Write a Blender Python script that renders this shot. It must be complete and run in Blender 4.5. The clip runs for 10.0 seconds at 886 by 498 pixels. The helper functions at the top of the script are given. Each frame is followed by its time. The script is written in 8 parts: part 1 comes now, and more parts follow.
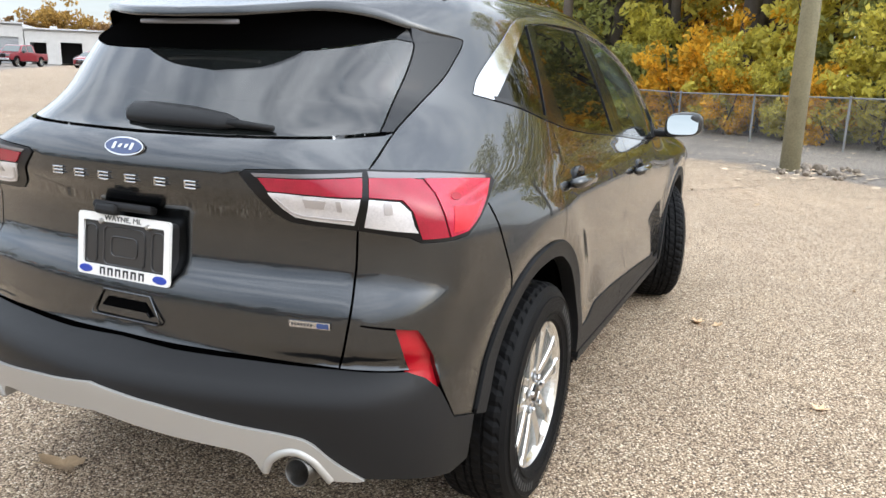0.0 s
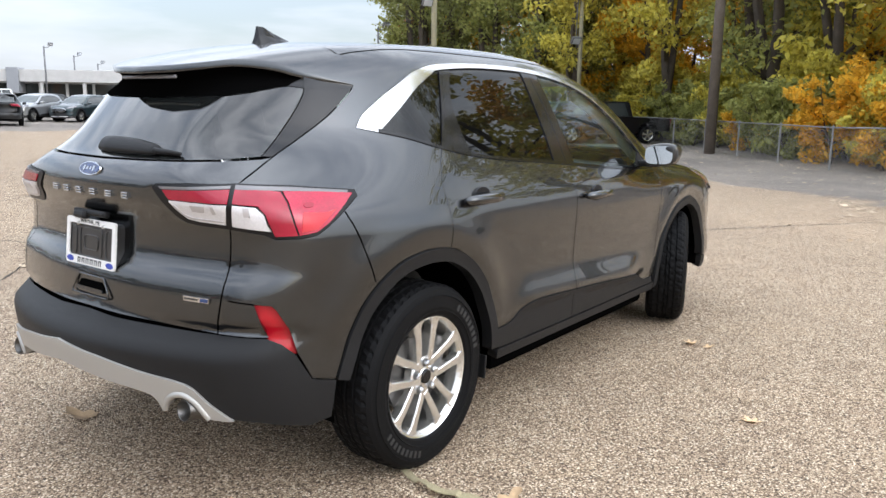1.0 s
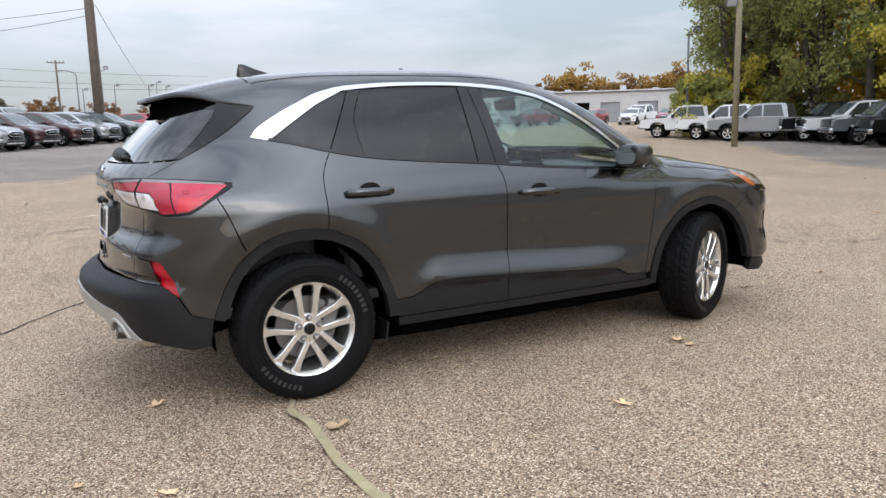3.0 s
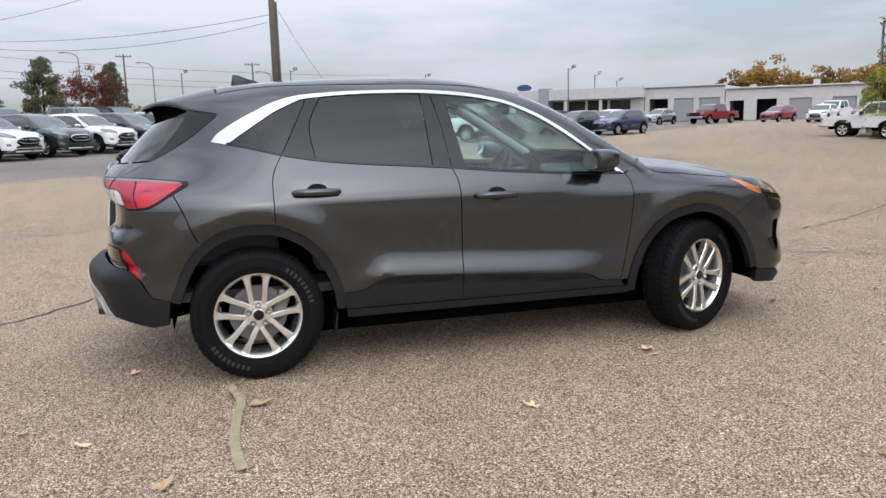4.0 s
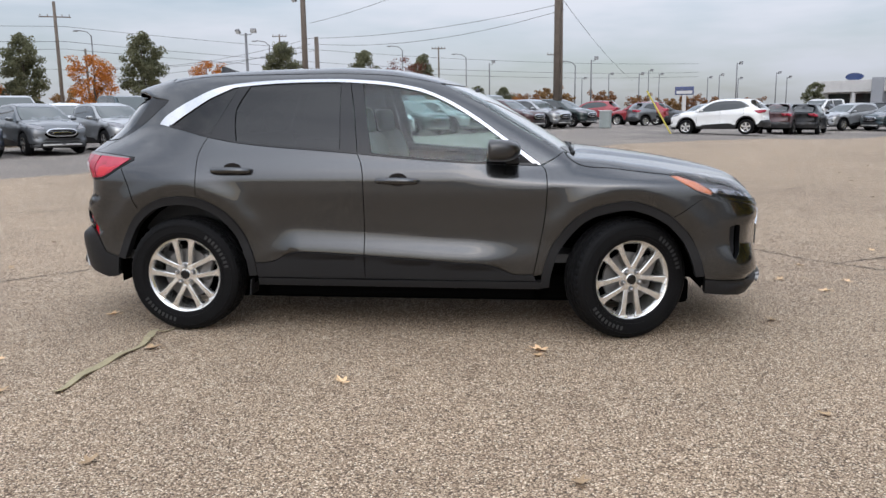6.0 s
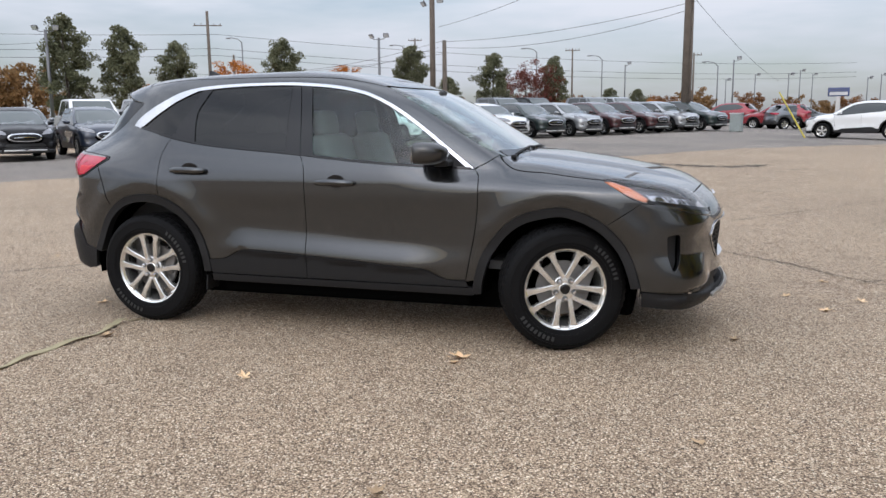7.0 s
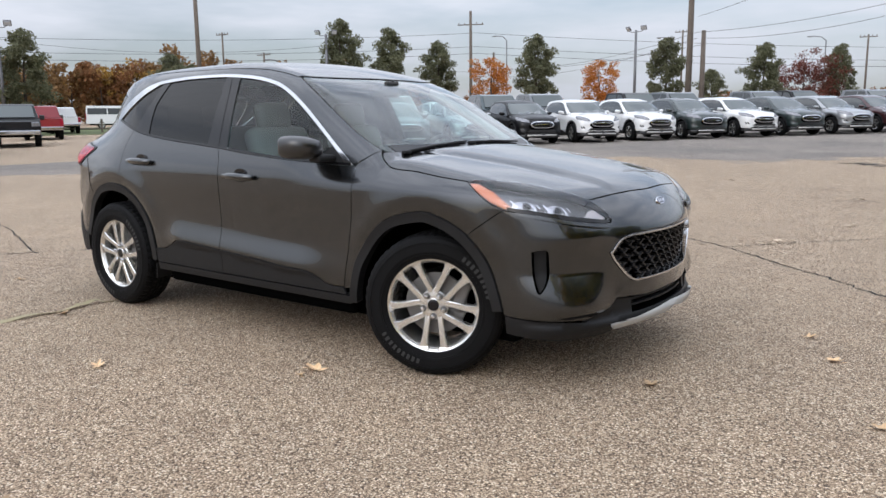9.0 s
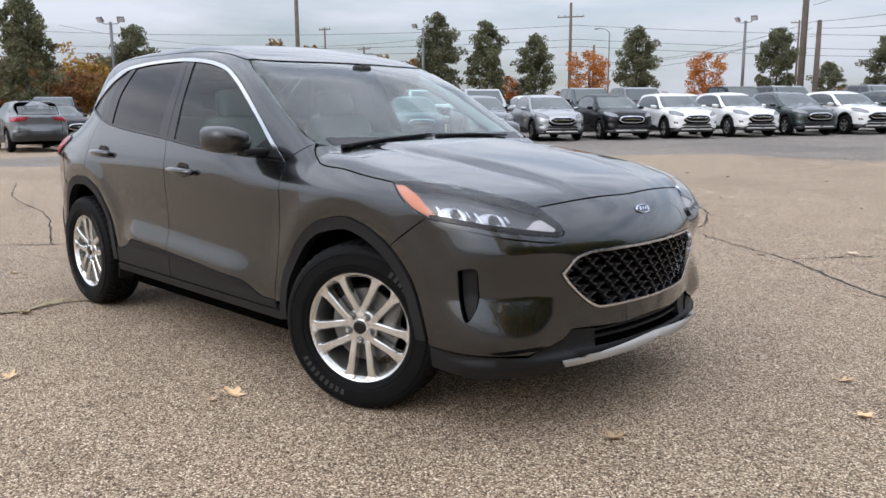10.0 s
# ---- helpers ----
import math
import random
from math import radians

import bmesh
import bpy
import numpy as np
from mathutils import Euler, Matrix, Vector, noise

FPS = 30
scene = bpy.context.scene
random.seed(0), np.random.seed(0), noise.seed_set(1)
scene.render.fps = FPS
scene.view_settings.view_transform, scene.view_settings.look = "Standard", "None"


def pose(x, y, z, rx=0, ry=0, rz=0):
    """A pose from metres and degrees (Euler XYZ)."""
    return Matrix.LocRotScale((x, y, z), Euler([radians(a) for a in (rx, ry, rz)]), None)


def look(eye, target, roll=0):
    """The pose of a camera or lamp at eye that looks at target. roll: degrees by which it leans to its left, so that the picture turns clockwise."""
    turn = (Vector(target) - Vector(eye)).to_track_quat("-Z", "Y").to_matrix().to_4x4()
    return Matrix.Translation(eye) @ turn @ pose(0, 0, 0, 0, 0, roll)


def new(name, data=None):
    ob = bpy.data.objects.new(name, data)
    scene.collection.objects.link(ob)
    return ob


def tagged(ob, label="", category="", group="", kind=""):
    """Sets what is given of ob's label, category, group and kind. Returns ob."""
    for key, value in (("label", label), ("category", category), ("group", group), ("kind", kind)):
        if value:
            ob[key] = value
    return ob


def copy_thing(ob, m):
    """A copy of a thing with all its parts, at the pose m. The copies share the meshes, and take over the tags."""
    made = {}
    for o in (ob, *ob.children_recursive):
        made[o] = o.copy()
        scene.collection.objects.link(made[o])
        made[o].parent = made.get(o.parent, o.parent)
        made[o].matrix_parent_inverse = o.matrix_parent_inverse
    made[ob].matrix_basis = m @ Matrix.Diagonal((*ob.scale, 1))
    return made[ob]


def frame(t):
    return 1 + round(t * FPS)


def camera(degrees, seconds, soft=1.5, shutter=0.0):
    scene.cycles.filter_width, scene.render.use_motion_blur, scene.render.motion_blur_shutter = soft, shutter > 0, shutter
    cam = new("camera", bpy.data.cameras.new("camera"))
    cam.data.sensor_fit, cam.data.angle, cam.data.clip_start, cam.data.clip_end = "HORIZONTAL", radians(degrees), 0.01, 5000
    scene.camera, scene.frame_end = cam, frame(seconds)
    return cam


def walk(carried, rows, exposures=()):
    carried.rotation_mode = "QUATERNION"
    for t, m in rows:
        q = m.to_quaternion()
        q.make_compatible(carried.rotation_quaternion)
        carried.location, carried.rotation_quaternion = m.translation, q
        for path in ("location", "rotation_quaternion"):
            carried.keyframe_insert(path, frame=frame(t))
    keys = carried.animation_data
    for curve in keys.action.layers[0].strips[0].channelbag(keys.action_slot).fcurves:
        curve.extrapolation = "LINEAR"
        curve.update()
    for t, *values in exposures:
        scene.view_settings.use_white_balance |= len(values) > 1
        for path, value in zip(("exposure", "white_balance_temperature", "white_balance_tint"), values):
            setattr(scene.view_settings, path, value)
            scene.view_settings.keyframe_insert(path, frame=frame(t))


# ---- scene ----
cam = camera(59.4, 10.0)
PATH = [
    (0, (-3.587, -1.538, 1.352), (-1.81, -0.739, 0.902), 2.0),
    (0.5, (-3.66, -2.068, 1.369), (-1.972, -1.071, 0.973), 1.6),
    (1, (-3.571, -2.593, 1.366), (-1.992, -1.42, 1.004), 0.8),
    (1.5, (-3.457, -3.101, 1.353), (-2.007, -1.765, 1.017), -0.1),
    (2, (-3.278, -3.586, 1.336), (-1.981, -2.098, 1.015), -0.7),
    (2.5, (-2.976, -4.021, 1.347), (-1.844, -2.404, 1.021), -1.2),
    (2.7, (-2.815, -4.178, 1.355), (-1.752, -2.517, 1.025), -1.3),
    (3.8, (-1.707, -4.965, 1.347), (-1.093, -3.089, 1.021), -1.6),
    (4, (-1.487, -5.071, 1.372), (-0.954, -3.172, 1.044), -1.5),
    (4.5, (-0.916, -5.312, 1.377), (-0.58, -3.368, 1.049), -1.1),
    (5, (-0.346, -5.427, 1.349), (-0.204, -3.459, 1.018), -0.9),
    (5.5, (0.247, -5.466, 1.332), (0.197, -3.495, 0.997), -0.7),
    (6.8, (1.753, -5.198, 1.307), (1.238, -3.294, 0.973), -0.7),
    (7, (1.987, -5.139, 1.307), (1.408, -3.253, 0.978), -0.6),
    (7.5, (2.51, -4.882, 1.276), (1.768, -3.054, 0.951), -0.6),
    (8, (3.008, -4.598, 1.269), (2.107, -2.843, 0.943), -0.7),
    (8.5, (3.4, -4.248, 1.251), (2.348, -2.579, 0.922), -0.7),
    (9, (3.658, -3.796, 1.263), (2.475, -2.218, 0.931), -0.6),
    (9.5, (3.841, -3.322, 1.264), (2.551, -1.832, 0.928), -0.5),
    (10, (3.821, -2.847, 1.232), (2.445, -1.437, 0.888), -0.3),
]
# the film's camera slowly closes as it turns from the dark tail to the open lot
EXPOSURES = [(0, 0.94, 6510, 6), (1.0, 0.77, 6490, 8), (2.0, 0.62, 6480, 9), (2.5, 0.5, 6470, 9), (4.0, 0.27, 6470, 10), (5.5, 0.19, 6460, 10), (7.5, 0.21, 6460, 10), (10, 0.27, 6460, 10)]
walk(cam, [(t, look(eye, target, roll)) for t, eye, target, roll in PATH], EXPOSURES)

# ---- sky and sun: thin overcast, high white cloud with bluish gaps ----
world = bpy.data.worlds.new("overcast_sky")
scene.world = world
world.use_nodes = True
wn, wl = world.node_tree.nodes, world.node_tree.links
wn.clear()
w_out = wn.new("ShaderNodeOutputWorld")
w_bg = wn.new("ShaderNodeBackground")
w_sky = wn.new("ShaderNodeTexSky")
w_sky.sky_type = "NISHITA"
w_sky.sun_disc = False
w_sky.sun_elevation = radians(29)
w_sky.sun_rotation = radians(180)
w_sky.air_density, w_sky.dust_density, w_sky.ozone_density = 1.0, 1.5, 1.5
w_co = wn.new("ShaderNodeTexCoord")
w_map = wn.new("ShaderNodeMapping")
w_map.inputs["Scale"].default_value = (1.0, 1.0, 5.0)
w_noise = wn.new("ShaderNodeTexNoise")
w_noise.inputs["Scale"].default_value = 2.3
w_noise.inputs["Detail"].default_value = 5.0
w_noise.inputs["Roughness"].default_value = 0.55
w_ramp = wn.new("ShaderNodeValToRGB")
w_ramp.color_ramp.elements[0].position = 0.38
w_ramp.color_ramp.elements[0].color = (0.42, 0.42, 0.42, 1)
w_ramp.color_ramp.elements[1].position = 0.6
w_ramp.color_ramp.elements[1].color = (1.0, 1.0, 1.0, 1)
w_cloud = wn.new("ShaderNodeMixRGB")
w_cloud.inputs["Color2"].default_value = (8.3, 8.75, 9.8, 1)
wl.new(w_co.outputs["Generated"], w_map.inputs["Vector"])
wl.new(w_map.outputs["Vector"], w_noise.inputs["Vector"])
wl.new(w_noise.outputs["Fac"], w_ramp.inputs["Fac"])
wl.new(w_ramp.outputs["Color"], w_cloud.inputs["Fac"])
wl.new(w_sky.outputs["Color"], w_cloud.inputs["Color1"])
# an overcast dome is brighter overhead than at the horizon
w_sep = wn.new("ShaderNodeSeparateXYZ")
w_rise = wn.new("ShaderNodeMapRange")
w_rise.inputs["From Min"].default_value, w_rise.inputs["From Max"].default_value = 0.0, 1.0
w_rise.inputs["To Min"].default_value, w_rise.inputs["To Max"].default_value = 0.68, 2.6
w_gain = wn.new("ShaderNodeMixRGB")
w_gain.blend_type = "MULTIPLY"
w_gain.inputs["Fac"].default_value = 1.0
wl.new(w_co.outputs["Generated"], w_sep.inputs[0])
wl.new(w_sep.outputs["Z"], w_rise.inputs["Value"])
wl.new(w_cloud.outputs["Color"], w_gain.inputs["Color1"])
wl.new(w_rise.outputs["Result"], w_gain.inputs["Color2"])
# the sun's soft glow behind the thin cloud
w_to = wn.new("ShaderNodeVectorMath")
w_to.operation = "DOT_PRODUCT"
w_to.inputs[1].default_value = (0.0, -math.cos(radians(29)), math.sin(radians(29)))
w_near, w_soft, w_glow = (wn.new("ShaderNodeMath") for _ in range(3))
w_near.operation, w_near.inputs[1].default_value = "MAXIMUM", 0.0
w_soft.operation, w_soft.inputs[1].default_value = "POWER", 13.0
w_glow.operation, w_glow.inputs[1].default_value, w_glow.inputs[2].default_value = "MULTIPLY_ADD", 1.35, 1.0
w_haze = wn.new("ShaderNodeMixRGB")
w_haze.blend_type = "MULTIPLY"
w_haze.inputs["Fac"].default_value = 1.0
wl.new(w_co.outputs["Generated"], w_to.inputs[0])
wl.new(w_to.outputs["Value"], w_near.inputs[0])
wl.new(w_near.outputs[0], w_soft.inputs[0])
wl.new(w_soft.outputs[0], w_glow.inputs[0])
wl.new(w_gain.outputs["Color"], w_haze.inputs["Color1"])
wl.new(w_glow.outputs[0], w_haze.inputs["Color2"])
wl.new(w_haze.outputs["Color"], w_bg.inputs["Color"])
w_bg.inputs["Strength"].default_value = 0.085
wl.new(w_bg.outputs["Background"], w_out.inputs["Surface"])

sun_lamp = bpy.data.lights.new("sun", "SUN")
sun_lamp.energy, sun_lamp.angle, sun_lamp.color = 0.5, radians(170), (1.0, 0.97, 0.93)
sun_ob = new("sun", sun_lamp)
sun_ob.matrix_world = look((0, -34, 22), (0, 0, 0))

# ---- materials ----
def mat(name, color, rough=0.5, metal=0.0, coat=0.0, bump=0.0, bump_scale=60.0, vary=0.0, vary_scale=8.0, spec=0.5, rand=0.0, island=0.0, coat_rough=0.03):
    """A surface with its base colour, gloss, grain in colour at two scales and fine relief."""
    m = bpy.data.materials.new(name)
    m.use_nodes = True
    n, l = m.node_tree.nodes, m.node_tree.links
    b = n["Principled BSDF"]
    b.inputs["Base Color"].default_value = (*color, 1)
    b.inputs["Roughness"].default_value = rough
    b.inputs["Metallic"].default_value = metal
    b.inputs["Coat Weight"].default_value = coat
    b.inputs["Coat Roughness"].default_value = coat_rough
    b.inputs["Specular IOR Level"].default_value = spec
    co = n.new("ShaderNodeTexCoord")
    last = None
    if vary:
        t1, t2 = n.new("ShaderNodeTexNoise"), n.new("ShaderNodeTexNoise")
        t1.inputs["Scale"].default_value, t2.inputs["Scale"].default_value = vary_scale, vary_scale * 9
        t1.inputs["Detail"].default_value = t2.inputs["Detail"].default_value = 4
        add = n.new("ShaderNodeMath")
        add.operation = "ADD"
        rng = n.new("ShaderNodeMapRange")
        rng.inputs["From Min"].default_value, rng.inputs["From Max"].default_value = 0.6, 1.4
        rng.inputs["To Min"].default_value, rng.inputs["To Max"].default_value = 1 - vary, 1 + vary
        hsv = n.new("ShaderNodeHueSaturation")
        hsv.inputs["Color"].default_value = (*color, 1)
        for t in (t1, t2):
            l.new(co.outputs["Object"], t.inputs["Vector"])
        l.new(t1.outputs["Fac"], add.inputs[0])
        l.new(t2.outputs["Fac"], add.inputs[1])
        l.new(add.outputs[0], rng.inputs["Value"])
        l.new(rng.outputs["Result"], hsv.inputs["Value"])
        l.new(hsv.outputs["Color"], b.inputs["Base Color"])
        last = hsv
    if rand or island:
        h2 = n.new("ShaderNodeHueSaturation")
        h2.inputs["Color"].default_value = (*color, 1)
        if last:
            l.new(last.outputs["Color"], h2.inputs["Color"])
        r = n.new("ShaderNodeMapRange")
        amount = rand or island
        r.inputs["To Min"].default_value, r.inputs["To Max"].default_value = 1 - amount, 1 + amount
        if rand:
            l.new(n.new("ShaderNodeObjectInfo").outputs["Random"], r.inputs["Value"])
        else:
            l.new(n.new("ShaderNodeNewGeometry").outputs["Random Per Island"], r.inputs["Value"])
        l.new(r.outputs["Result"], h2.inputs["Value"])
        l.new(h2.outputs["Color"], b.inputs["Base Color"])
    if bump:
        t = n.new("ShaderNodeTexNoise")
        t.inputs["Scale"].default_value, t.inputs["Detail"].default_value = bump_scale, 5
        bm_ = n.new("ShaderNodeBump")
        bm_.inputs["Strength"].default_value, bm_.inputs["Distance"].default_value = bump, 0.01
        l.new(co.outputs["Object"], t.inputs["Vector"])
        l.new(t.outputs["Fac"], bm_.inputs["Height"])
        l.new(bm_.outputs["Normal"], b.inputs["Normal"])
    return m


def glass_mat(name, tint, faces=1.0, rough=0.0, film=0.0):
    """Thin pane: lets tinted light through straight and reflects by Fresnel."""
    m = bpy.data.materials.new(name)
    m.use_nodes = True
    n, l = m.node_tree.nodes, m.node_tree.links
    n.clear()
    out = n.new("ShaderNodeOutputMaterial")
    tr, gl, mix, edge = (n.new(k) for k in ("ShaderNodeBsdfTransparent", "ShaderNodeBsdfGlossy", "ShaderNodeMixShader", "ShaderNodeLayerWeight"))
    tr.inputs["Color"].default_value = (*tint, 1)
    gl.inputs["Roughness"].default_value = rough
    gl.inputs["Color"].default_value = (1, 1, 1, 1)
    edge.inputs["Blend"].default_value = 0.5
    rise, mul = n.new("ShaderNodeMath"), n.new("ShaderNodeMath")
    rise.operation, rise.inputs[1].default_value = "POWER", 5.0
    mul.operation, mul.use_clamp = "MULTIPLY_ADD", True
    mul.inputs[1].default_value, mul.inputs[2].default_value = 0.957 * faces, 0.043 * faces
    l.new(edge.outputs["Facing"], rise.inputs[0])
    l.new(rise.outputs[0], mul.inputs[0])
    l.new(mul.outputs[0], mix.inputs["Fac"])
    l.new(tr.outputs["BSDF"], mix.inputs[1])
    l.new(gl.outputs["BSDF"], mix.inputs[2])
    # a pale diffuse share paints the sky's sheen and haze onto the pane
    haze_sheen, over = n.new("ShaderNodeBsdfDiffuse"), n.new("ShaderNodeMixShader")
    haze_sheen.inputs["Color"].default_value = (0.62, 0.7, 0.68, 1)
    over.inputs["Fac"].default_value = film
    l.new(mix.outputs["Shader"], over.inputs[1])
    l.new(haze_sheen.outputs["BSDF"], over.inputs[2])
    l.new(over.outputs["Shader"], out.inputs["Surface"])
    return m


M_paint = mat("dark_grey_metallic_paint", (0.053, 0.0565, 0.06), 0.25, 1.0, 1.0, coat_rough=0.012)
M_paint.node_tree.nodes["Principled BSDF"].inputs["Coat IOR"].default_value = 1.52
M_paint.node_tree.nodes["Principled BSDF"].inputs["Specular Tint"].default_value = (1.0, 1.0, 1.0, 1)
M_gloss_black = mat("gloss_black_trim", (0.006, 0.006, 0.007), 0.12, 0, 0.0, spec=0.4)
M_clad = mat("grained_black_plastic", (0.0105, 0.0105, 0.0112), 0.5, bump=0.12, bump_scale=900, spec=0.24)
# near-zero base puts the shade of undersides, housings and gaps into the colour
M_dark = mat("shade_black_plastic", (0.002, 0.002, 0.002), 0.95, spec=0.0)
M_chrome = mat("satin_chrome", (0.62, 0.63, 0.65), 0.14, 1.0)
M_alloy = mat("machined_silver_alloy", (0.74, 0.73, 0.7), 0.26, 0.9, 0.3)
# grey darkened for the shade behind the spokes and round the lug nuts
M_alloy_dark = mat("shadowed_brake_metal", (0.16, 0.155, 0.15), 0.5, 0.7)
M_tyre = mat("black_tyre_rubber", (0.006, 0.006, 0.0064), 0.6, bump=0.2, bump_scale=300, vary=0.2, spec=0.1)
M_silver = mat("silver_painted_skid_plate", (0.42, 0.41, 0.39), 0.42, 0.5, bump=0.03, bump_scale=400)

# ---- ground: worn exposed-aggregate paving, older dark asphalt by the woods and the car rows ----
def gz(x, y):
    """Height of the ground, which rises gently away from the middle of the lot, most towards the car rows, and falls towards the woods."""
    rise = 0.0105 * min(max(y - 8.0, 0.0), 50.0) * min(max((15.0 - x) / 12.0, 0.0), 1.0)
    fall = 0.036 * min(max(x - 9.8, 0.0), 10.0) * min(max((48.0 - y) / 20.0, 0.0), 1.0)
    return 0.0042 * max(0.0, min(math.hypot(x, y), 150.0) - 6.0) + rise - fall


def turned(x, y, degrees):
    """A place of the site plan, turned about the parked car."""
    c, s = math.cos(radians(degrees)), math.sin(radians(degrees))
    return c * x - s * y, s * x + c * y


WOODS_TURN, LOT_TURN = 2.4, 0.5


def further(x, y):
    """A place beyond the car rows, moved out along the sight line, and the factor by which it went."""
    dx, dy = x - 2.0, y + 4.8
    r = math.hypot(dx, dy)
    k = 1.0 if r < 30 else 1.37 if r < 62 else (62 * 1.37 + (r - 62) * 1.05) / r
    return 2.0 + dx * k, -4.8 + dy * k, k


def ground_material():
    m = bpy.data.materials.new("exposed_aggregate_paving")
    m.use_nodes = True
    n, l = m.node_tree.nodes, m.node_tree.links
    b = n["Principled BSDF"]
    b.inputs["Roughness"].default_value = 0.88
    co = n.new("ShaderNodeTexCoord")

    def tex(kind, scale, detail=4.0, rough=0.5):
        t = n.new(kind)
        t.inputs["Scale"].default_value = scale
        if kind == "ShaderNodeTexNoise":
            t.inputs["Detail"].default_value, t.inputs["Roughness"].default_value = detail, rough
        l.new(co.outputs["Object"], t.inputs["Vector"])
        return t

    def ramp(src, *stops):
        r = n.new("ShaderNodeValToRGB")
        r.color_ramp.interpolation = "LINEAR"
        while len(r.color_ramp.elements) < len(stops):
            r.color_ramp.elements.new(0.5)
        for e, (p, c) in zip(r.color_ramp.elements, stops):
            e.position, e.color = p, (*c, 1)
        l.new(src, r.inputs["Fac"])
        return r.outputs["Color"]

    def mix(kind, fac, a, c):
        x = n.new("ShaderNodeMixRGB")
        x.blend_type = kind
        for socket, v in ((x.inputs["Fac"], fac), (x.inputs["Color1"], a), (x.inputs["Color2"], c)):
            if isinstance(v, (int, float)):
                socket.default_value = v
            elif isinstance(v, tuple):
                socket.default_value = (*v, 1)
            else:
                l.new(v, socket)
        return x.outputs["Color"]

    def calc(op, a, c=0.0):
        x = n.new("ShaderNodeMath")
        x.operation = op
        for socket, v in ((x.inputs[0], a), (x.inputs[1], c)):
            if isinstance(v, (int, float)):
                socket.default_value = v
            else:
                l.new(v, socket)
        return x.outputs[0]

    def smooth(v, lo, hi):
        r = n.new("ShaderNodeMapRange")
        r.interpolation_type = "SMOOTHSTEP"
        r.inputs["From Min"].default_value, r.inputs["From Max"].default_value = lo, hi
        l.new(v, r.inputs["Value"])
        return r.outputs["Result"]

    stones = tex("ShaderNodeTexVoronoi", 138)
    grey = n.new("ShaderNodeSeparateColor")
    l.new(stones.outputs["Color"], grey.inputs["Color"])
    light = ramp(grey.outputs["Red"], (0.0, (0.09, 0.065, 0.048)), (0.16, (0.3, 0.222, 0.162)), (0.5, (0.49, 0.375, 0.28)), (0.84, (0.64, 0.512, 0.392)), (1.0, (1.0, 0.9, 0.77)))
    binder = mix("MULTIPLY", smooth(stones.outputs["Distance"], 0.45, 0.75), light, (0.3, 0.26, 0.225))
    fine = tex("ShaderNodeTexNoise", 330, 3)
    tan = mix("MULTIPLY", 1.0, binder, ramp(fine.outputs["Fac"], (0.3, (0.6, 0.59, 0.58)), (0.7, (1.52, 1.48, 1.42))))
    pebbles = tex("ShaderNodeTexVoronoi", 74)
    pick = n.new("ShaderNodeSeparateColor")
    l.new(pebbles.outputs["Color"], pick.inputs["Color"])
    core = calc("SUBTRACT", 1.0, smooth(pebbles.outputs["Distance"], 0.28, 0.42))
    tan = mix("MIX", calc("MULTIPLY", core, smooth(pick.outputs["Red"], 0.86, 0.92)), tan, (0.86, 0.75, 0.61))
    tan = mix("MIX", calc("MULTIPLY", core, smooth(pick.outputs["Green"], 0.88, 0.94)), tan, (0.13, 0.085, 0.06))
    patch = tex("ShaderNodeTexNoise", 0.22, 5, 0.6)
    tan = mix("MULTIPLY", 1.0, tan, ramp(patch.outputs["Fac"], (0.3, (0.73, 0.715, 0.675)), (0.52, (0.86, 0.855, 0.805)), (0.75, (0.95, 0.93, 0.865))))
    blot = tex("ShaderNodeTexNoise", 2.4, 5, 0.65)
    tan = mix("MULTIPLY", 1.0, tan, ramp(blot.outputs["Fac"], (0.28, (0.86, 0.85, 0.84)), (0.5, (1.0, 1.0, 1.0)), (0.72, (1.06, 1.05, 1.03))))
    chips = ramp(grey.outputs["Green"], (0.0, (0.065, 0.056, 0.049)), (0.5, (0.185, 0.162, 0.139)), (0.85, (0.295, 0.262, 0.228)), (1.0, (0.48, 0.44, 0.38)))
    old = mix("MULTIPLY", 1.0, chips, ramp(patch.outputs["Fac"], (0.3, (0.72, 0.72, 0.74)), (0.6, (1.12, 1.1, 1.08))))

    sep = n.new("ShaderNodeSeparateXYZ")
    l.new(co.outputs["Object"], sep.inputs[0])
    x, y = sep.outputs["X"], sep.outputs["Y"]
    wander = calc("MULTIPLY", calc("SUBTRACT", tex("ShaderNodeTexNoise", 0.45, 5, 0.65).outputs["Fac"], 0.5), 3.0)
    s1 = calc("ADD", calc("SUBTRACT", calc("SUBTRACT", calc("MULTIPLY", x, 0.769), calc("MULTIPLY", y, 0.639)), 7.94), wander)
    s2 = calc("SUBTRACT", 9.5, calc("SUBTRACT", calc("MULTIPLY", calc("ADD", x, 14.5), 0.797), calc("MULTIPLY", calc("SUBTRACT", y, 21.2), 0.605)))
    # the old asphalt reaches further out where the lot opens
    s2 = calc("ADD", s2, calc("MULTIPLY", smooth(x, -6.5, -1.0), 4.0))
    s2 = calc("ADD", s2, calc("MULTIPLY", calc("MAXIMUM", calc("SUBTRACT", x, 4.0), 0.0), 0.25))
    s2 = calc("ADD", calc("MINIMUM", s2, calc("ADD", x, 20.0)), wander)
    dark = smooth(calc("MAXIMUM", s1, s2), -0.25, 0.35)
    l.new(mix("MIX", dark, tan, old), b.inputs["Base Color"])
    bump = n.new("ShaderNodeBump")
    bump.inputs["Strength"].default_value, bump.inputs["Distance"].default_value = 0.85, 0.007
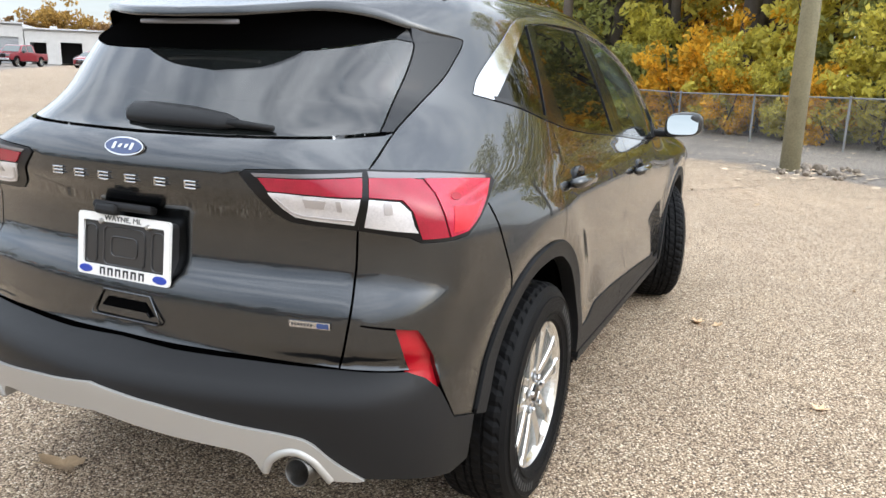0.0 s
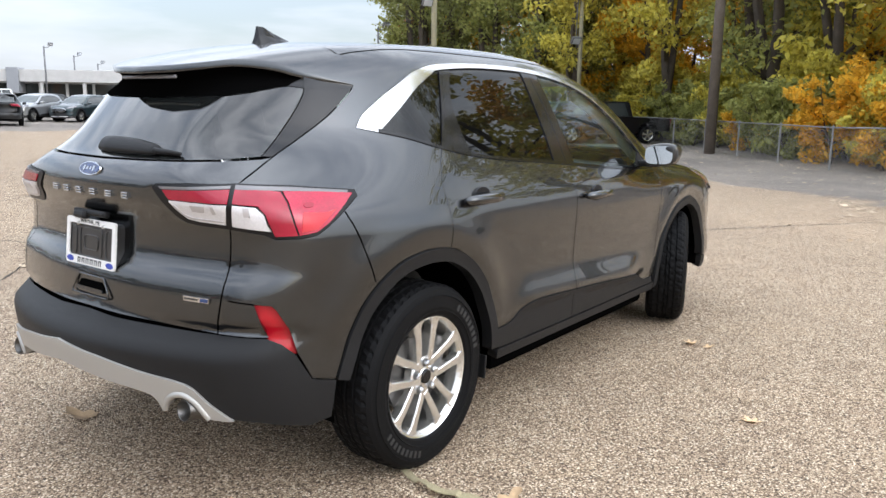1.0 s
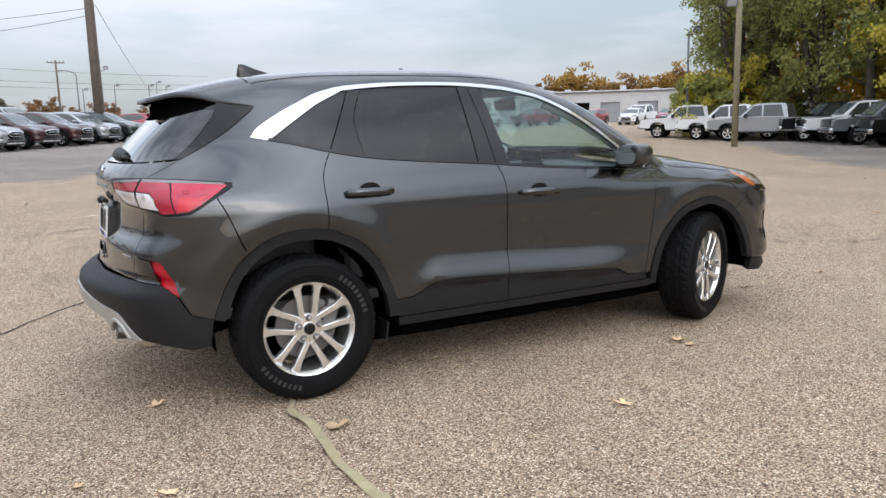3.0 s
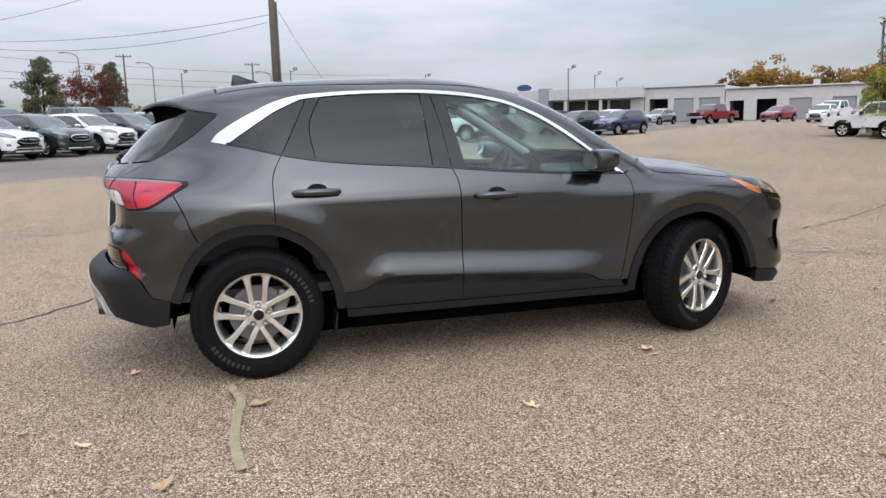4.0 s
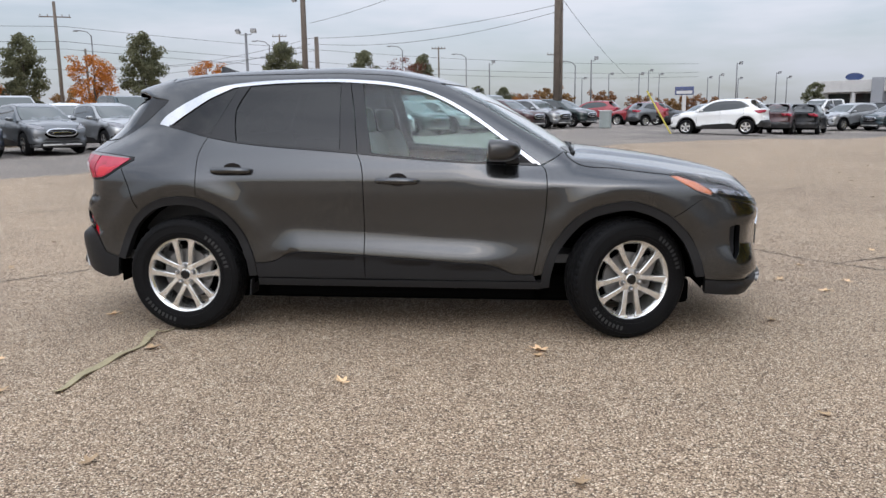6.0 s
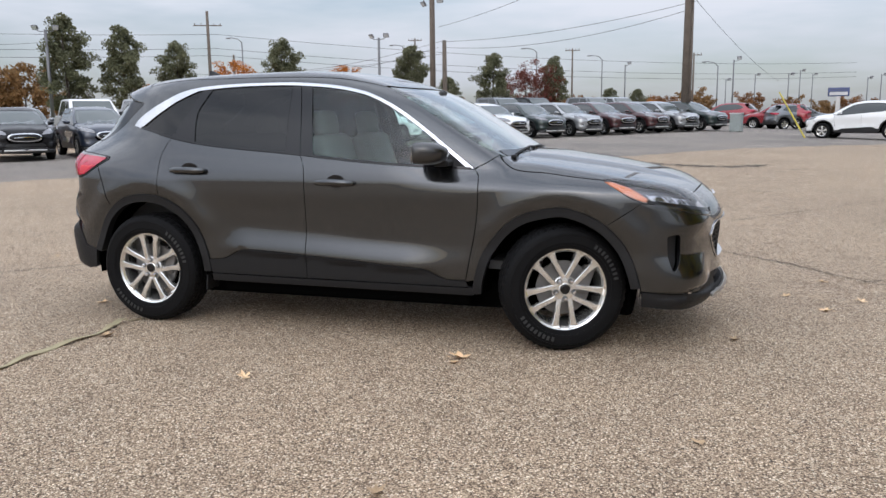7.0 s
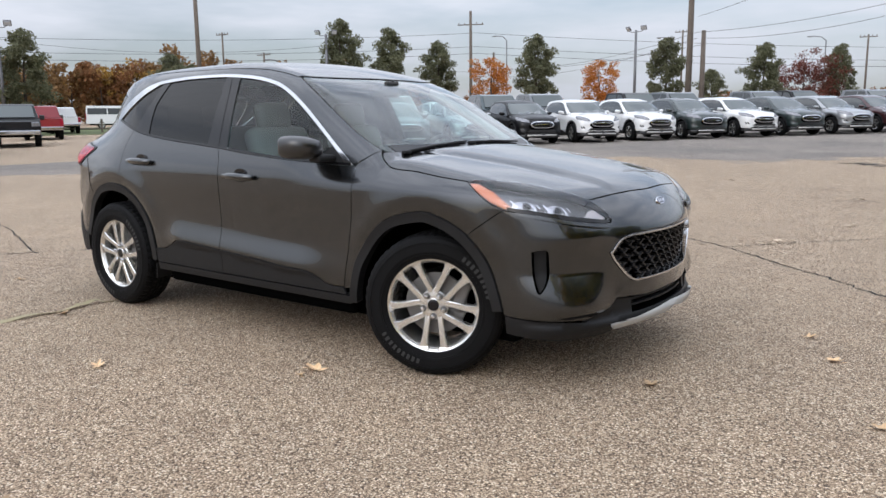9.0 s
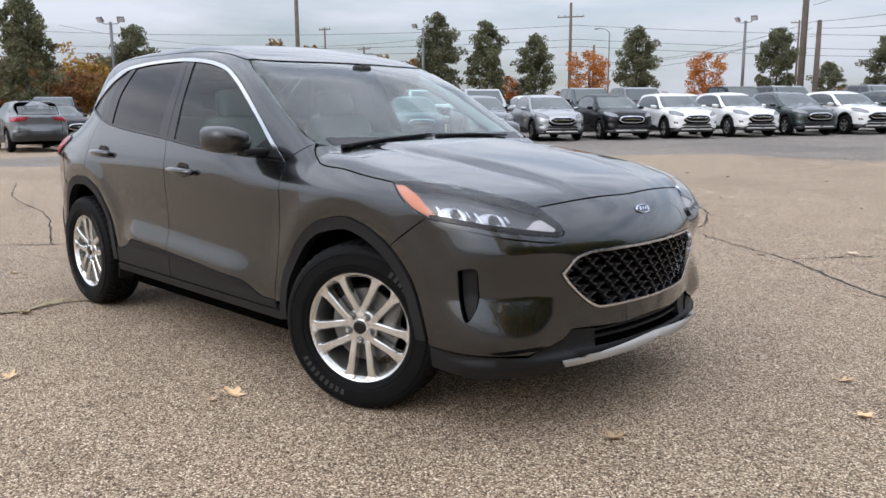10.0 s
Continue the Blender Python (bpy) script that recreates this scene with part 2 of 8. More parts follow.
    height = calc("ADD", calc("MULTIPLY", calc("SUBTRACT", 0.6, stones.outputs["Distance"]), 1.0), calc("MULTIPLY", fine.outputs["Fac"], 0.3))
    l.new(height, bump.inputs["Height"])
    l.new(bump.outputs["Normal"], b.inputs["Normal"])
    return m


M_ground = ground_material()
radii = [3, 6, 9, 11, 13, 15, 18, 21, 25, 30, 35, 42, 50, 58, 66, 75, 90, 110, 130, 150, 260, 500, 1500]
verts, faces = [(0.0, 0.0, 0.0)], []
for r in radii:
    ring_ = [(r * math.cos(2 * math.pi * k / 96), r * math.sin(2 * math.pi * k / 96)) for k in range(96)]
    verts += [(x, y, gz(x, y)) for x, y in ring_]
faces = [(0, 1 + k, 1 + (k + 1) % 96) for k in range(96)]
for i in range(len(radii) - 1):
    a, b = 1 + 96 * i, 1 + 96 * (i + 1)
    faces += [(a + k, b + k, b + (k + 1) % 96, a + (k + 1) % 96) for k in range(96)]
gm = bpy.data.meshes.new("ground")
gm.from_pydata(verts, [], faces)
gm.materials.append(M_ground)
gm.polygons.foreach_set("use_smooth", [True] * len(gm.polygons))
tagged(new("ground", gm), "worn tan exposed-aggregate paving with darker old asphalt", "ground", kind="structure")

# ---- shape of the car's body: forward is +x, its right side faces -y ----
def smin(a, b, k):
    h = np.clip(0.5 + 0.5 * (b - a) / k, 0, 1)
    return b + (a - b) * h - k * h * (1 - h)


def step(v, a, b):
    t = np.clip((v - a) / (b - a), 0, 1)
    return t * t * (3 - 2 * t)


def spline(*knots):
    """A smooth curve through (input, value) knots, flat slopes limited so that it does not overshoot."""
    xs, ys = (np.array(v, float) for v in zip(*knots))
    d = np.diff(ys) / np.diff(xs)
    m = np.r_[d[0], np.where(d[1:] * d[:-1] > 0, 2 * d[1:] * d[:-1] / (d[1:] + d[:-1] + 1e-12), 0), d[-1]]

    def value(v):
        v = np.clip(v, xs[0], xs[-1])
        i = np.clip(np.searchsorted(xs, v) - 1, 0, len(xs) - 2)
        w = xs[i + 1] - xs[i]
        t = (v - xs[i]) / w
        return ys[i] * (1 + 2 * t) * (1 - t) ** 2 + m[i] * w * t * (1 - t) ** 2 + ys[i + 1] * t * t * (3 - 2 * t) + m[i + 1] * w * t * t * (t - 1)

    return value


SIDE = spline((0.18, 0.83), (0.28, 0.868), (0.36, 0.882), (0.46, 0.886), (0.6, 0.878), (0.75, 0.882), (0.88, 0.889), (0.94, 0.8885), (0.98, 0.882), (1.05, 0.861), (1.12, 0.836), (1.3, 0.762), (1.5, 0.664), (1.62, 0.6), (1.8, 0.5))
TOP = spline((-2.3, 1.36), (-1.98, 1.472), (-1.69, 1.556), (-1.44, 1.604), (-1.13, 1.629), (-0.78, 1.64), (-0.43, 1.643), (-0.12, 1.626), (0.11, 1.586), (0.29, 1.535), (0.5, 1.448), (0.69, 1.338), (0.89, 1.216), (1.085, 1.09), (2.6, 0.1))
HOOD = spline((0.9, 1.105), (1.085, 1.1), (1.19, 1.092), (1.37, 1.068), (1.6, 1.034), (1.82, 0.99), (2.0, 0.945), (2.12, 0.9), (2.2, 0.855), (2.3, 0.75), (2.4, 0.5))
TAIL = spline((0.2, -2.18), (0.28, -2.24), (0.4, -2.28), (0.5, -2.298), (0.56, -2.305), (0.58, -2.303), (0.598, -2.292), (0.63, -2.24), (0.648, -2.2), (0.675, -2.188), (0.77, -2.178), (0.8, -2.168), (0.86, -2.13), (0.95, -2.124), (1.02, -2.15), (1.06, -2.168), (1.1, -2.168), (1.15, -2.14), (1.2, -2.075), (1.3, -1.975), (1.43, -1.845), (1.6, -1.67))
NOSE = spline((0.18, 2.22), (0.25, 2.26), (0.31, 2.295), (0.34, 2.27), (0.5, 2.262), (0.66, 2.272), (0.72, 2.268), (0.8, 2.24), (0.85, 2.215), (0.95, 2.15))
SILL = spline((-0.6, 0.513), (-0.15, 0.49), (0.36, 0.452), (0.6, 0.44))


def half_width(x, z):
    w = SIDE(z)
    w = w - 0.16 * np.maximum(0, -1.25 - x) ** 2 - 0.05 * np.maximum(0, x - 1.15) ** 2
    w = w - 0.35 * np.maximum(0, -1.1 - x) ** 2 * step(z, 1.0, 1.3)
    w = w - 0.045 * step(x, 0.3, 1.0) * step(z, 0.9, 1.03)
    q = z - SILL(x)
    w = w + 0.021 * (1 - step(q, 0.01, 0.16)) * step(q, -0.035, 0.004) * step(x, -0.82, -0.6) * (1 - step(x, 0.42, 0.74))
    # the painted flare over each wheel: a crease, below which the panel turns under towards the moulding
    for cx, rc in ((-1.355, 0.55), (1.355, 0.52)):
        r = np.hypot((x - cx) * 1.06, z - 0.36)
        out = np.exp(-((np.maximum(r - rc, 0) / 0.085) ** 2)) - 0.75 * step(rc - r, -0.012, 0.1)
        w = w + 0.016 * out * step(r, 0.2, 0.4) * step(z, 0.42, 0.74)
    return w


def hood_crease(x, a):
    """The raised middle of the hood, between two creases that close up towards the nose."""
    w = 0.47 - 0.13 * (x - 1.0)
    return 0.013 * (1 - step(a, w - 0.09, w + 0.015)) * step(x, 1.0, 1.1) * (1 - step(x, 1.95, 2.15)) - 0.006 * np.exp(-(((a - w - 0.03) / 0.03) ** 2)) * step(x, 1.0, 1.2) * (1 - step(x, 1.7, 2.0))


def bumper_form(a, z):
    """Below each headlamp the bumper is drawn in, and stands out again as a shelf beside the grille."""
    out = step(a, 0.44, 0.68)
    fall = np.clip((z - 0.4) / 0.165, 0, 1)
    return 0.05 * out * (1 - fall * fall) * step(z, 0.34, 0.4) + 0.034 * out * step(z, 0.63, 0.74) * (1 - step(a, 0.74, 0.86))


def body(x, y, z):
    """Positive inside the body shell, negative outside."""
    a = np.abs(y)
    side = half_width(x, z) - a
    top = np.maximum(TOP(x) - 0.085 * a * a, np.where(x > 0.9, HOOD(x) - 0.07 * a * a + hood_crease(x, a), -1)) - z
    tail = x - (TAIL(z) + 0.018 + (0.19 + 0.16 * (1 - step(z, 0.61, 0.69))) * a * a)
    nose = (NOSE(z) - 0.02 + bumper_form(a, z) - 0.36 * a * a) - x
    return smin(smin(smin(side, tail, 0.14), nose, 0.14), top * 0.85, 0.09)


PIVOT, ARC = 1.2, 0.9


def _march(p0, way, far):
    """The first crossing into the body along rays from p0."""
    d = np.linspace(0, far, 72)
    lo = np.full(len(p0), -1.0)
    hi = np.full(len(p0), far)
    left = np.arange(len(p0))
    for a, b in zip(d[:-1], d[1:]):
        q = p0[left] + b * way[left]
        hit = body(q[:, 0], q[:, 1], q[:, 2]) > 0
        lo[left[hit]], hi[left[hit]] = a, b
        left = left[~hit]
        if not len(left):
            break
    missed = lo < 0
    lo[missed] = 0
    for _ in range(14):
        mid = (lo + hi) / 2
        q = p0 + mid[:, None] * way
        ins = body(q[:, 0], q[:, 1], q[:, 2]) > 0
        hi, lo = np.where(ins, mid, hi), np.where(ins, lo, mid)
    return p0 + hi[:, None] * way, missed


def round_chart(uz):
    """(u, z) round the right half of the car, from the middle of the tail to the middle of the nose, onto the shell."""
    uz = np.asarray(uz, float).reshape(-1, 2)
    u, z = uz.T
    phi = np.clip((np.abs(u) - PIVOT) / ARC, 0, np.pi / 2)
    way = np.stack([np.sign(u) * np.sin(phi), -np.cos(phi), 0 * u], 1)
    origin = np.stack([np.clip(u, -PIVOT, PIVOT), 0 * u, z], 1)
    return _march(origin + 1.5 * way, -way, 1.5)[0]


def top_chart(xy):
    xy = np.asarray(xy, float).reshape(-1, 2)
    p0 = np.c_[xy, np.full(len(xy), 1.9)]
    return _march(p0, np.tile([0.0, 0, -1], (len(xy), 1)), 1.6)[0]


def to_u(p):
    """The (u, z) of places on the shell."""
    p = np.asarray(p, float).reshape(-1, 3)
    over = np.maximum(np.abs(p[:, 0]) - PIVOT, 0)
    u = np.where(over > 0, np.sign(p[:, 0]) * (PIVOT + ARC * np.arctan2(over, -p[:, 1])), p[:, 0])
    return np.stack([u, p[:, 2]], 1)


def side_at(pts):
    """(x, z) seen from the right side, as (u, z)."""
    pts = np.asarray(pts, float)
    p0 = np.c_[pts[:, 0], np.full(len(pts), -1.4), pts[:, 1]]
    return to_u(_march(p0, np.tile([0.0, 1, 0], (len(pts), 1)), 1.39)[0])


def end_at(pts, sign):
    """(y, z) seen from behind (-1) or the front (1), as (u, z)."""
    pts = np.asarray(pts, float)
    p0 = np.c_[np.full(len(pts), sign * 2.7), pts]
    return to_u(_march(p0, np.tile([-float(sign), 0, 0], (len(pts), 1)), 1.6)[0])


def normals(p):
    e = 0.002
    g = np.stack([body(*(p + e * d).T) - body(*(p - e * d).T) for d in np.eye(3)], 1)
    return -g / (np.linalg.norm(g, axis=1, keepdims=True) + 1e-9)

# ---- panels: outlines filled and laid onto the shell ----
from mathutils.geometry import delaunay_2d_cdt

TAIL_MID, NOSE_MID = -(PIVOT + ARC * math.pi / 2), PIVOT + ARC * math.pi / 2


def soft_line(*knots, n=6):
    """A smooth open line through the knots."""
    p = np.array(knots, float)
    p = np.vstack([2 * p[0] - p[1], p, 2 * p[-1] - p[-2]])
    out = []
    for a, b, c, d in zip(p[:-3], p[1:-2], p[2:-1], p[3:]):
        for t in np.arange(n) / n:
            out.append(0.5 * (2 * b + (c - a) * t + (2 * a - 5 * b + 4 * c - d) * t**2 + (3 * b - a - 3 * c + d) * t**3))
    return [tuple(v) for v in out] + [tuple(p[-2])]


def ring(*lines):
    """A closed outline out of lines laid end to end."""
    out = []
    for line in lines:
        for v in line:
            if not out or math.dist(out[-1], v) > 1e-4:
                out.append((float(v[0]), float(v[1])))
    if math.dist(out[0], out[-1]) < 1e-4:
        out.pop()
    return out


def inset(poly, d, mid=None):
    p = np.array(poly)
    e = np.roll(p, -1, 0) - p
    e /= np.linalg.norm(e, axis=1, keepdims=True) + 1e-12
    area = np.sum(p[:, 0] * np.roll(p[:, 1], -1) - np.roll(p[:, 0], -1) * p[:, 1])
    n = np.stack([-e[:, 1], e[:, 0]], 1) * np.sign(area)
    v = n + np.roll(n, 1, 0)
    v /= np.maximum(np.linalg.norm(v, axis=1, keepdims=True), 0.5)
    q = p + d * v
    if mid is not None:
        q[:, 0] = np.where(np.abs(p[:, 0] - mid) < 1e-6, mid, q[:, 0])
    return q


def within(pts, poly):
    x, y = pts[:, 0], pts[:, 1]
    ins = np.zeros(len(pts), bool)
    for (ax, ay), (bx, by) in zip(poly, np.roll(poly, -1, 0)):
        if ay != by:
            ins ^= ((ay > y) != (by > y)) & (x < (bx - ax) * (y - ay) / (by - ay) + ax)
    return ins


def edge_distance(pts, poly):
    best = np.full(len(pts), 9.0)
    for a, b in zip(poly, np.roll(poly, -1, 0)):
        d = b - a
        t = np.clip(((pts - a) @ d) / (d @ d + 1e-12), 0, 1)
        best = np.minimum(best, np.linalg.norm(pts - a - t[:, None] * d, axis=1))
    return best


def dense(poly, res):
    out = []
    for a, b in zip(poly, np.roll(poly, -1, 0)):
        n = max(1, int(math.ceil(math.dist(a, b) / res)))
        out += [a + (b - a) * k / n for k in range(n)]
    return np.array(out)


def fill(poly, res, holes=()):
    """Points and triangles that fill an outline evenly."""
    rings = [dense(np.array(r), res) for r in (poly, *holes)]
    lo, hi = rings[0].min(0), rings[0].max(0)
    gx, gy = np.meshgrid(np.arange(lo[0], hi[0], res), np.arange(lo[1], hi[1], res * 0.87))
    gx[1::2] += res / 2
    g = np.c_[gx.ravel(), gy.ravel()]
    keep = within(g, rings[0])
    for r in rings[1:]:
        keep &= ~within(g, r)
    g = g[keep]
    for r in rings:
        g = g[edge_distance(g, r) > res * 0.45]
    verts, edges = [], []
    for r in rings:
        k = len(verts)
        verts += [Vector(v) for v in r]
        edges += [(k + i, k + (i + 1) % len(r)) for i in range(len(r))]
    verts += [Vector(v) for v in g]
    v, _, f, *_ = delaunay_2d_cdt(verts, edges, [], 0, 1e-6)
    v = np.array([tuple(p) for p in v])
    c = np.array([v[list(t)].mean(0) for t in f])
    ok = within(c, rings[0])
    for r in rings[1:]:
        ok &= ~within(c, r)
    tris = []
    for t, good in zip(f, ok):
        if good:
            a, b, d = v[list(t)]
            tris.append(tuple(t) if (b[0] - a[0]) * (d[1] - a[1]) - (b[1] - a[1]) * (d[0] - a[0]) > 0 else tuple(t)[::-1])
    return v, tris


def link_mesh(name, verts, faces, material, parent=None, label="", vertex_normals=None, smooth=True):
    me = bpy.data.meshes.new(name)
    me.from_pydata([tuple(v) for v in verts], [], faces)
    me.materials.append(material)
    if smooth:
        me.polygons.foreach_set("use_smooth", [True] * len(me.polygons))
    if vertex_normals is not None:
        me.normals_split_custom_set_from_vertices([tuple(v) for v in vertex_normals])
    ob = new(name, me)
    if parent:
        ob.parent = parent
    return tagged(ob, label)


def skin(name, poly, material, parent, label="", chart=round_chart, res=0.03, off=0.0, depth=0.014, holes=(), mid=None, gap=0.003, both=True):
    """A panel of the shell: right and left, or, with mid, one panel across the middle. parent: one object, or one for each side."""
    poly = inset(poly, gap, mid)
    v, tris = fill(poly, res, [inset(h, -gap) for h in holes])
    p = chart(v)
    n = normals(p)
    p = p + off * n
    tris = [t for t in tris]
    a, b, c = (p[[t[k] for t in tris]] for k in range(3))
    flip = np.einsum("ij,ij->i", np.cross(b - a, c - a), n[[t[0] for t in tris]]) < 0
    tris = [t[::-1] if f else t for t, f in zip(tris, flip)]
    count = {}
    for t in tris:
        for i in range(3):
            e = (t[i], t[(i + 1) % 3])
            count[e] = count.get(e, 0) + 1
    rim = [e for e in count if (e[1], e[0]) not in count and not (mid is not None and abs(p[e[0], 1]) < 2e-3 and abs(p[e[1], 1]) < 2e-3)]
    verts, norms, faces = list(p), list(n), list(tris)
    if depth:
        idx = sorted({k for e in rim for k in e})
        outward = {k: np.zeros(3) for k in idx}
        for a_, b_ in rim:
            d = np.cross(p[b_] - p[a_], n[a_])
            outward[a_] += d
            outward[b_] += d
        top, low = {}, {}
        for k in idx:
            o = outward[k] / (np.linalg.norm(outward[k]) + 1e-9)
            top[k] = len(verts)
            verts.append(p[k] - 0.0012 * n[k] + 0.0008 * o)
            norms.append(o)
            low[k] = len(verts)
            verts.append(p[k] - depth * n[k])
            norms.append(o)
        for a_, b_ in rim:
            faces += [(b_, a_, top[a_], top[b_]), (top[b_], top[a_], low[a_], low[b_])]
    verts, norms = np.array(verts), np.array(norms)
    flipy = np.array([1, -1, 1])
    if mid is not None:
        k = len(verts)
        same = {i: i for i in range(len(p)) if abs(p[i, 1]) < 2e-3}
        there = [same.get(i, k + i) for i in range(k)]
        faces = faces + [tuple(there[i] for i in f[::-1]) for f in faces]
        verts, norms = np.vstack([verts, verts * flipy]), np.vstack([norms, norms * flipy])
        for i in same:
            verts[i, 1] = 0
            norms[i, 1] = 0
        return [link_mesh(name, verts, faces, material, parent[0] if isinstance(parent, list) else parent, label, norms)]
    pair = parent if isinstance(parent, list) else [parent, parent]
    out = [link_mesh(name, verts, faces, material, pair[0], label, norms)]
    if both:
        out.append(link_mesh(name, verts * flipy, [f[::-1] for f in faces], material, pair[-1], label, norms * flipy))
    return out


def part(name, bm, material, parent, label="", smooth=False):
    """Links a bmesh as one mesh object under a thing or part."""
    me = bpy.data.meshes.new(name)
    bmesh.ops.recalc_face_normals(bm, faces=bm.faces)
    bm.to_mesh(me)
    bm.free()
    for m in material if isinstance(material, (list, tuple)) else [material]:
        me.materials.append(m)
    if smooth:
        me.polygons.foreach_set("use_smooth", [True] * len(me.polygons))
    ob = new(name, me)
    if parent:
        ob.parent = parent
    return tagged(ob, label)


def box(bm, m, size, bevel=0.0, seg=2):
    """A box with rounded edges into bm."""
    r = bmesh.ops.create_cube(bm, size=1.0, matrix=m @ Matrix.Diagonal((*size, 1)))
    if bevel:
        bmesh.ops.bevel(bm, geom=list({e for v in r["verts"] for e in v.link_edges}), offset=bevel, segments=seg, affect="EDGES", profile=0.5)
    return bm


def tube(bm, line, radius, n=8, caps=True):
    """A round bar along a line; radius: one, or one for each point."""
    line = [Vector(p) for p in line]
    rad = radius if isinstance(radius, (list, tuple)) else [radius] * len(line)
    rings, side = [], None
    for i, p in enumerate(line):
        d = (line[min(i + 1, len(line) - 1)] - line[max(i - 1, 0)]).normalized()
        if side is None:
            side = d.orthogonal().normalized()
        side = (side - d * side.dot(d)).normalized()
        up = d.cross(side)
        rings.append([bm.verts.new(p + rad[i] * (math.cos(2 * math.pi * k / n) * side + math.sin(2 * math.pi * k / n) * up)) for k in range(n)])
    for a, b in zip(rings[:-1], rings[1:]):
        for k in range(n):
            bm.faces.new((a[k], a[(k + 1) % n], b[(k + 1) % n], b[k]))
    if caps:
        bm.faces.new(rings[0][::-1])
        bm.faces.new(rings[-1])
    return bm


def lathe(bm, profile, n, m=Matrix(), close=False, wobble=None):
    """Turns a profile of (radius, along) about the local y axis."""
    rows = []
    for k in range(n):
        a = 2 * math.pi * k / n
        row = []
        for j, (r, h) in enumerate(profile):
            rr = r + (wobble(j, k) if wobble else 0)
            row.append(bm.verts.new(m @ Vector((rr * math.cos(a), h, rr * math.sin(a)))))
        rows.append(row)
    for k in range(n):
        a, b = rows[k], rows[(k + 1) % n]
        for j in range(len(profile) - (0 if close else 1)):
            i = (j + 1) % len(profile)
            bm.faces.new((a[j], a[i], b[i], b[j]))
    return bm


def plate(bm, pts, y0, y1, m=Matrix(), slant=0.0):
    """A flat outline of (x, z) given thickness from y0 to y1, with a chamfer of slant at y0."""
    c = Vector((sum(p[0] for p in pts) / len(pts), 0, sum(p[1] for p in pts) / len(pts)))
    q = inset(pts, slant) if slant else pts
    a = [bm.verts.new(m @ Vector((x, y0, z))) for x, z in q]
    b = [bm.verts.new(m @ Vector((x, y1, z))) for x, z in pts]
    bm.faces.new(a)
    bm.faces.new(b[::-1])
    for k in range(len(pts)):
        i = (k + 1) % len(pts)
        bm.faces.new((a[k], b[k], b[i], a[i]))
    return bm

# ---- the parked grey SUV ----
M_privacy = glass_mat("dark_privacy_glass", (0.03, 0.032, 0.034), 0.9, film=0.003)
M_clear = glass_mat("green_tinted_glass", (0.74, 0.89, 0.86), 0.9, film=0.008)
M_screen = glass_mat("windscreen_glass", (0.68, 0.83, 0.8), 1.5, film=0.03)
M_lens = glass_mat("clear_lamp_lens", (0.93, 0.93, 0.95), 1.3)
M_red = mat("red_lamp_plastic", (0.3, 0.007, 0.026), 0.22, 0, 0.3, vary=0.18, vary_scale=30)
M_red_deep = mat("deep_red_lamp_plastic", (0.4, 0.011, 0.04), 0.15, 0, 0.35, vary=0.3, vary_scale=18)
M_red_core = mat("bright_red_lamp_reflector", (0.5, 0.007, 0.02), 0.3, 0, 0.2)
M_smoke = mat("smoked_clear_lamp_edge", (0.16, 0.15, 0.155), 0.15, 0, 0.5)
M_lamp_black = mat("black_lamp_border", (0.006, 0.006, 0.007), 0.35, spec=0.3)
M_rear_glass = glass_mat("dark_rear_privacy_glass", (0.03, 0.031, 0.033), 1.8, film=0.012)
M_bulb = mat("grey_bulb_holder", (0.5, 0.47, 0.47), 0.35, 0.3)
M_red_dull = mat("red_reflector_plastic", (0.42, 0.006, 0.016), 0.2, 0, 0.2)
M_white_lamp = mat("clear_ribbed_lamp_reflector", (0.7, 0.68, 0.69), 0.3, 0.1, 0.4, bump=0.12, bump_scale=90, vary=0.14, vary_scale=22)
M_blade = mat("polished_lamp_metal", (0.6, 0.61, 0.63), 0.16, 1.0)
M_amber = mat("amber_lamp_plastic", (0.55, 0.15, 0.04), 0.2, 0, 0.6)
M_seat = mat("grey_cloth_seat", (0.17, 0.172, 0.17), 0.9, bump=0.3, bump_scale=400, vary=0.2)
M_cabin = mat("dark_grey_cabin_plastic", (0.05, 0.05, 0.051), 0.7, bump=0.1, bump_scale=500)
M_liner = mat("light_grey_headlining", (0.45, 0.44, 0.42), 0.95)
M_mirror = mat("mirror_glass", (0.85, 0.88, 0.9), 0.02, 1.0)
M_blue = mat("blue_enamel_oval", (0.015, 0.04, 0.14), 0.25, 0, 1.0)
M_white_plastic = mat("white_plate_frame", (0.78, 0.77, 0.75), 0.4)
M_black_ink = mat("black_print", (0.02, 0.02, 0.022), 0.5)
M_steel = mat("brushed_exhaust_steel", (0.45, 0.44, 0.43), 0.3, 1.0, vary=0.15, vary_scale=30)

car = tagged(new("suv_car"), "dark grey metallic compact SUV, clean, parked with front wheels turned", "car")

# feature lines of the right side, (u, z)
BELT = soft_line((-1.504, 1.27), (-1.362, 1.246), (-1.176, 1.205), (-0.986, 1.17), (-0.748, 1.143), (-0.477, 1.121), (-0.234, 1.1), (0.06, 1.071), (0.36, 1.048), (0.693, 1.03), (0.861, 1.024))
CHROME_OUT = soft_line((-1.605, 1.286), (-1.563, 1.333), (-1.447, 1.395), (-1.314, 1.448), (-1.15, 1.504), (-1.014, 1.53), (-0.773, 1.545), (-0.496, 1.548), (-0.302, 1.543), (-0.08, 1.523), (0.091, 1.491), (0.194, 1.459), (0.33, 1.397), (0.464, 1.316), (0.597, 1.221), (0.729, 1.122), (0.855, 1.028))
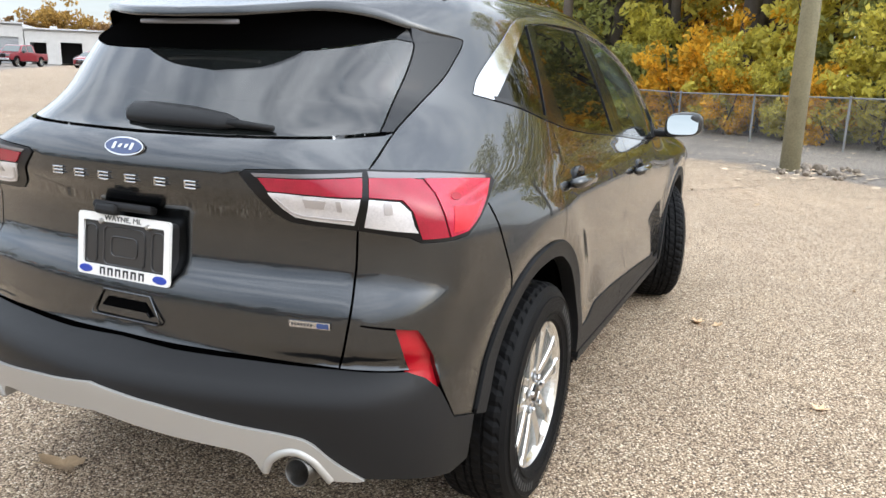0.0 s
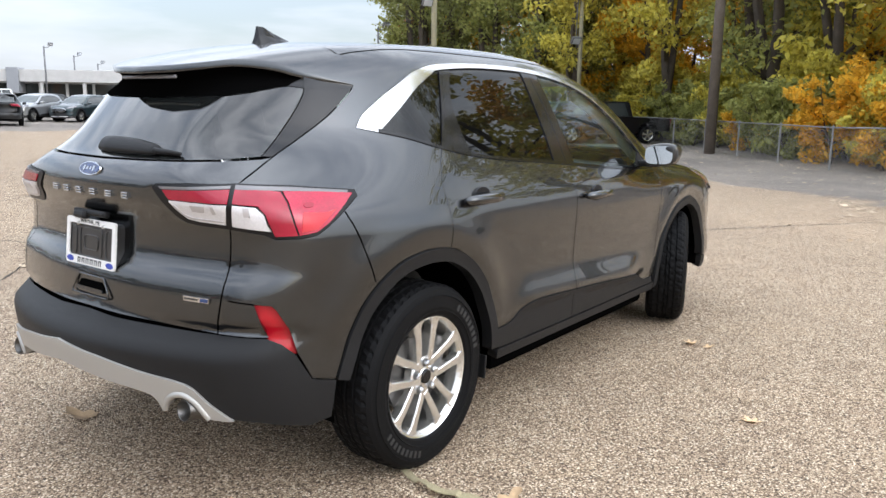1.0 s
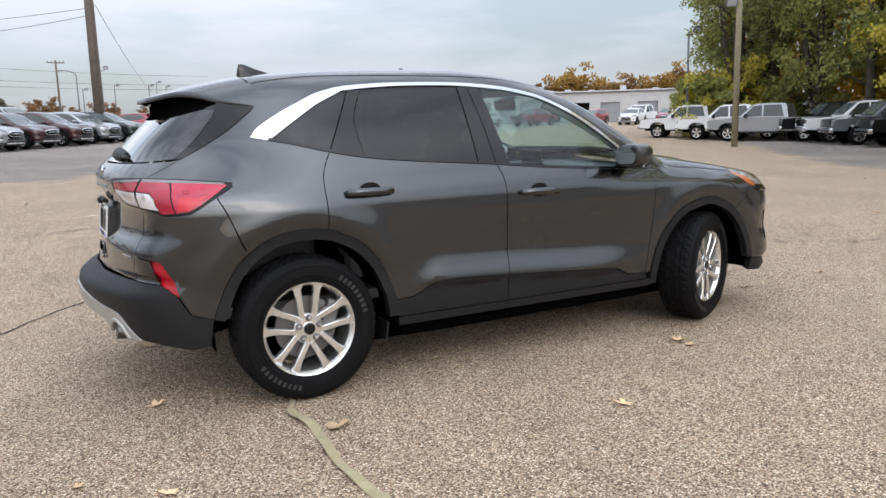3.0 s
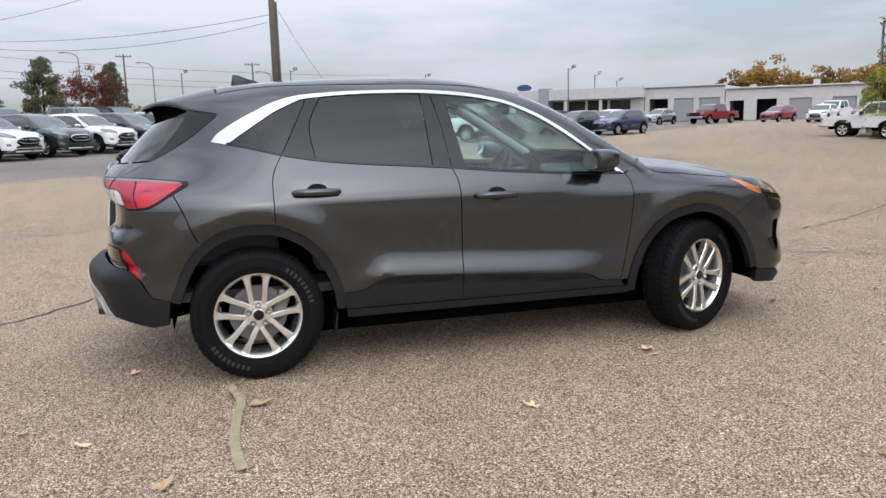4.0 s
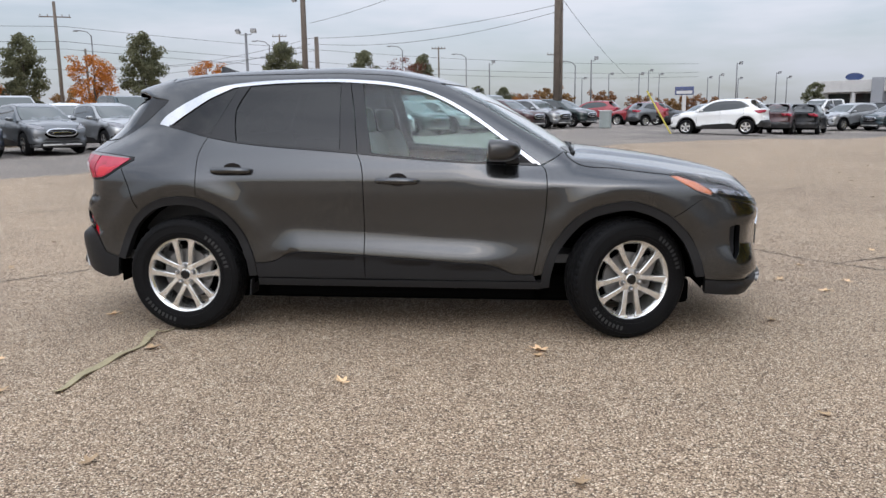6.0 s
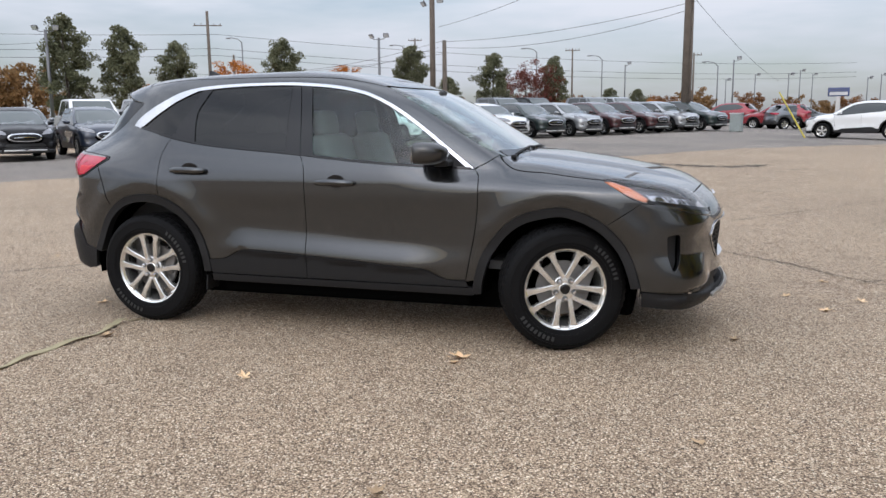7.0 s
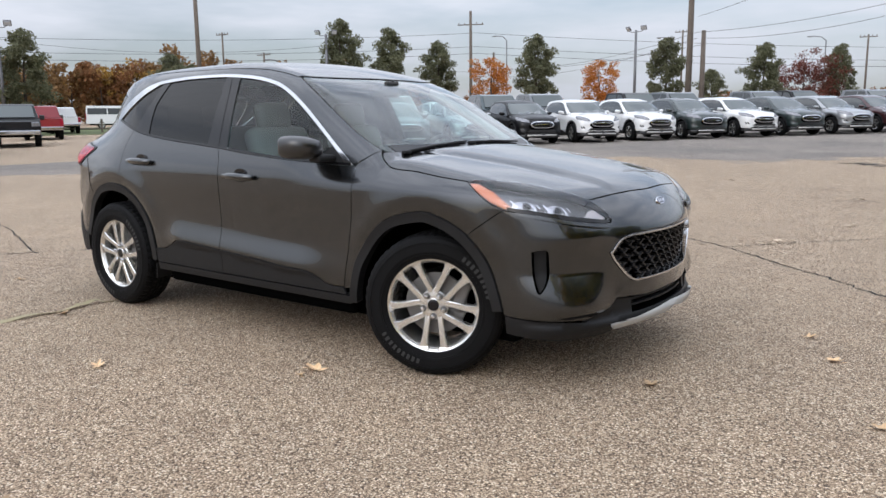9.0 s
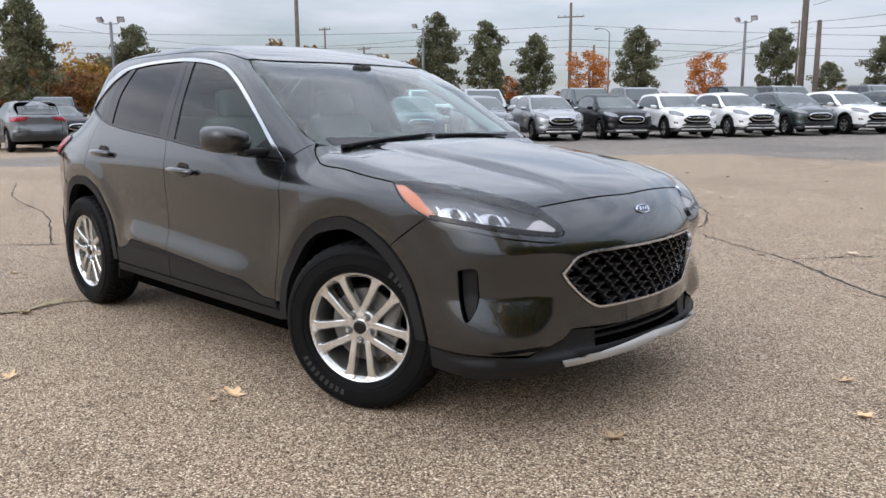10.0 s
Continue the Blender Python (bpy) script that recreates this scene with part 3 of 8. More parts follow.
CHROME_IN = soft_line((-1.504, 1.27), (-1.383, 1.341), (-1.238, 1.417), (-1.078, 1.49), (-1.011, 1.508), (-0.77, 1.526), (-0.493, 1.53), (-0.301, 1.524), (-0.08, 1.504), (0.091, 1.472), (0.194, 1.44), (0.33, 1.376), (0.463, 1.294), (0.596, 1.2), (0.712, 1.111), (0.811, 1.033))
HATCH = soft_line((-1.629, 1.549), (-1.583, 1.493), (-1.587, 1.432), (-1.655, 1.377), (-1.728, 1.324), (-1.845, 1.252), (-1.935, 1.193), (-2.02, 1.116))
GAP_LOW = soft_line((-2.04, 0.977), (-2.043, 0.876), (-2.059, 0.768), (-2.077, 0.642))
DOOR_R = soft_line((-1.176, 1.205), (-1.214, 1.14), (-1.234, 1.074), (-1.234, 0.943), (-1.235, 0.838))
DOOR_M = soft_line((-0.234, 1.1), (-0.207, 1.033), (-0.197, 0.935), (-0.195, 0.703), (-0.197, 0.503))
DOOR_F = soft_line((0.861, 1.024), (0.885, 0.982), (0.89, 0.86), (0.874, 0.694), (0.843, 0.527), (0.815, 0.386))
ARCH_R = soft_line((-1.755, 0.463), (-1.727, 0.55), (-1.701, 0.62), (-1.651, 0.707), (-1.572, 0.783), (-1.482, 0.83), (-1.36, 0.849), (-1.235, 0.838), (-1.149, 0.806), (-1.065, 0.756), (-0.985, 0.676), (-0.941, 0.606), (-0.905, 0.519), (-0.884, 0.442), (-0.876, 0.362))
ARCH_F = soft_line((0.857, 0.306), (0.866, 0.387), (0.9, 0.51), (0.947, 0.596), (1.024, 0.692), (1.103, 0.755), (1.19, 0.792), (1.346, 0.821), (1.436, 0.806), (1.51, 0.777), (1.59, 0.725), (1.665, 0.637), (1.705, 0.552), (1.731, 0.455), (1.745, 0.386))
CLAD = soft_line((-0.885, 0.441), (-0.775, 0.451), (-0.67, 0.5), (-0.585, 0.514), (-0.397, 0.507), (-0.197, 0.495), (0.103, 0.476), (0.357, 0.456), (0.559, 0.442), (0.692, 0.388), (0.815, 0.386))
SCREEN_SIDE = soft_line((0.991, 1.102), (0.86, 1.169), (0.719, 1.251), (0.5, 1.384), (0.36, 1.459), (0.27, 1.504))
HOOD_SIDE = soft_line((0.986, 1.103), (1.02, 1.065), (1.075, 1.029), (1.147, 1.014), (1.27, 1.007), (1.409, 0.99), (1.588, 0.971))
HEAD_TOP = soft_line((1.588, 0.971), (1.656, 0.977), (1.834, 0.963), (1.994, 0.928), (2.107, 0.883), (2.165, 0.836), (2.192, 0.799))
HEAD_LOW = soft_line((2.192, 0.799), (2.161, 0.775), (2.011, 0.799), (1.894, 0.826), (1.791, 0.845), (1.744, 0.853))
HEAD_BACK = soft_line((1.744, 0.853), (1.69, 0.882), (1.634, 0.931), (1.588, 0.971))
LAMP_IN = [(-2.02, 1.117), (-2.155, 1.114), (-2.276, 1.106), (-2.29, 1.097), (-2.251, 1.05), (-2.216, 1.007), (-2.18, 0.986), (-2.132, 0.981), (-2.04, 0.977)]
LAMP_OUT = [(-2.04, 0.977), (-1.941, 0.965), (-1.916, 0.951), (-1.849, 0.952), (-1.806, 0.958), (-1.774, 0.981), (-1.716, 1.029), (-1.666, 1.068), (-1.672, 1.086), (-1.878, 1.108), (-2.02, 1.117)]
REFLECTOR = ring([(-1.971, 0.749), (-1.929, 0.742), (-1.919, 0.729), (-1.889, 0.665), (-1.867, 0.582), (-1.919, 0.62), (-1.935, 0.632), (-1.948, 0.675)])
BUMP_TOP = [(-2.077, 0.642), (-1.942, 0.637), (-1.904, 0.617), (-1.871, 0.583), (-1.828, 0.489), (-1.755, 0.463)]

NOTCHED = [(-2.077, 0.642), (-1.937, 0.638), (-1.95, 0.675), (-1.971, 0.749), (-1.929, 0.742), (-1.919, 0.729), (-1.889, 0.665), (-1.867, 0.582), (-1.828, 0.489), (-1.755, 0.463)]


def cut(line, a, b):
    """The stretch of a line between the points nearest to a and b."""
    p = np.array(line)
    i, j = (int(np.argmin(np.linalg.norm(p - q, axis=1))) for q in (a, b))
    return line[i : j + 1] if i <= j else line[j : i + 1][::-1]


def seam(xy):
    return [tuple(v) for v in to_u(top_chart(xy))]


ROOF_SEAM = [(0.24, -0.615), (0.0, -0.605), (-0.5, -0.6), (-1.0, -0.592), (-1.3, -0.58), (-1.487, -0.56)]
roof_line = seam(soft_line(*ROOF_SEAM))

# painted panels
body_side = skin("body_side", ring(cut(CHROME_OUT, (0.855, 1.028), (-1.605, 1.286)), [(-1.504, 1.27)], cut(BELT, (-1.504, 1.27), (-1.176, 1.205)), DOOR_R, cut(ARCH_R, (-1.235, 0.838), (-1.755, 0.463)), NOTCHED[::-1], GAP_LOW[::-1], LAMP_OUT, HATCH[::-1], roof_line[::-1], SCREEN_SIDE[::-1], [(0.986, 1.103), (0.93, 1.064)]), M_paint, car, gap=0.0026, depth=0.024)
rear_door = skin("rear_door", ring(cut(BELT, (-1.176, 1.205), (-0.234, 1.1)), DOOR_M, cut(CLAD, (-0.197, 0.495), (-0.885, 0.441)), cut(ARCH_R, (-0.884, 0.442), (-1.235, 0.838)), DOOR_R[::-1]), M_paint, car)
front_door = skin("front_door", ring(cut(BELT, (-0.234, 1.1), (0.861, 1.024)), DOOR_F, cut(CLAD, (0.815, 0.386), (-0.197, 0.495)), DOOR_M[::-1]), M_paint, car)
skin("front_fender", ring([(0.861, 1.024), (0.93, 1.064)], HOOD_SIDE, HEAD_BACK[::-1], [(1.667, 0.789)], cut(ARCH_F, (1.59, 0.725), (0.866, 0.387)), [(0.816, 0.376)], DOOR_F[::-1]), M_paint, car)
GRILLE = ring(soft_line((NOSE_MID, 0.716), (2.438, 0.717), (2.292, 0.716), n=3), soft_line((2.292, 0.716), (2.227, 0.698), (2.182, 0.651), (2.174, 0.641), (2.202, 0.596), (2.269, 0.526), (2.321, 0.491), (2.357, 0.484)), [(NOSE_MID, 0.482)])
VENT = ring(soft_line((1.848, 0.667), (1.874, 0.676), (1.901, 0.671), (1.906, 0.611), (1.908, 0.562), (1.893, 0.514), (1.872, 0.483), (1.861, 0.516), (1.853, 0.574), (1.848, 0.667), n=3))
LOW_EDGE = [(NOSE_MID, 0.412), (2.44, 0.405), (2.223, 0.419), (2.195, 0.392), (2.063, 0.339), (1.946, 0.35), (1.846, 0.358), (1.75, 0.367)]
nose_edge = ring(HEAD_LOW[::-1], HEAD_TOP[::-1][: 13], [(2.126, 0.885)], soft_line((2.126, 0.885), (2.281, 0.896), (2.435, 0.901), (NOSE_MID, 0.898), n=4), [(NOSE_MID, 0.716)], GRILLE[1:-1], [(NOSE_MID, 0.482)], LOW_EDGE, cut(ARCH_F, (1.745, 0.386), (1.59, 0.725)), [(1.667, 0.789)])
front_bumper = skin("front_bumper", nose_edge, M_paint, car, mid=NOSE_MID, holes=(VENT,), depth=0.042)
tailgate = skin("tailgate", ring([(TAIL_MID, 1.172), (-2.348, 1.176), (-2.08, 1.183), (-1.966, 1.189)], cut(HATCH, (-1.935, 1.193), (-2.02, 1.116)), LAMP_IN, GAP_LOW, [(-2.261, 0.651), (-2.453, 0.652), (TAIL_MID, 0.656)]), M_paint, car, mid=TAIL_MID)
hood_in3 = round_chart(np.array(HOOD_SIDE[6:] + HEAD_TOP[1:25]))
hood_edge = [tuple(p[:2]) for p in hood_in3]
front3 = round_chart(np.array(soft_line((2.126, 0.885), (2.281, 0.896), (2.435, 0.901), (NOSE_MID, 0.898), n=4)))
hood = ring([(1.06, 0.0)], [(1.05, -0.4), (1.02, -0.68), (1.0, -0.755)], hood_edge, [tuple(p[:2]) for p in front3])
hood[-1] = (hood[-1][0], 0.0)


def across(poly):
    """An outline of the right half, from the middle line to the middle line, doubled to both sides."""
    return poly + [(x, -y) for x, y in poly[::-1] if abs(y) > 1e-4]


skin("hood", across(hood), M_paint, car, "grey hood with two shallow creases", chart=top_chart, both=False)
roof_half = ring([(0.36, 0.0)], soft_line((0.36, 0.0), (0.345, -0.3), (0.3, -0.52), (0.24, -0.615), n=4), soft_line(*ROOF_SEAM), soft_line((-1.487, -0.56), (-1.52, -0.3), (-1.53, 0.0), n=4))
roof = skin("roof", across(roof_half), M_paint, car, chart=top_chart, both=False, res=0.04)
skin("headlining", across(roof_half), M_liner, car, "light grey headlining", chart=top_chart, both=False, res=0.08, off=-0.03, depth=0)

# chrome and side glass
skin("window_chrome", ring(CHROME_OUT, CHROME_IN[::-1]), M_chrome, car, "bright chrome window surround", off=0.003, depth=0.02, gap=0.0005)
DLINE = soft_line((-1.015, 1.508), (-1.086, 1.372), (-1.176, 1.205))
skin("quarter_window", ring(cut(CHROME_IN, (-1.504, 1.27), (-1.015, 1.508)), DLINE, cut(BELT, (-1.176, 1.205), (-1.504, 1.27))), M_privacy, body_side, "dark privacy glass", off=-0.006, depth=0.01)
RD_L = soft_line((-0.938, 1.512), (-0.978, 1.444), (-1.01, 1.371), (-1.01, 1.283), (-0.991, 1.171))
RD_R = [(-0.366, 1.526), (-0.343, 1.111)]
skin("window_frame", ring(cut(CHROME_IN, (-1.015, 1.508), (-0.938, 1.512)), RD_L, cut(BELT, (-0.991, 1.171), (-1.176, 1.205)), DLINE[::-1]), M_gloss_black, rear_door, "gloss black pillar cover", off=-0.001)
skin("window_glass", ring(cut(CHROME_IN, (-0.938, 1.512), (-0.366, 1.526)), RD_R, cut(BELT, (-0.343, 1.111), (-0.991, 1.171)), RD_L[::-1]), M_privacy, rear_door, "dark privacy glass", off=-0.006, depth=0.01)
BP = soft_line((-0.305, 1.524), (-0.271, 1.362), (-0.234, 1.1))
skin("pillar_cover", ring(cut(CHROME_IN, (-0.366, 1.526), (-0.305, 1.524)), BP, cut(BELT, (-0.234, 1.1), (-0.343, 1.111)), RD_R[::-1]), M_gloss_black, rear_door, "gloss black pillar cover", off=-0.001)
FD_L = [(-0.225, 1.518), (-0.148, 1.09)]
skin("pillar_cover", ring(cut(CHROME_IN, (-0.305, 1.524), (-0.225, 1.518)), FD_L, cut(BELT, (-0.148, 1.09), (-0.234, 1.1)), BP[::-1]), M_gloss_black, front_door, "gloss black pillar cover", off=-0.001)
SAIL = soft_line((0.691, 1.129), (0.631, 1.084), (0.601, 1.034), n=3)
front_panes = skin("window_glass", ring(cut(CHROME_IN, (-0.225, 1.518), (0.691, 1.129)), SAIL, cut(BELT, (0.601, 1.034), (-0.148, 1.09)), FD_L[::-1]), M_clear, front_door, "clear green-tinted glass", off=-0.006, depth=0.006)
skin("mirror_sail", ring(cut(CHROME_IN, (0.691, 1.129), (0.811, 1.033)), cut(BELT, (0.821, 1.024), (0.601, 1.034)), SAIL[::-1]), M_clad, front_door, "black plastic sail", off=-0.001)
for owner, a, b in ((body_side, (-1.504, 1.27), (-1.182, 1.206)), (rear_door, (-1.172, 1.204), (-0.238, 1.1)), (front_door, (-0.23, 1.099), (0.846, 1.024))):
    line = cut(BELT, a, b)
    skin("weatherstrip", ring(line, [(u, z + 0.012) for u, z in line[::-1]]), M_gloss_black, owner, off=0.004, depth=0.012, gap=0, res=0.02)

# black lower cladding
skin("door_cladding", ring(cut(CLAD, (-0.885, 0.441), (-0.197, 0.495)), [(-0.198, 0.364), (-0.198, 0.349)], [(-0.873, 0.352)]), M_clad, rear_door, "grained black plastic", off=0.004)
skin("door_cladding", ring(cut(CLAD, (-0.197, 0.495), (0.815, 0.386)), [(0.831, 0.346), (-0.198, 0.349)]), M_clad, front_door, "grained black plastic", off=0.004)
skin("rocker_trim", ring([(-0.873, 0.348), (-0.198, 0.344), (0.86, 0.342), (0.86, 0.296), (-0.198, 0.299), (-0.869, 0.302)]), M_clad, car, "grained black plastic sill", off=0.006, depth=0.05)


def arch_band(line, cx, cz, w):
    p = np.array(line)
    q = []
    xyz = round_chart(p)
    for (u, z), (x, _, _) in zip(p, xyz):
        r = math.hypot(x - cx, z - cz)
        k = (r - w) / r
        q.append((x + (cx - x) * (1 - k), z + (cz - z) * (1 - k)))
    return [tuple(v) for v in side_at(q)]


for line, cx, w in ((ARCH_R, -1.355, 0.05), (ARCH_F, 1.355, 0.05)):
    inner = arch_band(line, cx, 0.345, w)
    skin("arch_moulding", ring(line, inner[::-1]), M_clad, car, "grained black wheel arch moulding", off=0.009, depth=0.05, gap=0.0005, res=0.025)

# rear bumper with silver skid plate
SKID_U = soft_line((TAIL_MID, 0.565), (-2.503, 0.549), (-2.425, 0.54), (-2.274, 0.514), (-2.186, 0.501), (-2.134, 0.483), (-2.092, 0.437), (-2.049, 0.396), (-2.025, 0.375), n=6)
skin("rear_bumper", ring([(TAIL_MID, 0.65), (-2.453, 0.645), (-2.261, 0.645)], BUMP_TOP, cut(ARCH_R, (-1.755, 0.463), (-1.755, 0.463)), [(-1.771, 0.337), (-1.833, 0.324), (-1.968, 0.362), (-2.041, 0.374), (-2.092, 0.423), (-2.144, 0.47), (-2.238, 0.489), (TAIL_MID, 0.53)]), M_clad, car, "grained black plastic bumper", mid=TAIL_MID, off=0.003, depth=0.05)
EXH = soft_line((-2.22, 0.39), (-2.209, 0.422), (-2.186, 0.446), (-2.156, 0.452), (-2.125, 0.43), (-2.103, 0.396), (-2.09, 0.373), n=6)
skin("skid_plate", ring(SKID_U, [(-2.041, 0.37)], EXH[::-1], soft_line((-2.234, 0.392), (-2.251, 0.427), (-2.291, 0.443), (-2.429, 0.459), (TAIL_MID, 0.484), n=5)), M_silver, car, "satin silver skid plate", mid=TAIL_MID, off=0.012, depth=0.05, res=0.02)
skin("bumper_reflector", REFLECTOR, M_red_dull, car, "red reflector", off=-0.018, gap=-0.008)
SEAM = soft_line((-1.716, 1.022), (-1.68, 0.954), (-1.646, 0.865), (-1.614, 0.773), n=4)
skin("bumper_seam", ring(SEAM, [(u - 0.004, z) for u, z in SEAM[::-1]]), M_dark, body_side, "dark panel seam", off=0.0012, depth=0.004, gap=0, res=0.02)
skin("bumper_seam", ring([(-2.038, 0.759), (-1.972, 0.752), (-1.972, 0.748), (-2.038, 0.756)]), M_dark, body_side, "dark panel seam", off=0.0012, depth=0.004, gap=0, res=0.02)
for side_, y_ in zip((0, 1), (1, -1)):
    hood_at = round_chart(np.array(EXH))
    bm = bmesh.new()
    tube(bm, [(q[0] - 0.01, q[1] * y_, q[2]) for q in hood_at], 0.011, 10)
    part("exhaust_hood", bm, M_silver, car, "rounded silver edge over the exhaust tip", smooth=True)
# front lower bumper and lip
skin("front_lower_bumper", ring([(NOSE_MID, 0.34), (2.233, 0.338), (2.193, 0.388), (2.062, 0.336), (1.946, 0.346), (1.846, 0.354), (1.75, 0.363), (1.757, 0.276), (1.963, 0.248), (2.152, 0.25), (2.237, 0.284), (NOSE_MID, 0.305)]), M_clad, car, "grained black plastic", mid=NOSE_MID, off=-0.004, depth=0.05)
skin("lower_grille_backing", ring([(NOSE_MID, 0.425), (2.186, 0.41), (2.179, 0.324), (NOSE_MID, 0.325)]), M_dark, car, mid=NOSE_MID, off=-0.05, depth=0)
for z in (0.367, 0.395):
    skin("lower_grille_slat", ring([(NOSE_MID, z + 0.004), (2.23, z + 0.004), (2.23, z - 0.004), (NOSE_MID, z - 0.004)]), M_clad, car, mid=NOSE_MID, off=-0.02, depth=0.03, gap=0)
skin("lower_grille_side", ring([(2.326, 0.406), (2.223, 0.417), (2.193, 0.388), (2.19, 0.333), (2.324, 0.331)]), M_clad, car, off=-0.012, depth=0.03)
skin("front_lip", ring([(NOSE_MID, 0.33), (2.541, 0.327), (2.177, 0.307), (2.183, 0.289), (2.545, 0.303), (NOSE_MID, 0.314)]), M_silver, car, "satin silver lip", mid=NOSE_MID, off=0.012, depth=0.04, gap=0)

# tailgate glass, its black side wings and the spoiler
GLASS_SIDE = soft_line((-1.971, 1.195), (-1.918, 1.264), (-1.857, 1.345), (-1.819, 1.406), (-1.821, 1.432), n=4)
LIP = spline((0, -1.935), (0.15, -1.918), (0.25, -1.882), (0.35, -1.822), (0.43, -1.763), (0.49, -1.706), (0.54, -1.655), (0.59, -1.58), (0.635, -1.489))
HOLLOW = spline((0, 1.384), (0.17, 1.386), (0.34, 1.39), (0.44, 1.403), (0.5, 1.419), (0.54, 1.428), (0.57, 1.427), (0.635, 1.422))
rear_glass = skin("rear_window", ring([(TAIL_MID, 1.177), (-2.351, 1.178), (-2.097, 1.185)], GLASS_SIDE, [tuple(v) for v in end_at([(-a, float(HOLLOW(a)) + 0.003) for a in np.linspace(0.54, 0.04, 12)], -1)], [(TAIL_MID, 1.387)]), M_rear_glass, tailgate, "dark privacy glass", mid=TAIL_MID, off=-0.002)
skin("window_wing", ring(GLASS_SIDE, [(-1.815, 1.462), (-1.711, 1.443)], cut(HATCH, (-1.587, 1.432), (-1.935, 1.193))), M_gloss_black, tailgate, "gloss black side wing", off=0.0)


def roof_height(x, y):
    """Height of the roof's surface carried on rearwards, without the tail's slope."""
    a = abs(y)
    lo, hi = 1.2, 1.8
    for _ in range(24):
        z = (lo + hi) / 2
        side_ = float(half_width(np.array(x), np.array(z))) - a
        top_ = (float(TOP(np.array(x))) - 0.085 * a * a - z) * 0.85
        lo, hi = (z, hi) if float(smin(np.array(side_), np.array(top_), 0.09)) > 0 else (lo, z)
    return lo


def spoiler_sheet(y, s):
    """Top of the spoiler: s from 0 at the roof's seam to 1 at its lip."""
    a = abs(y)
    x0 = -1.493 - 0.035 * (1 - (a / 0.56) ** 2) if a < 0.56 else -1.472
    x1 = min(float(LIP(a)), x0 - 0.001)
    x = x0 + (x1 - x0) * s
    return x, y, roof_height(x, y)


bm = bmesh.new()
ns, SPAN = 14, 0.635
ys = SPAN * np.sin(np.linspace(-math.pi / 2, math.pi / 2, 61))
top_rows, low_rows, under = [], [], []
for y in ys:
    top_rows.append([bm.verts.new(spoiler_sheet(y, k / ns)) for k in range(ns + 1)])
    x, _, z = spoiler_sheet(y, 1)
    drop = 0.02 * min(1.0, (SPAN - abs(y)) / 0.12)
    low_rows.append(bm.verts.new((x + 0.005, y, z - drop)))
    under.append((x + 0.005, y, z - drop))
for i in range(len(ys) - 1):
    for k in range(ns):
        bm.faces.new((top_rows[i][k], top_rows[i][k + 1], top_rows[i + 1][k + 1], top_rows[i + 1][k]))
    bm.faces.new((top_rows[i][ns], low_rows[i], low_rows[i + 1], top_rows[i + 1][ns]))
spoiler = part("spoiler", bm, M_paint, tailgate[0], "grey roof spoiler", smooth=True)
bm = bmesh.new()
at = round_chart(end_at([(-abs(y), min(float(HOLLOW(abs(y))), z - 0.03 * min(1.0, (SPAN - abs(y)) / 0.06))) for _, y, z in under], -1))
rows = []
for (x, y, z), q in zip(under, at):
    deep = 0.06 * min(1.0, max(0.0, (0.56 - abs(y)) / 0.1))
    xq, zq = float(q[0]) - 0.001, float(q[2])
    rows.append([bm.verts.new(v) for v in ((x, y, z), (x + deep, y, z - 0.006), (xq + 0.4 * deep, y, zq + 0.3 * deep), (xq, y, zq))])
ends = [bmesh.new(), bmesh.new()]
for a, b, y in zip(rows[:-1], rows[1:], ys):
    for k in range(3):
        quad = (a[k], a[k + 1], b[k + 1], b[k])
        if abs(y) < 0.54:
            bm.faces.new(quad)
        else:
            side_bm = ends[0 if y < 0 else 1]
            side_bm.faces.new([side_bm.verts.new(v.co) for v in quad])
bmesh.ops.delete(bm, geom=[v for v in bm.verts if not v.link_faces], context="VERTS")
# near-black colour stands in for the shade under the spoiler
part("spoiler_underside", bm, M_dark, spoiler, "underside painted near-black for its shade", smooth=True)
for side_bm in ends:
    bmesh.ops.remove_doubles(side_bm, verts=side_bm.verts, dist=0.0005)
    part("wing_top", side_bm, M_gloss_black, spoiler, "gloss black wing under the spoiler's end", smooth=True)
bm = bmesh.new()
box(bm, pose(-1.893, 0.0, 1.456, 0, 14), (0.012, 0.34, 0.014), 0.005)
part("brake_light", bm, M_smoke, spoiler, "pale grey high brake light")

# near-black strip set behind the gap below the glass to keep it dark
skin("glass_gap_strip", ring([(TAIL_MID, 1.15), (-2.3, 1.155), (-2.05, 1.163), (-1.97, 1.17), (-1.93, 1.2), (-1.97, 1.22), (-2.097, 1.205), (-2.351, 1.198), (TAIL_MID, 1.197)]), M_dark, tailgate[0], mid=TAIL_MID, off=-0.016, depth=0)

# windscreen, cowl, wipers
ws = ring([(0.372, 0.0)], soft_line((0.372, 0.0), (0.357, -0.3), (0.312, -0.52), (0.268, -0.6), n=4), [tuple(p[:2]) for p in round_chart(np.array(SCREEN_SIDE[::-1]))], [(1.02, -0.68), (1.07, -0.4), (1.09, 0.0)])
windscreen = skin("windscreen", across(ws), M_screen, car, "clear tinted windscreen", chart=top_chart, both=False, off=-0.004, depth=0.004, res=0.04)
BAND = ring([(0.374, 0.0)], soft_line((0.374, 0.0), (0.359, -0.3), (0.314, -0.52), (0.27, -0.6), n=4), [(0.3, -0.585), (0.345, -0.5), (0.385, -0.3), (0.4, 0.0)])
skin("windscreen_band", across(BAND), M_gloss_black, windscreen[0], "black printed band", chart=top_chart, both=False, off=-0.007, depth=0, res=0.05)
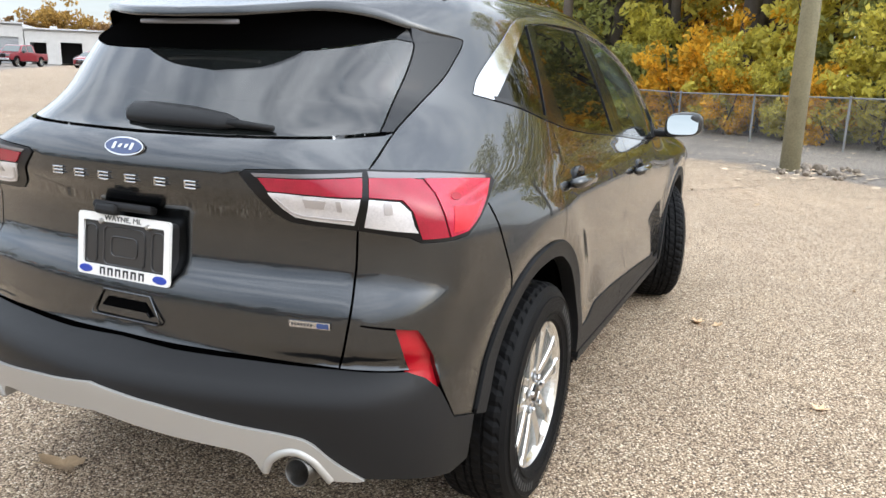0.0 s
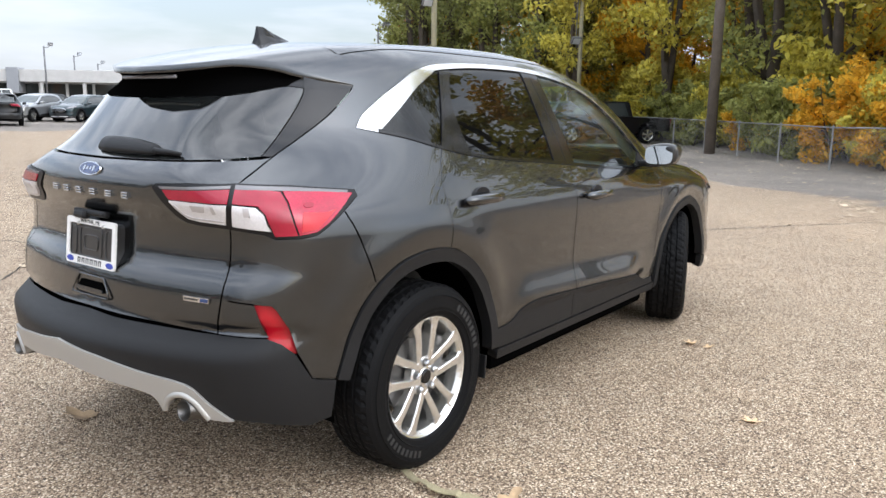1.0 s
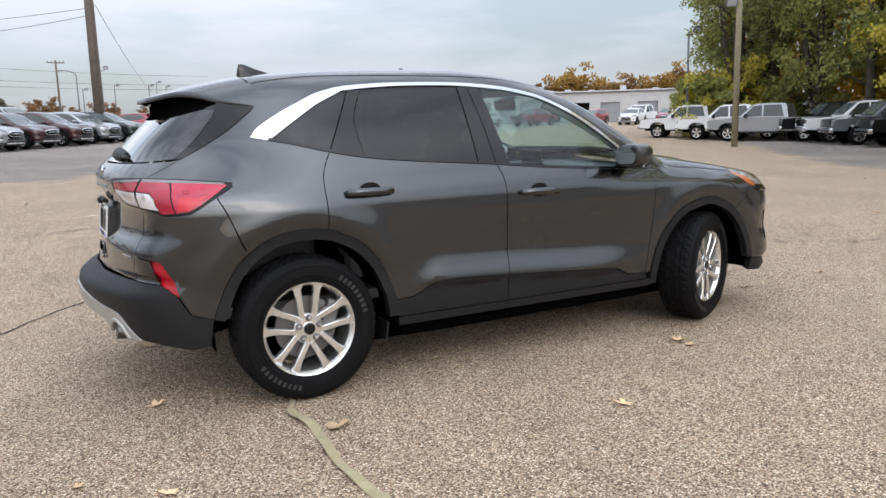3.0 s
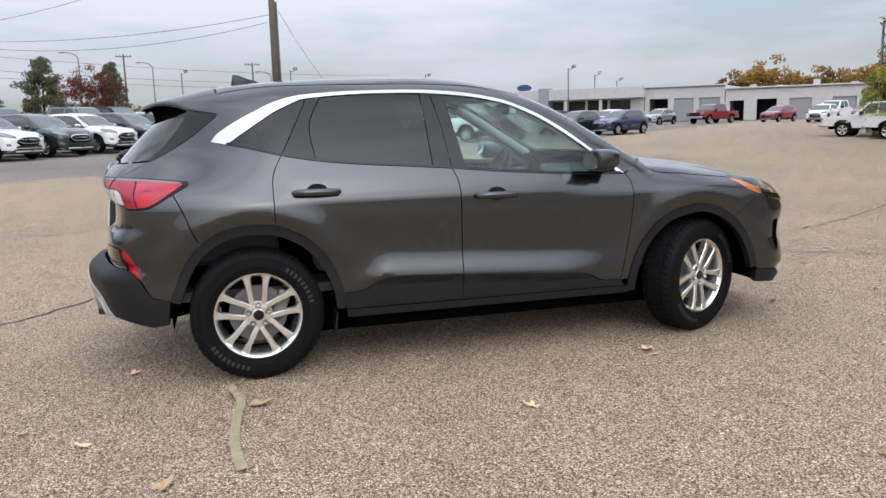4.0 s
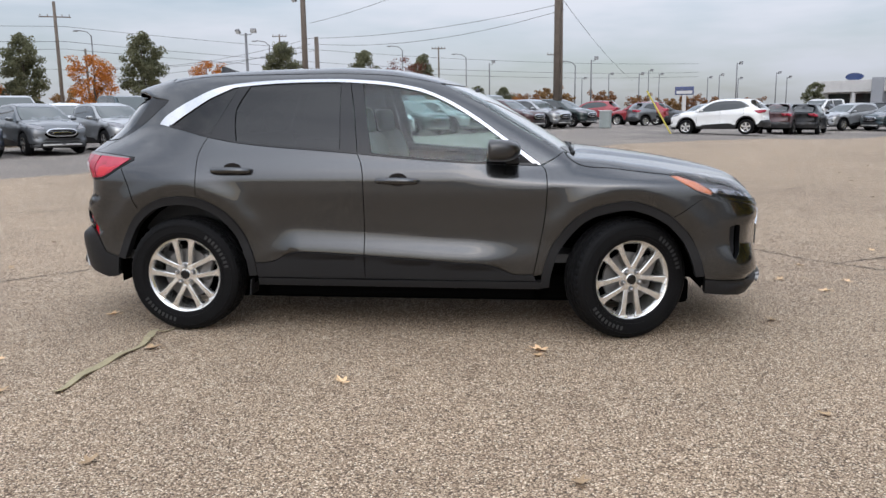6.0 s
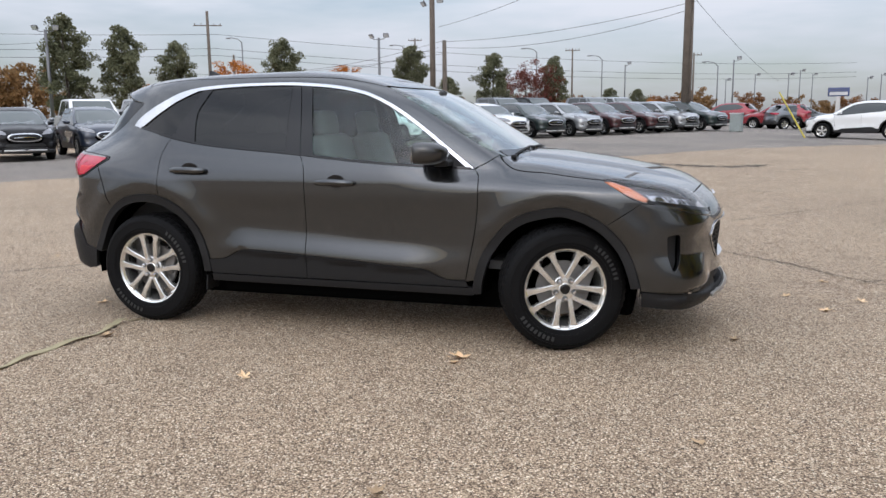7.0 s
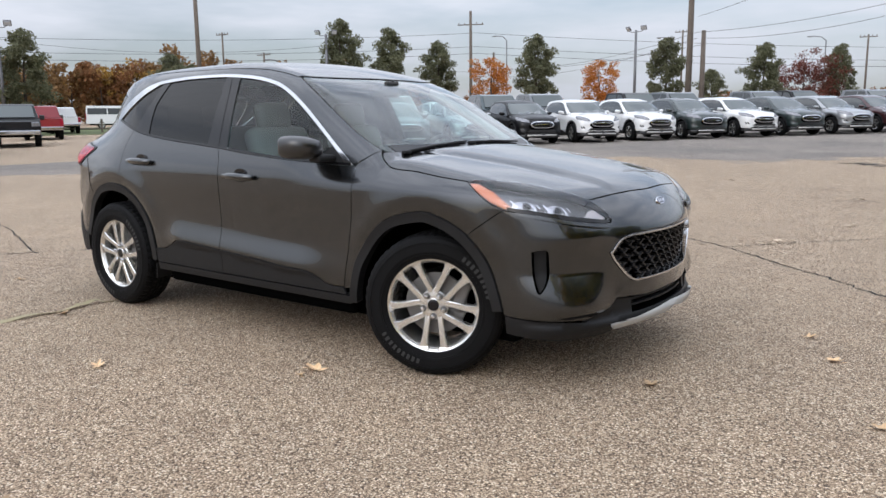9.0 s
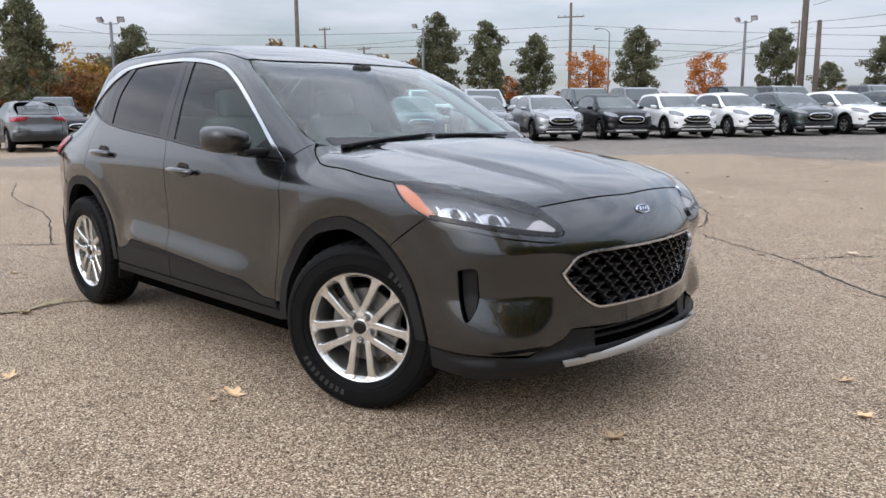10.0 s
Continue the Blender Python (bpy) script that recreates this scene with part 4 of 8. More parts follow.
skin("windscreen_base", across([(1.03, 0.0), (1.01, -0.4), (0.965, -0.68), (1.02, -0.675), (1.068, -0.4), (1.088, 0.0)]), M_gloss_black, windscreen[0], "black printed lower band", chart=top_chart, both=False, off=-0.001, depth=0, res=0.05)
skin("cowl", across([(1.0, 0.0), (0.985, -0.4), (0.94, -0.72), (0.985, -0.75), (1.03, -0.68), (1.065, -0.4), (1.085, 0.0)]), M_clad, car, "black plastic cowl", chart=top_chart, both=False, off=-0.012, res=0.05)
for y0, y1, x1 in ((-0.62, -0.06, 1.035), (-0.02, 0.52, 1.03)):
    bm = bmesh.new()
    a, b = top_chart([(1.045, y0)])[0], top_chart([(x1, y1)])[0]
    a[2] += 0.006
    b[2] += 0.01
    tube(bm, [a, (a + b) / 2 + np.array([0.0, 0, 0.006]), b], [0.01, 0.008, 0.005], 6)
    tube(bm, [a + (b - a) * 0.15 + np.array([-0.02, 0, -0.012]), b + np.array([-0.02, 0, -0.012])], 0.006, 6)
    box(bm, pose(*(a + np.array([0.0, 0, 0.0]))), (0.03, 0.05, 0.02), 0.006)
    part("wiper", bm, M_clad, car, "black windscreen wiper", smooth=True)
bm = bmesh.new()
rows = []
for y, zc, h, w in ((0.075, 1.218, 0.012, 0.02), (0.06, 1.217, 0.03, 0.034), (0.0, 1.216, 0.034, 0.042), (-0.14, 1.212, 0.031, 0.042), (-0.24, 1.206, 0.024, 0.034), (-0.28, 1.203, 0.014, 0.02)):
    c = round_chart(end_at([(-abs(y), zc)], -1))[0]
    ring_ = []
    for k in range(12):
        a = 2 * math.pi * k / 12
        out_, up_ = w * 0.5 * math.cos(a) - 0.012, h * math.sin(a)
        ring_.append(bm.verts.new((c[0] + 0.8 * out_ - 0.6 * up_ * -1, y, zc - 0.6 * out_ * -1 * 0 + 0.8 * up_ - 0.3 * out_)))
    rows.append(ring_)
for a, b in zip(rows[:-1], rows[1:]):
    for k in range(12):
        bm.faces.new((a[k], a[(k + 1) % 12], b[(k + 1) % 12], b[k]))
bm.faces.new(rows[0])
bm.faces.new(rows[-1])
e = round_chart(end_at([(-0.39, 1.196)], -1))[0]
g = round_chart(end_at([(-0.26, 1.204)], -1))[0]
tube(bm, [(g[0] - 0.014, -0.26, 1.207), (e[0] - 0.012, -0.385, 1.2)], [0.011, 0.007], 8)
part("rear_wiper", bm, M_clad, tailgate[0], "black rear wiper folded on the glass", smooth=True)

# lamps
def lamp_part(name, poly, material, label, off, parent, depth=0.01):
    return skin(name, poly, material, parent, label, off=off, depth=depth, gap=0.0008, res=0.02)


lampin = lamp_part("tail_lamp", ring(LAMP_IN, [(-2.027, 1.048)]), M_lamp_black, "black-framed inner tail lamp", 0.004, tailgate * 2)
lampout = lamp_part("tail_lamp", ring(LAMP_OUT, [(-2.029, 1.048)]), M_lamp_black, "black-framed outer tail lamp", 0.004, body_side)
lamp_part("red_band", [(-2.034, 1.098), (-2.245, 1.091), (-2.223, 1.062), (-2.035, 1.058)], M_red, "red band", 0.008, lampin)
lamp_part("clear_band", [(-2.033, 1.109), (-2.26, 1.101), (-2.252, 1.093), (-2.034, 1.1)], M_smoke, "clear edge", 0.007, lampin)
lamp_part("reverse_lamp", [(-2.038, 1.055), (-2.224, 1.059), (-2.193, 1.022), (-2.168, 1.003), (-2.129, 0.997), (-2.046, 0.993)], M_white_lamp, "clear reversing lamp", 0.008, lampin)
lamp_part("clear_band", [(-2.023, 1.111), (-1.876, 1.101), (-1.699, 1.083), (-1.703, 1.076), (-1.875, 1.089), (-2.022, 1.098)], M_smoke, "clear edge", 0.0075, lampout)
lamp_part("red_hook", ring([(-2.022, 1.097), (-1.935, 1.093), (-1.905, 1.088), (-1.888, 1.059), (-1.859, 0.961), (-1.916, 0.96), (-1.928, 0.995), (-1.939, 1.027), (-1.959, 1.051), (-2.023, 1.058)]), M_red, "red light guide", 0.009, lampout)
lamp_part("red_lens", ring([(-1.9, 1.09), (-1.786, 1.083), (-1.686, 1.074), (-1.72, 1.04), (-1.774, 0.992), (-1.809, 0.968), (-1.855, 0.961), (-1.883, 1.059)]), M_red_deep, "bright red lens", 0.0085, lampout)
lamp_part("indicator_lens", [(-2.023, 1.055), (-1.964, 1.048), (-1.943, 1.027), (-1.934, 0.995), (-1.924, 0.977), (-2.027, 0.99)], M_white_lamp, "clear indicator lens", 0.008, lampout)

lamp_part("red_core", ring([(-1.846, 1.028), (-1.784, 1.022), (-1.75, 1.03), (-1.784, 0.999), (-1.809, 0.974), (-1.851, 0.97)]), M_red_core, "bright lower red reflector", 0.0105, lampout)
lamp_part("bulb_spot", [(-1.83 + 0.016 * math.cos(a), 1.047 + 0.008 * math.sin(a)) for a in np.linspace(0, 2 * math.pi, 10, endpoint=False)], M_red, "dark bulb spot", 0.0105, lampout)
lamp_part("bulb_holder", [(-2.149, 1.052), (-2.101, 1.051), (-2.106, 1.031), (-2.144, 1.032)], M_bulb, "grey bulb holder", 0.0102, lampin)
lamp_part("bulb_holder", [(-2.084, 1.052), (-2.074, 1.052), (-2.07, 1.027), (-2.08, 1.027)], M_bulb, "grey bulb holder", 0.0102, lampin)
lamp_part("light_guide", ring([(-2.21, 1.049), (-2.203, 1.049), (-2.174, 1.018), (-2.15, 1.01), (-2.048, 1.006), (-2.048, 1.002), (-2.151, 1.005), (-2.179, 1.014)]), M_bulb, "grey light guide", 0.0102, lampin)
lamp_part("bulb_holder", [(-1.996, 1.048), (-1.98, 1.048), (-1.977, 1.022), (-1.993, 1.022)], M_bulb, "grey bulb holder", 0.0102, lampout)

head = lamp_part("headlamp", ring(HEAD_TOP, HEAD_LOW, HEAD_BACK), mat("smoked_lamp_housing", (0.085, 0.087, 0.09), 0.3, 0.5, vary=0.3, vary_scale=25), "dark-housed headlamp behind a clear lens", -0.045, car, depth=0)
lamp_part("headlamp_lens", ring(HEAD_TOP, HEAD_LOW, HEAD_BACK), M_lens, "clear lens", 0.004, head, depth=0.045)
lamp_part("amber_marker", ring([(1.597, 0.968), (1.638, 0.968), (1.704, 0.937), (1.759, 0.884), (1.784, 0.855), (1.743, 0.861), (1.689, 0.889), (1.636, 0.935)]), M_amber, "amber side marker", -0.008, head)
lamp_part("clear_signal", ring([(2.05, 0.815), (2.09, 0.844), (2.119, 0.848), (2.169, 0.809), (2.149, 0.79)]), M_bulb, "clear signal lamp", -0.012, head)
lamp_part("lower_trim", ring([(1.757, 0.868), (1.864, 0.851), (2.011, 0.821), (2.15, 0.795), (2.187, 0.798), (2.161, 0.777), (2.011, 0.801), (1.894, 0.828), (1.765, 0.85)]), M_gloss_black, "gloss black trim", 0.006, head)
M_bowl = mat("chromed_lamp_bowl", (0.42, 0.43, 0.45), 0.22, 0.9, vary=0.35, vary_scale=40)
for u in (1.822, 1.948):
    # a dark projector eye between two bright slanted fins that meet in a bright step below
    lamp_part("projector_bowl", [(u + 0.05 * math.cos(a), 0.882 - 0.15 * (u - 1.8) + 0.036 * math.sin(a)) for a in np.linspace(0, 2 * math.pi, 18, endpoint=False)], M_bowl, "chromed projector bowl", -0.036, head)
    lamp_part("projector_eye", [(u + 0.012 + 0.018 * math.cos(a), 0.888 - 0.15 * (u - 1.8) + 0.02 * math.sin(a)) for a in np.linspace(0, 2 * math.pi, 14, endpoint=False)], M_gloss_black, "dark projector eye", -0.028, head)
    for du, w, h, dz in ((-0.036, 0.0045, 0.025, 0.004), (0.036, 0.004, 0.02, -0.002), (0.055, 0.002, 0.012, 0.002)):
        z = 0.882 - 0.15 * (u - 1.8) + dz
        lamp_part("projector_blade", ring([(u + du - w - h * 0.55, z + h), (u + du + w - h * 0.55, z + h * 0.96), (u + du + w, z), (u + du + w + h * 0.5, z - h), (u + du - w + h * 0.4, z - h), (u + du - w, z)]), M_blade, "polished projector fin", -0.021, head)
    z = 0.855 - 0.15 * (u - 1.8)
    lamp_part("projector_step", [(u - 0.026, z + 0.004), (u + 0.046, z + 0.004), (u + 0.05, z - 0.004), (u - 0.02, z - 0.004)], M_blade, "polished step", -0.02, head)

ledge = [p for p in HEAD_LOW if p[0] > 1.79]
skin("lamp_ledge", ring(ledge, [(u + 0.004, z - 0.017) for u, z in ledge[::-1]]), M_paint, front_bumper * 2, "painted ledge under the headlamp", off=0.011, depth=0.02, gap=0.001, res=0.02)
for pane in windscreen + rear_glass + front_panes:
    pane.visible_shadow = False
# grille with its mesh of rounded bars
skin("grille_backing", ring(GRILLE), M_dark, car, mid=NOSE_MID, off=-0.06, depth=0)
rim_out = np.array(ring(GRILLE))
g_in = [tuple(p) for p in inset(rim_out, 0.008, NOSE_MID)]
edge_loop = [tuple(p) for p in rim_out if abs(p[0] - NOSE_MID) > 1e-6]
edge_loop = [(NOSE_MID, 0.716)] + edge_loop + [(NOSE_MID, 0.482)]
inner_loop = [(NOSE_MID, 0.7085)] + [p for p in g_in if abs(p[0] - NOSE_MID) > 1e-6] + [(NOSE_MID, 0.4895)]
skin("grille_surround", ring(edge_loop, inner_loop[::-1]), M_chrome, car, "thin chrome grille surround", mid=NOSE_MID, off=0.006, depth=0.05, gap=0, res=0.02)
bm = bmesh.new()
gpoly = np.array(ring(inner_loop))
cell_w, cell_h = 0.08, 0.034
bars = []
for row in range(-1, 9):
    for k in range(-9, 10):
        y, z = (k + (0.5 if row % 2 else 0)) * cell_w, 0.492 + row * cell_h
        for dz in (0.5, -0.5):
            bars.append([(y + 0.5 * cell_w * t, z + dz * cell_h * (t - 0.22 * math.sin(2 * math.pi * t))) for t in np.linspace(0, 1, 4)])
flat = np.array(bars).reshape(-1, 2)
on_u = end_at(np.c_[-np.maximum(np.abs(flat[:, 0]), 0.006), flat[:, 1]], 1)
inside = within(on_u, gpoly).reshape(-1, 4).all(1)
on_x = round_chart(on_u)[:, 0].reshape(-1, 4)
for bar, good, deep in zip(bars, inside, on_x):
    if good:
        q = [(d - 0.02, y, z) for d, (y, z) in zip(deep, bar)]
        for (ax, ay, az), (bx, by, bz) in zip(q[:-1], q[1:]):
            f = [bm.verts.new(v) for v in ((ax, ay, az + 0.0032), (ax, ay, az - 0.0032), (bx, by, bz - 0.0032), (bx, by, bz + 0.0032))]
            g = [bm.verts.new((v.co.x - 0.03, v.co.y, v.co.z)) for v in f]
            bm.faces.new(f)
            for i in range(4):
                bm.faces.new((f[i], g[i], g[(i + 1) % 4], f[(i + 1) % 4]))
part("grille_mesh", bm, mat("satin_grille_bars", (0.035, 0.035, 0.037), 0.35, 0.5), car, "black honeycomb grille bars")
skin("bumper_vent", VENT, M_clad, car, "black corner vent", off=-0.035, depth=0)

# near-black sheet that paints the shade behind the panel gaps
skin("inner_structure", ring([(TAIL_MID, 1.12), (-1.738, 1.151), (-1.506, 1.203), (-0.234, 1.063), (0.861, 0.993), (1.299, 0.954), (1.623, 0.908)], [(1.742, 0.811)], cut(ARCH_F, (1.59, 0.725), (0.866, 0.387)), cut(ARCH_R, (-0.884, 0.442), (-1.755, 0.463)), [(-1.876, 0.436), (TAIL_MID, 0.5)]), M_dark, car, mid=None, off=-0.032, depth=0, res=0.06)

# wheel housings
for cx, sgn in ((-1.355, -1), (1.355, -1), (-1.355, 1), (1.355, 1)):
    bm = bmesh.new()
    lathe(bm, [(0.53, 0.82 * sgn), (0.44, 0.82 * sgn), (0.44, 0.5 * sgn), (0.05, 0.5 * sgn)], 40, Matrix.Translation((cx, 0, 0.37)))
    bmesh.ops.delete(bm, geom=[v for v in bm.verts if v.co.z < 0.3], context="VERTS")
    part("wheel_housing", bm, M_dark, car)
# the front and rear boxes are added to block light through the arches
for name, x, z, size in (("underbody", 0.1, 0.255, (3.3, 1.34, 0.16)), ("floor_pan", 0.0, 0.285, (1.66, 1.66, 0.13)), ("front_gap_block", 1.92, 0.5, (0.26, 1.42, 0.42)), ("rear_gap_block", -1.9, 0.49, (0.3, 1.42, 0.28))):
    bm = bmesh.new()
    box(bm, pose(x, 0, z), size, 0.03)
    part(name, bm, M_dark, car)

# ---- wheels ----
def spoke_outline(side):
    """One arm of a double spoke, drawn upwards from the hub; side: -1 or 1."""
    s = side
    mid = soft_line((0.03 * s, 0.055), (0.036 * s, 0.1), (0.042 * s, 0.15), (0.05 * s, 0.19), (0.06 * s, 0.222), n=3)
    wide = np.interp(np.linspace(0, 1, len(mid)), [0, 0.5, 0.75, 1], [0.0135, 0.0155, 0.0185, 0.043])
    a = [(x - w, z) for (x, z), w in zip(mid, wide)]
    b = [(x + w, z) for (x, z), w in zip(mid, wide)]
    return a + b[::-1]


def build_wheel(parent, m, turn=0.0):
    """Alloy wheel; its outer face looks along local -y."""
    bm = bmesh.new()
    lathe(bm, [(0.198, 0.085), (0.196, 0.02), (0.2, -0.03), (0.207, -0.075), (0.216, -0.088), (0.23, -0.098), (0.2335, -0.094), (0.2335, -0.08), (0.217, -0.07), (0.213, 0.09)], 64)
    lathe(bm, [(0.0, -0.082), (0.03, -0.082), (0.034, -0.079), (0.046, -0.079), (0.066, -0.077), (0.073, -0.07), (0.075, -0.04)], 40)
    wheel = part("wheel", bm, M_alloy, parent, "ten-arm machined silver alloy wheel", smooth=False)
    wheel.matrix_local = m @ Matrix.Scale(1.035, 4)
    for k in range(5):
        r = Matrix.Rotation(2 * math.pi * k / 5 + turn, 4, "Y")
        for s in (-1, 1):
            bm = bmesh.new()
            pts_ = spoke_outline(s)
            top = [bm.verts.new(r @ Vector((x, -0.092 + 0.016 * (1 - min(1, z / 0.2)) ** 2 + (0.0 if z > 0.212 else 0.005), z))) for x, z in inset(pts_, 0.004)]
            shoulder = [bm.verts.new(r @ Vector((x, -0.082 + 0.012 * (1 - min(1, z / 0.2)) ** 2, z))) for x, z in pts_]
            low = [bm.verts.new(r @ Vector((x, -0.048, z))) for x, z in pts_]
            n = len(pts_)
            h = n // 2
            for i in range(h - 1):
                bm.faces.new((top[i], top[i + 1], top[n - 2 - i], top[n - 1 - i]))
            for i in range(n):
                j = (i + 1) % n
                bm.faces.new((top[i], shoulder[i], shoulder[j], top[j]))
                bm.faces.new((shoulder[i], low[i], low[j], shoulder[j]))
            part("spoke", bm, M_alloy, wheel)
    bm = bmesh.new()
    prof = [(0.222, 0.09), (0.232, 0.104), (0.262, 0.113), (0.3, 0.112), (0.322, 0.104), (0.335, 0.092), (0.3405, 0.082)]
    tread = [(0.3445, 0.075), (0.345, 0.05), (0.338, 0.048), (0.338, 0.042), (0.3455, 0.04), (0.346, 0.015), (0.339, 0.013), (0.339, 0.007), (0.346, 0.005)]
    half = prof + tread
    full = half + [(r, -h) for r, h in half[::-1]]
    edge = {len(prof) - 1, len(prof), len(full) - len(prof) - 1, len(full) - len(prof)}
    lathe(bm, full, 150, wobble=lambda j, k: -0.006 if (j in edge and k % 3 == 0) else (-0.004 if len(prof) < j < len(full) - len(prof) - 1 and (k + 2 * j) % 5 == 0 else 0))
    part("tyre", bm, M_tyre, wheel, "black all-season tyre with grooved tread", smooth=False)
    bm = bmesh.new()
    for r in (0.25, 0.305):
        lathe(bm, [(r - 0.002, -0.1125), (r - 0.001, -0.1145), (r + 0.001, -0.1145), (r + 0.002, -0.1125)], 72)
    part("sidewall_rib", bm, M_tyre, wheel)
    for start in (0.6, 3.4):
        bm = bmesh.new()
        for k in range(9):
            a = start + k * 0.095
            plate(bm, [(-0.007, -0.012), (0.007, -0.012), (0.007, 0.012), (-0.007, 0.012)], -0.1142, -0.111, Matrix.Rotation(a, 4, "Y") @ Matrix.Translation((0, 0, 0.28)))
        part("sidewall_marking", bm, mat("worn_sidewall_marking", (0.02, 0.02, 0.02), 0.6), wheel, "raised sidewall marking bars")
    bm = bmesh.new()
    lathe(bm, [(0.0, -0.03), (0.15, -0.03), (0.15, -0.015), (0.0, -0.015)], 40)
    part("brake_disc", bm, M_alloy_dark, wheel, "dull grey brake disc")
    bm = bmesh.new()
    box(bm, pose(0.12, -0.028, 0.04, 0, 20), (0.07, 0.05, 0.16), 0.015)
    part("brake_caliper", bm, M_alloy_dark, wheel)
    bm = bmesh.new()
    lathe(bm, [(0.0, -0.089), (0.022, -0.089), (0.027, -0.086), (0.028, -0.078)], 24)
    part("centre_cap", bm, M_gloss_black, wheel, "dark centre cap")
    for k in range(5):
        a = 2 * math.pi * k / 5 + turn
        bm = bmesh.new()
        lathe(bm, [(0.0, -0.099), (0.007, -0.098), (0.0105, -0.093), (0.0112, -0.074)], 8, Matrix.Rotation(a, 4, "Y") @ Matrix.Translation((0, 0, 0.053)))
        # flat dark disc paints the shade of a hollow round the nut
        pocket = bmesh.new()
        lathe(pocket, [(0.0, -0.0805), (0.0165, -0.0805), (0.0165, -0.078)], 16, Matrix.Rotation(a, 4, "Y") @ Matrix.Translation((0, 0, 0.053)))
        part("lug_shade_disc", pocket, M_alloy_dark, wheel, "flat dark disc painting the shade round a lug nut")
        part("lug_nut", bm, M_chrome, wheel, "chrome lug nut")
    return wheel


STEER = 22.0
build_wheel(car, pose(-1.35, -0.784, 0.357), 0.0)
build_wheel(car, pose(1.355, -0.772, 0.357, 0, 0, STEER), 0.628)
build_wheel(car, pose(-1.35, 0.784, 0.357, 0, 0, 180), 0.4)
build_wheel(car, pose(1.355, 0.772, 0.357, 0, 0, 180 + STEER), 0.1)
for sgn in (-1, 1):
    for x in (-0.93,):
        bm = bmesh.new()
        box(bm, pose(x, 0.8 * sgn, 0.28, 0, 6 if x < 0 else -8), (0.012, 0.13, 0.1), 0.004)
        part("mud_flap", bm, M_clad, car, "short black mud flap")

# ---- mirrors, handles, badges, plate, aerial, exhaust ----
def mirror_housing(sgn):
    """A wedge-shaped shell: blunt towards the rear, rounded forwards, tapering outwards."""
    bm = bmesh.new()
    rows = []
    # distance from the middle, rear, front, lower and upper edge
    sections = [(0.893, 0.6, 0.69, 1.075, 1.128), (0.905, 0.572, 0.715, 1.062, 1.152), (0.93, 0.56, 0.735, 1.055, 1.172), (0.98, 0.556, 0.74, 1.056, 1.182), (1.03, 0.556, 0.722, 1.062, 1.184), (1.06, 0.557, 0.695, 1.072, 1.178), (1.077, 0.562, 0.655, 1.086, 1.166), (1.084, 0.575, 0.61, 1.105, 1.148)]
    for y, x0, x1, z0, z1 in sections:
        cx, cz = x0 + 0.3 * (x1 - x0), 0.45 * z0 + 0.55 * z1
        row = []
        for k in range(28):
            a = 2 * math.pi * k / 28
            c, s_ = math.cos(a), math.sin(a)
            e = 0.32 if c < 0 else 0.85
            px = cx + math.copysign(abs(c) ** e, c) * ((cx - x0) if c < 0 else (x1 - cx))
            pz = cz + math.copysign(abs(s_) ** (0.5 if c < 0 else 0.75), s_) * ((z1 - cz) if s_ > 0 else (cz - z0))
            row.append(bm.verts.new((px, y * sgn, pz)))
        rows.append(row)
    for a, b in zip(rows[:-1], rows[1:]):
        for k in range(28):
            bm.faces.new((a[k], a[(k + 1) % 28], b[(k + 1) % 28], b[k]))
    bm.faces.new(rows[-1])
    bm.faces.new(rows[0])
    return bm


M_cap = mat("dark_mirror_cap", (0.014, 0.014, 0.015), 0.3, 0.2, 0.8)
for sgn, door in ((-1, front_door[0]), (1, front_door[1])):
    housing = part("door_mirror", mirror_housing(sgn), M_cap, door, "dark door mirror", smooth=True)
    bm = bmesh.new()
    box(bm, pose(0.69, 0.885 * sgn, 1.062, 0, 0, 0), (0.085, 0.13, 0.035), 0.012)
    part("mirror_foot", bm, M_clad, housing)
    bm = bmesh.new()
    plate(bm, [(0.076 * math.copysign(abs(math.cos(a)) ** 0.5, math.cos(a)), 0.05 * math.copysign(abs(math.sin(a)) ** 0.6, math.sin(a))) for a in np.linspace(0, 2 * math.pi, 24, endpoint=False)], -0.002, 0.002, pose(0.553, 0.988 * sgn, 1.119, 5, 2, 90 + (4 if sgn < 0 else -4)))
    part("mirror_glass", bm, M_mirror, housing, "silvered mirror glass")
    for owner, x, z in ((rear_door, -1.006, 1.006), (front_door, 0.012, 0.942)):
        p = round_chart([(x, z)])[0]
        y = abs(p[1]) * sgn
        bm = bmesh.new()
        line = [(x - 0.128, y + 0.004 * sgn, z), (x - 0.115, y + 0.024 * sgn, z + 0.001), (x - 0.06, y + 0.033 * sgn, z + 0.002), (x, y + 0.036 * sgn, z + 0.002), (x + 0.06, y + 0.033 * sgn, z), (x + 0.115, y + 0.024 * sgn, z - 0.001), (x + 0.128, y + 0.004 * sgn, z - 0.001)]
        tube(bm, line, [0.008, 0.0145, 0.016, 0.0165, 0.016, 0.0145, 0.008], 12)
        for v in bm.verts:
            v.co.z = z + (v.co.z - z) * 1.25
        part("door_handle", bm, M_paint, owner[0 if sgn < 0 else 1], "grey pull handle", smooth=True)
        # a flat black disc paints the shade of the hollow behind the handle
        bm = bmesh.new()
        plate(bm, [(x + 0.004 + 0.058 * math.cos(a), z + 0.006 + 0.04 * math.sin(a)) for a in np.linspace(0, 2 * math.pi, 20, endpoint=False)], y + 0.003 * sgn, y - 0.01 * sgn)
        part("handle_shade_disc", bm, M_gloss_black, owner[0 if sgn < 0 else 1], "flat black disc painting the shade behind the handle")


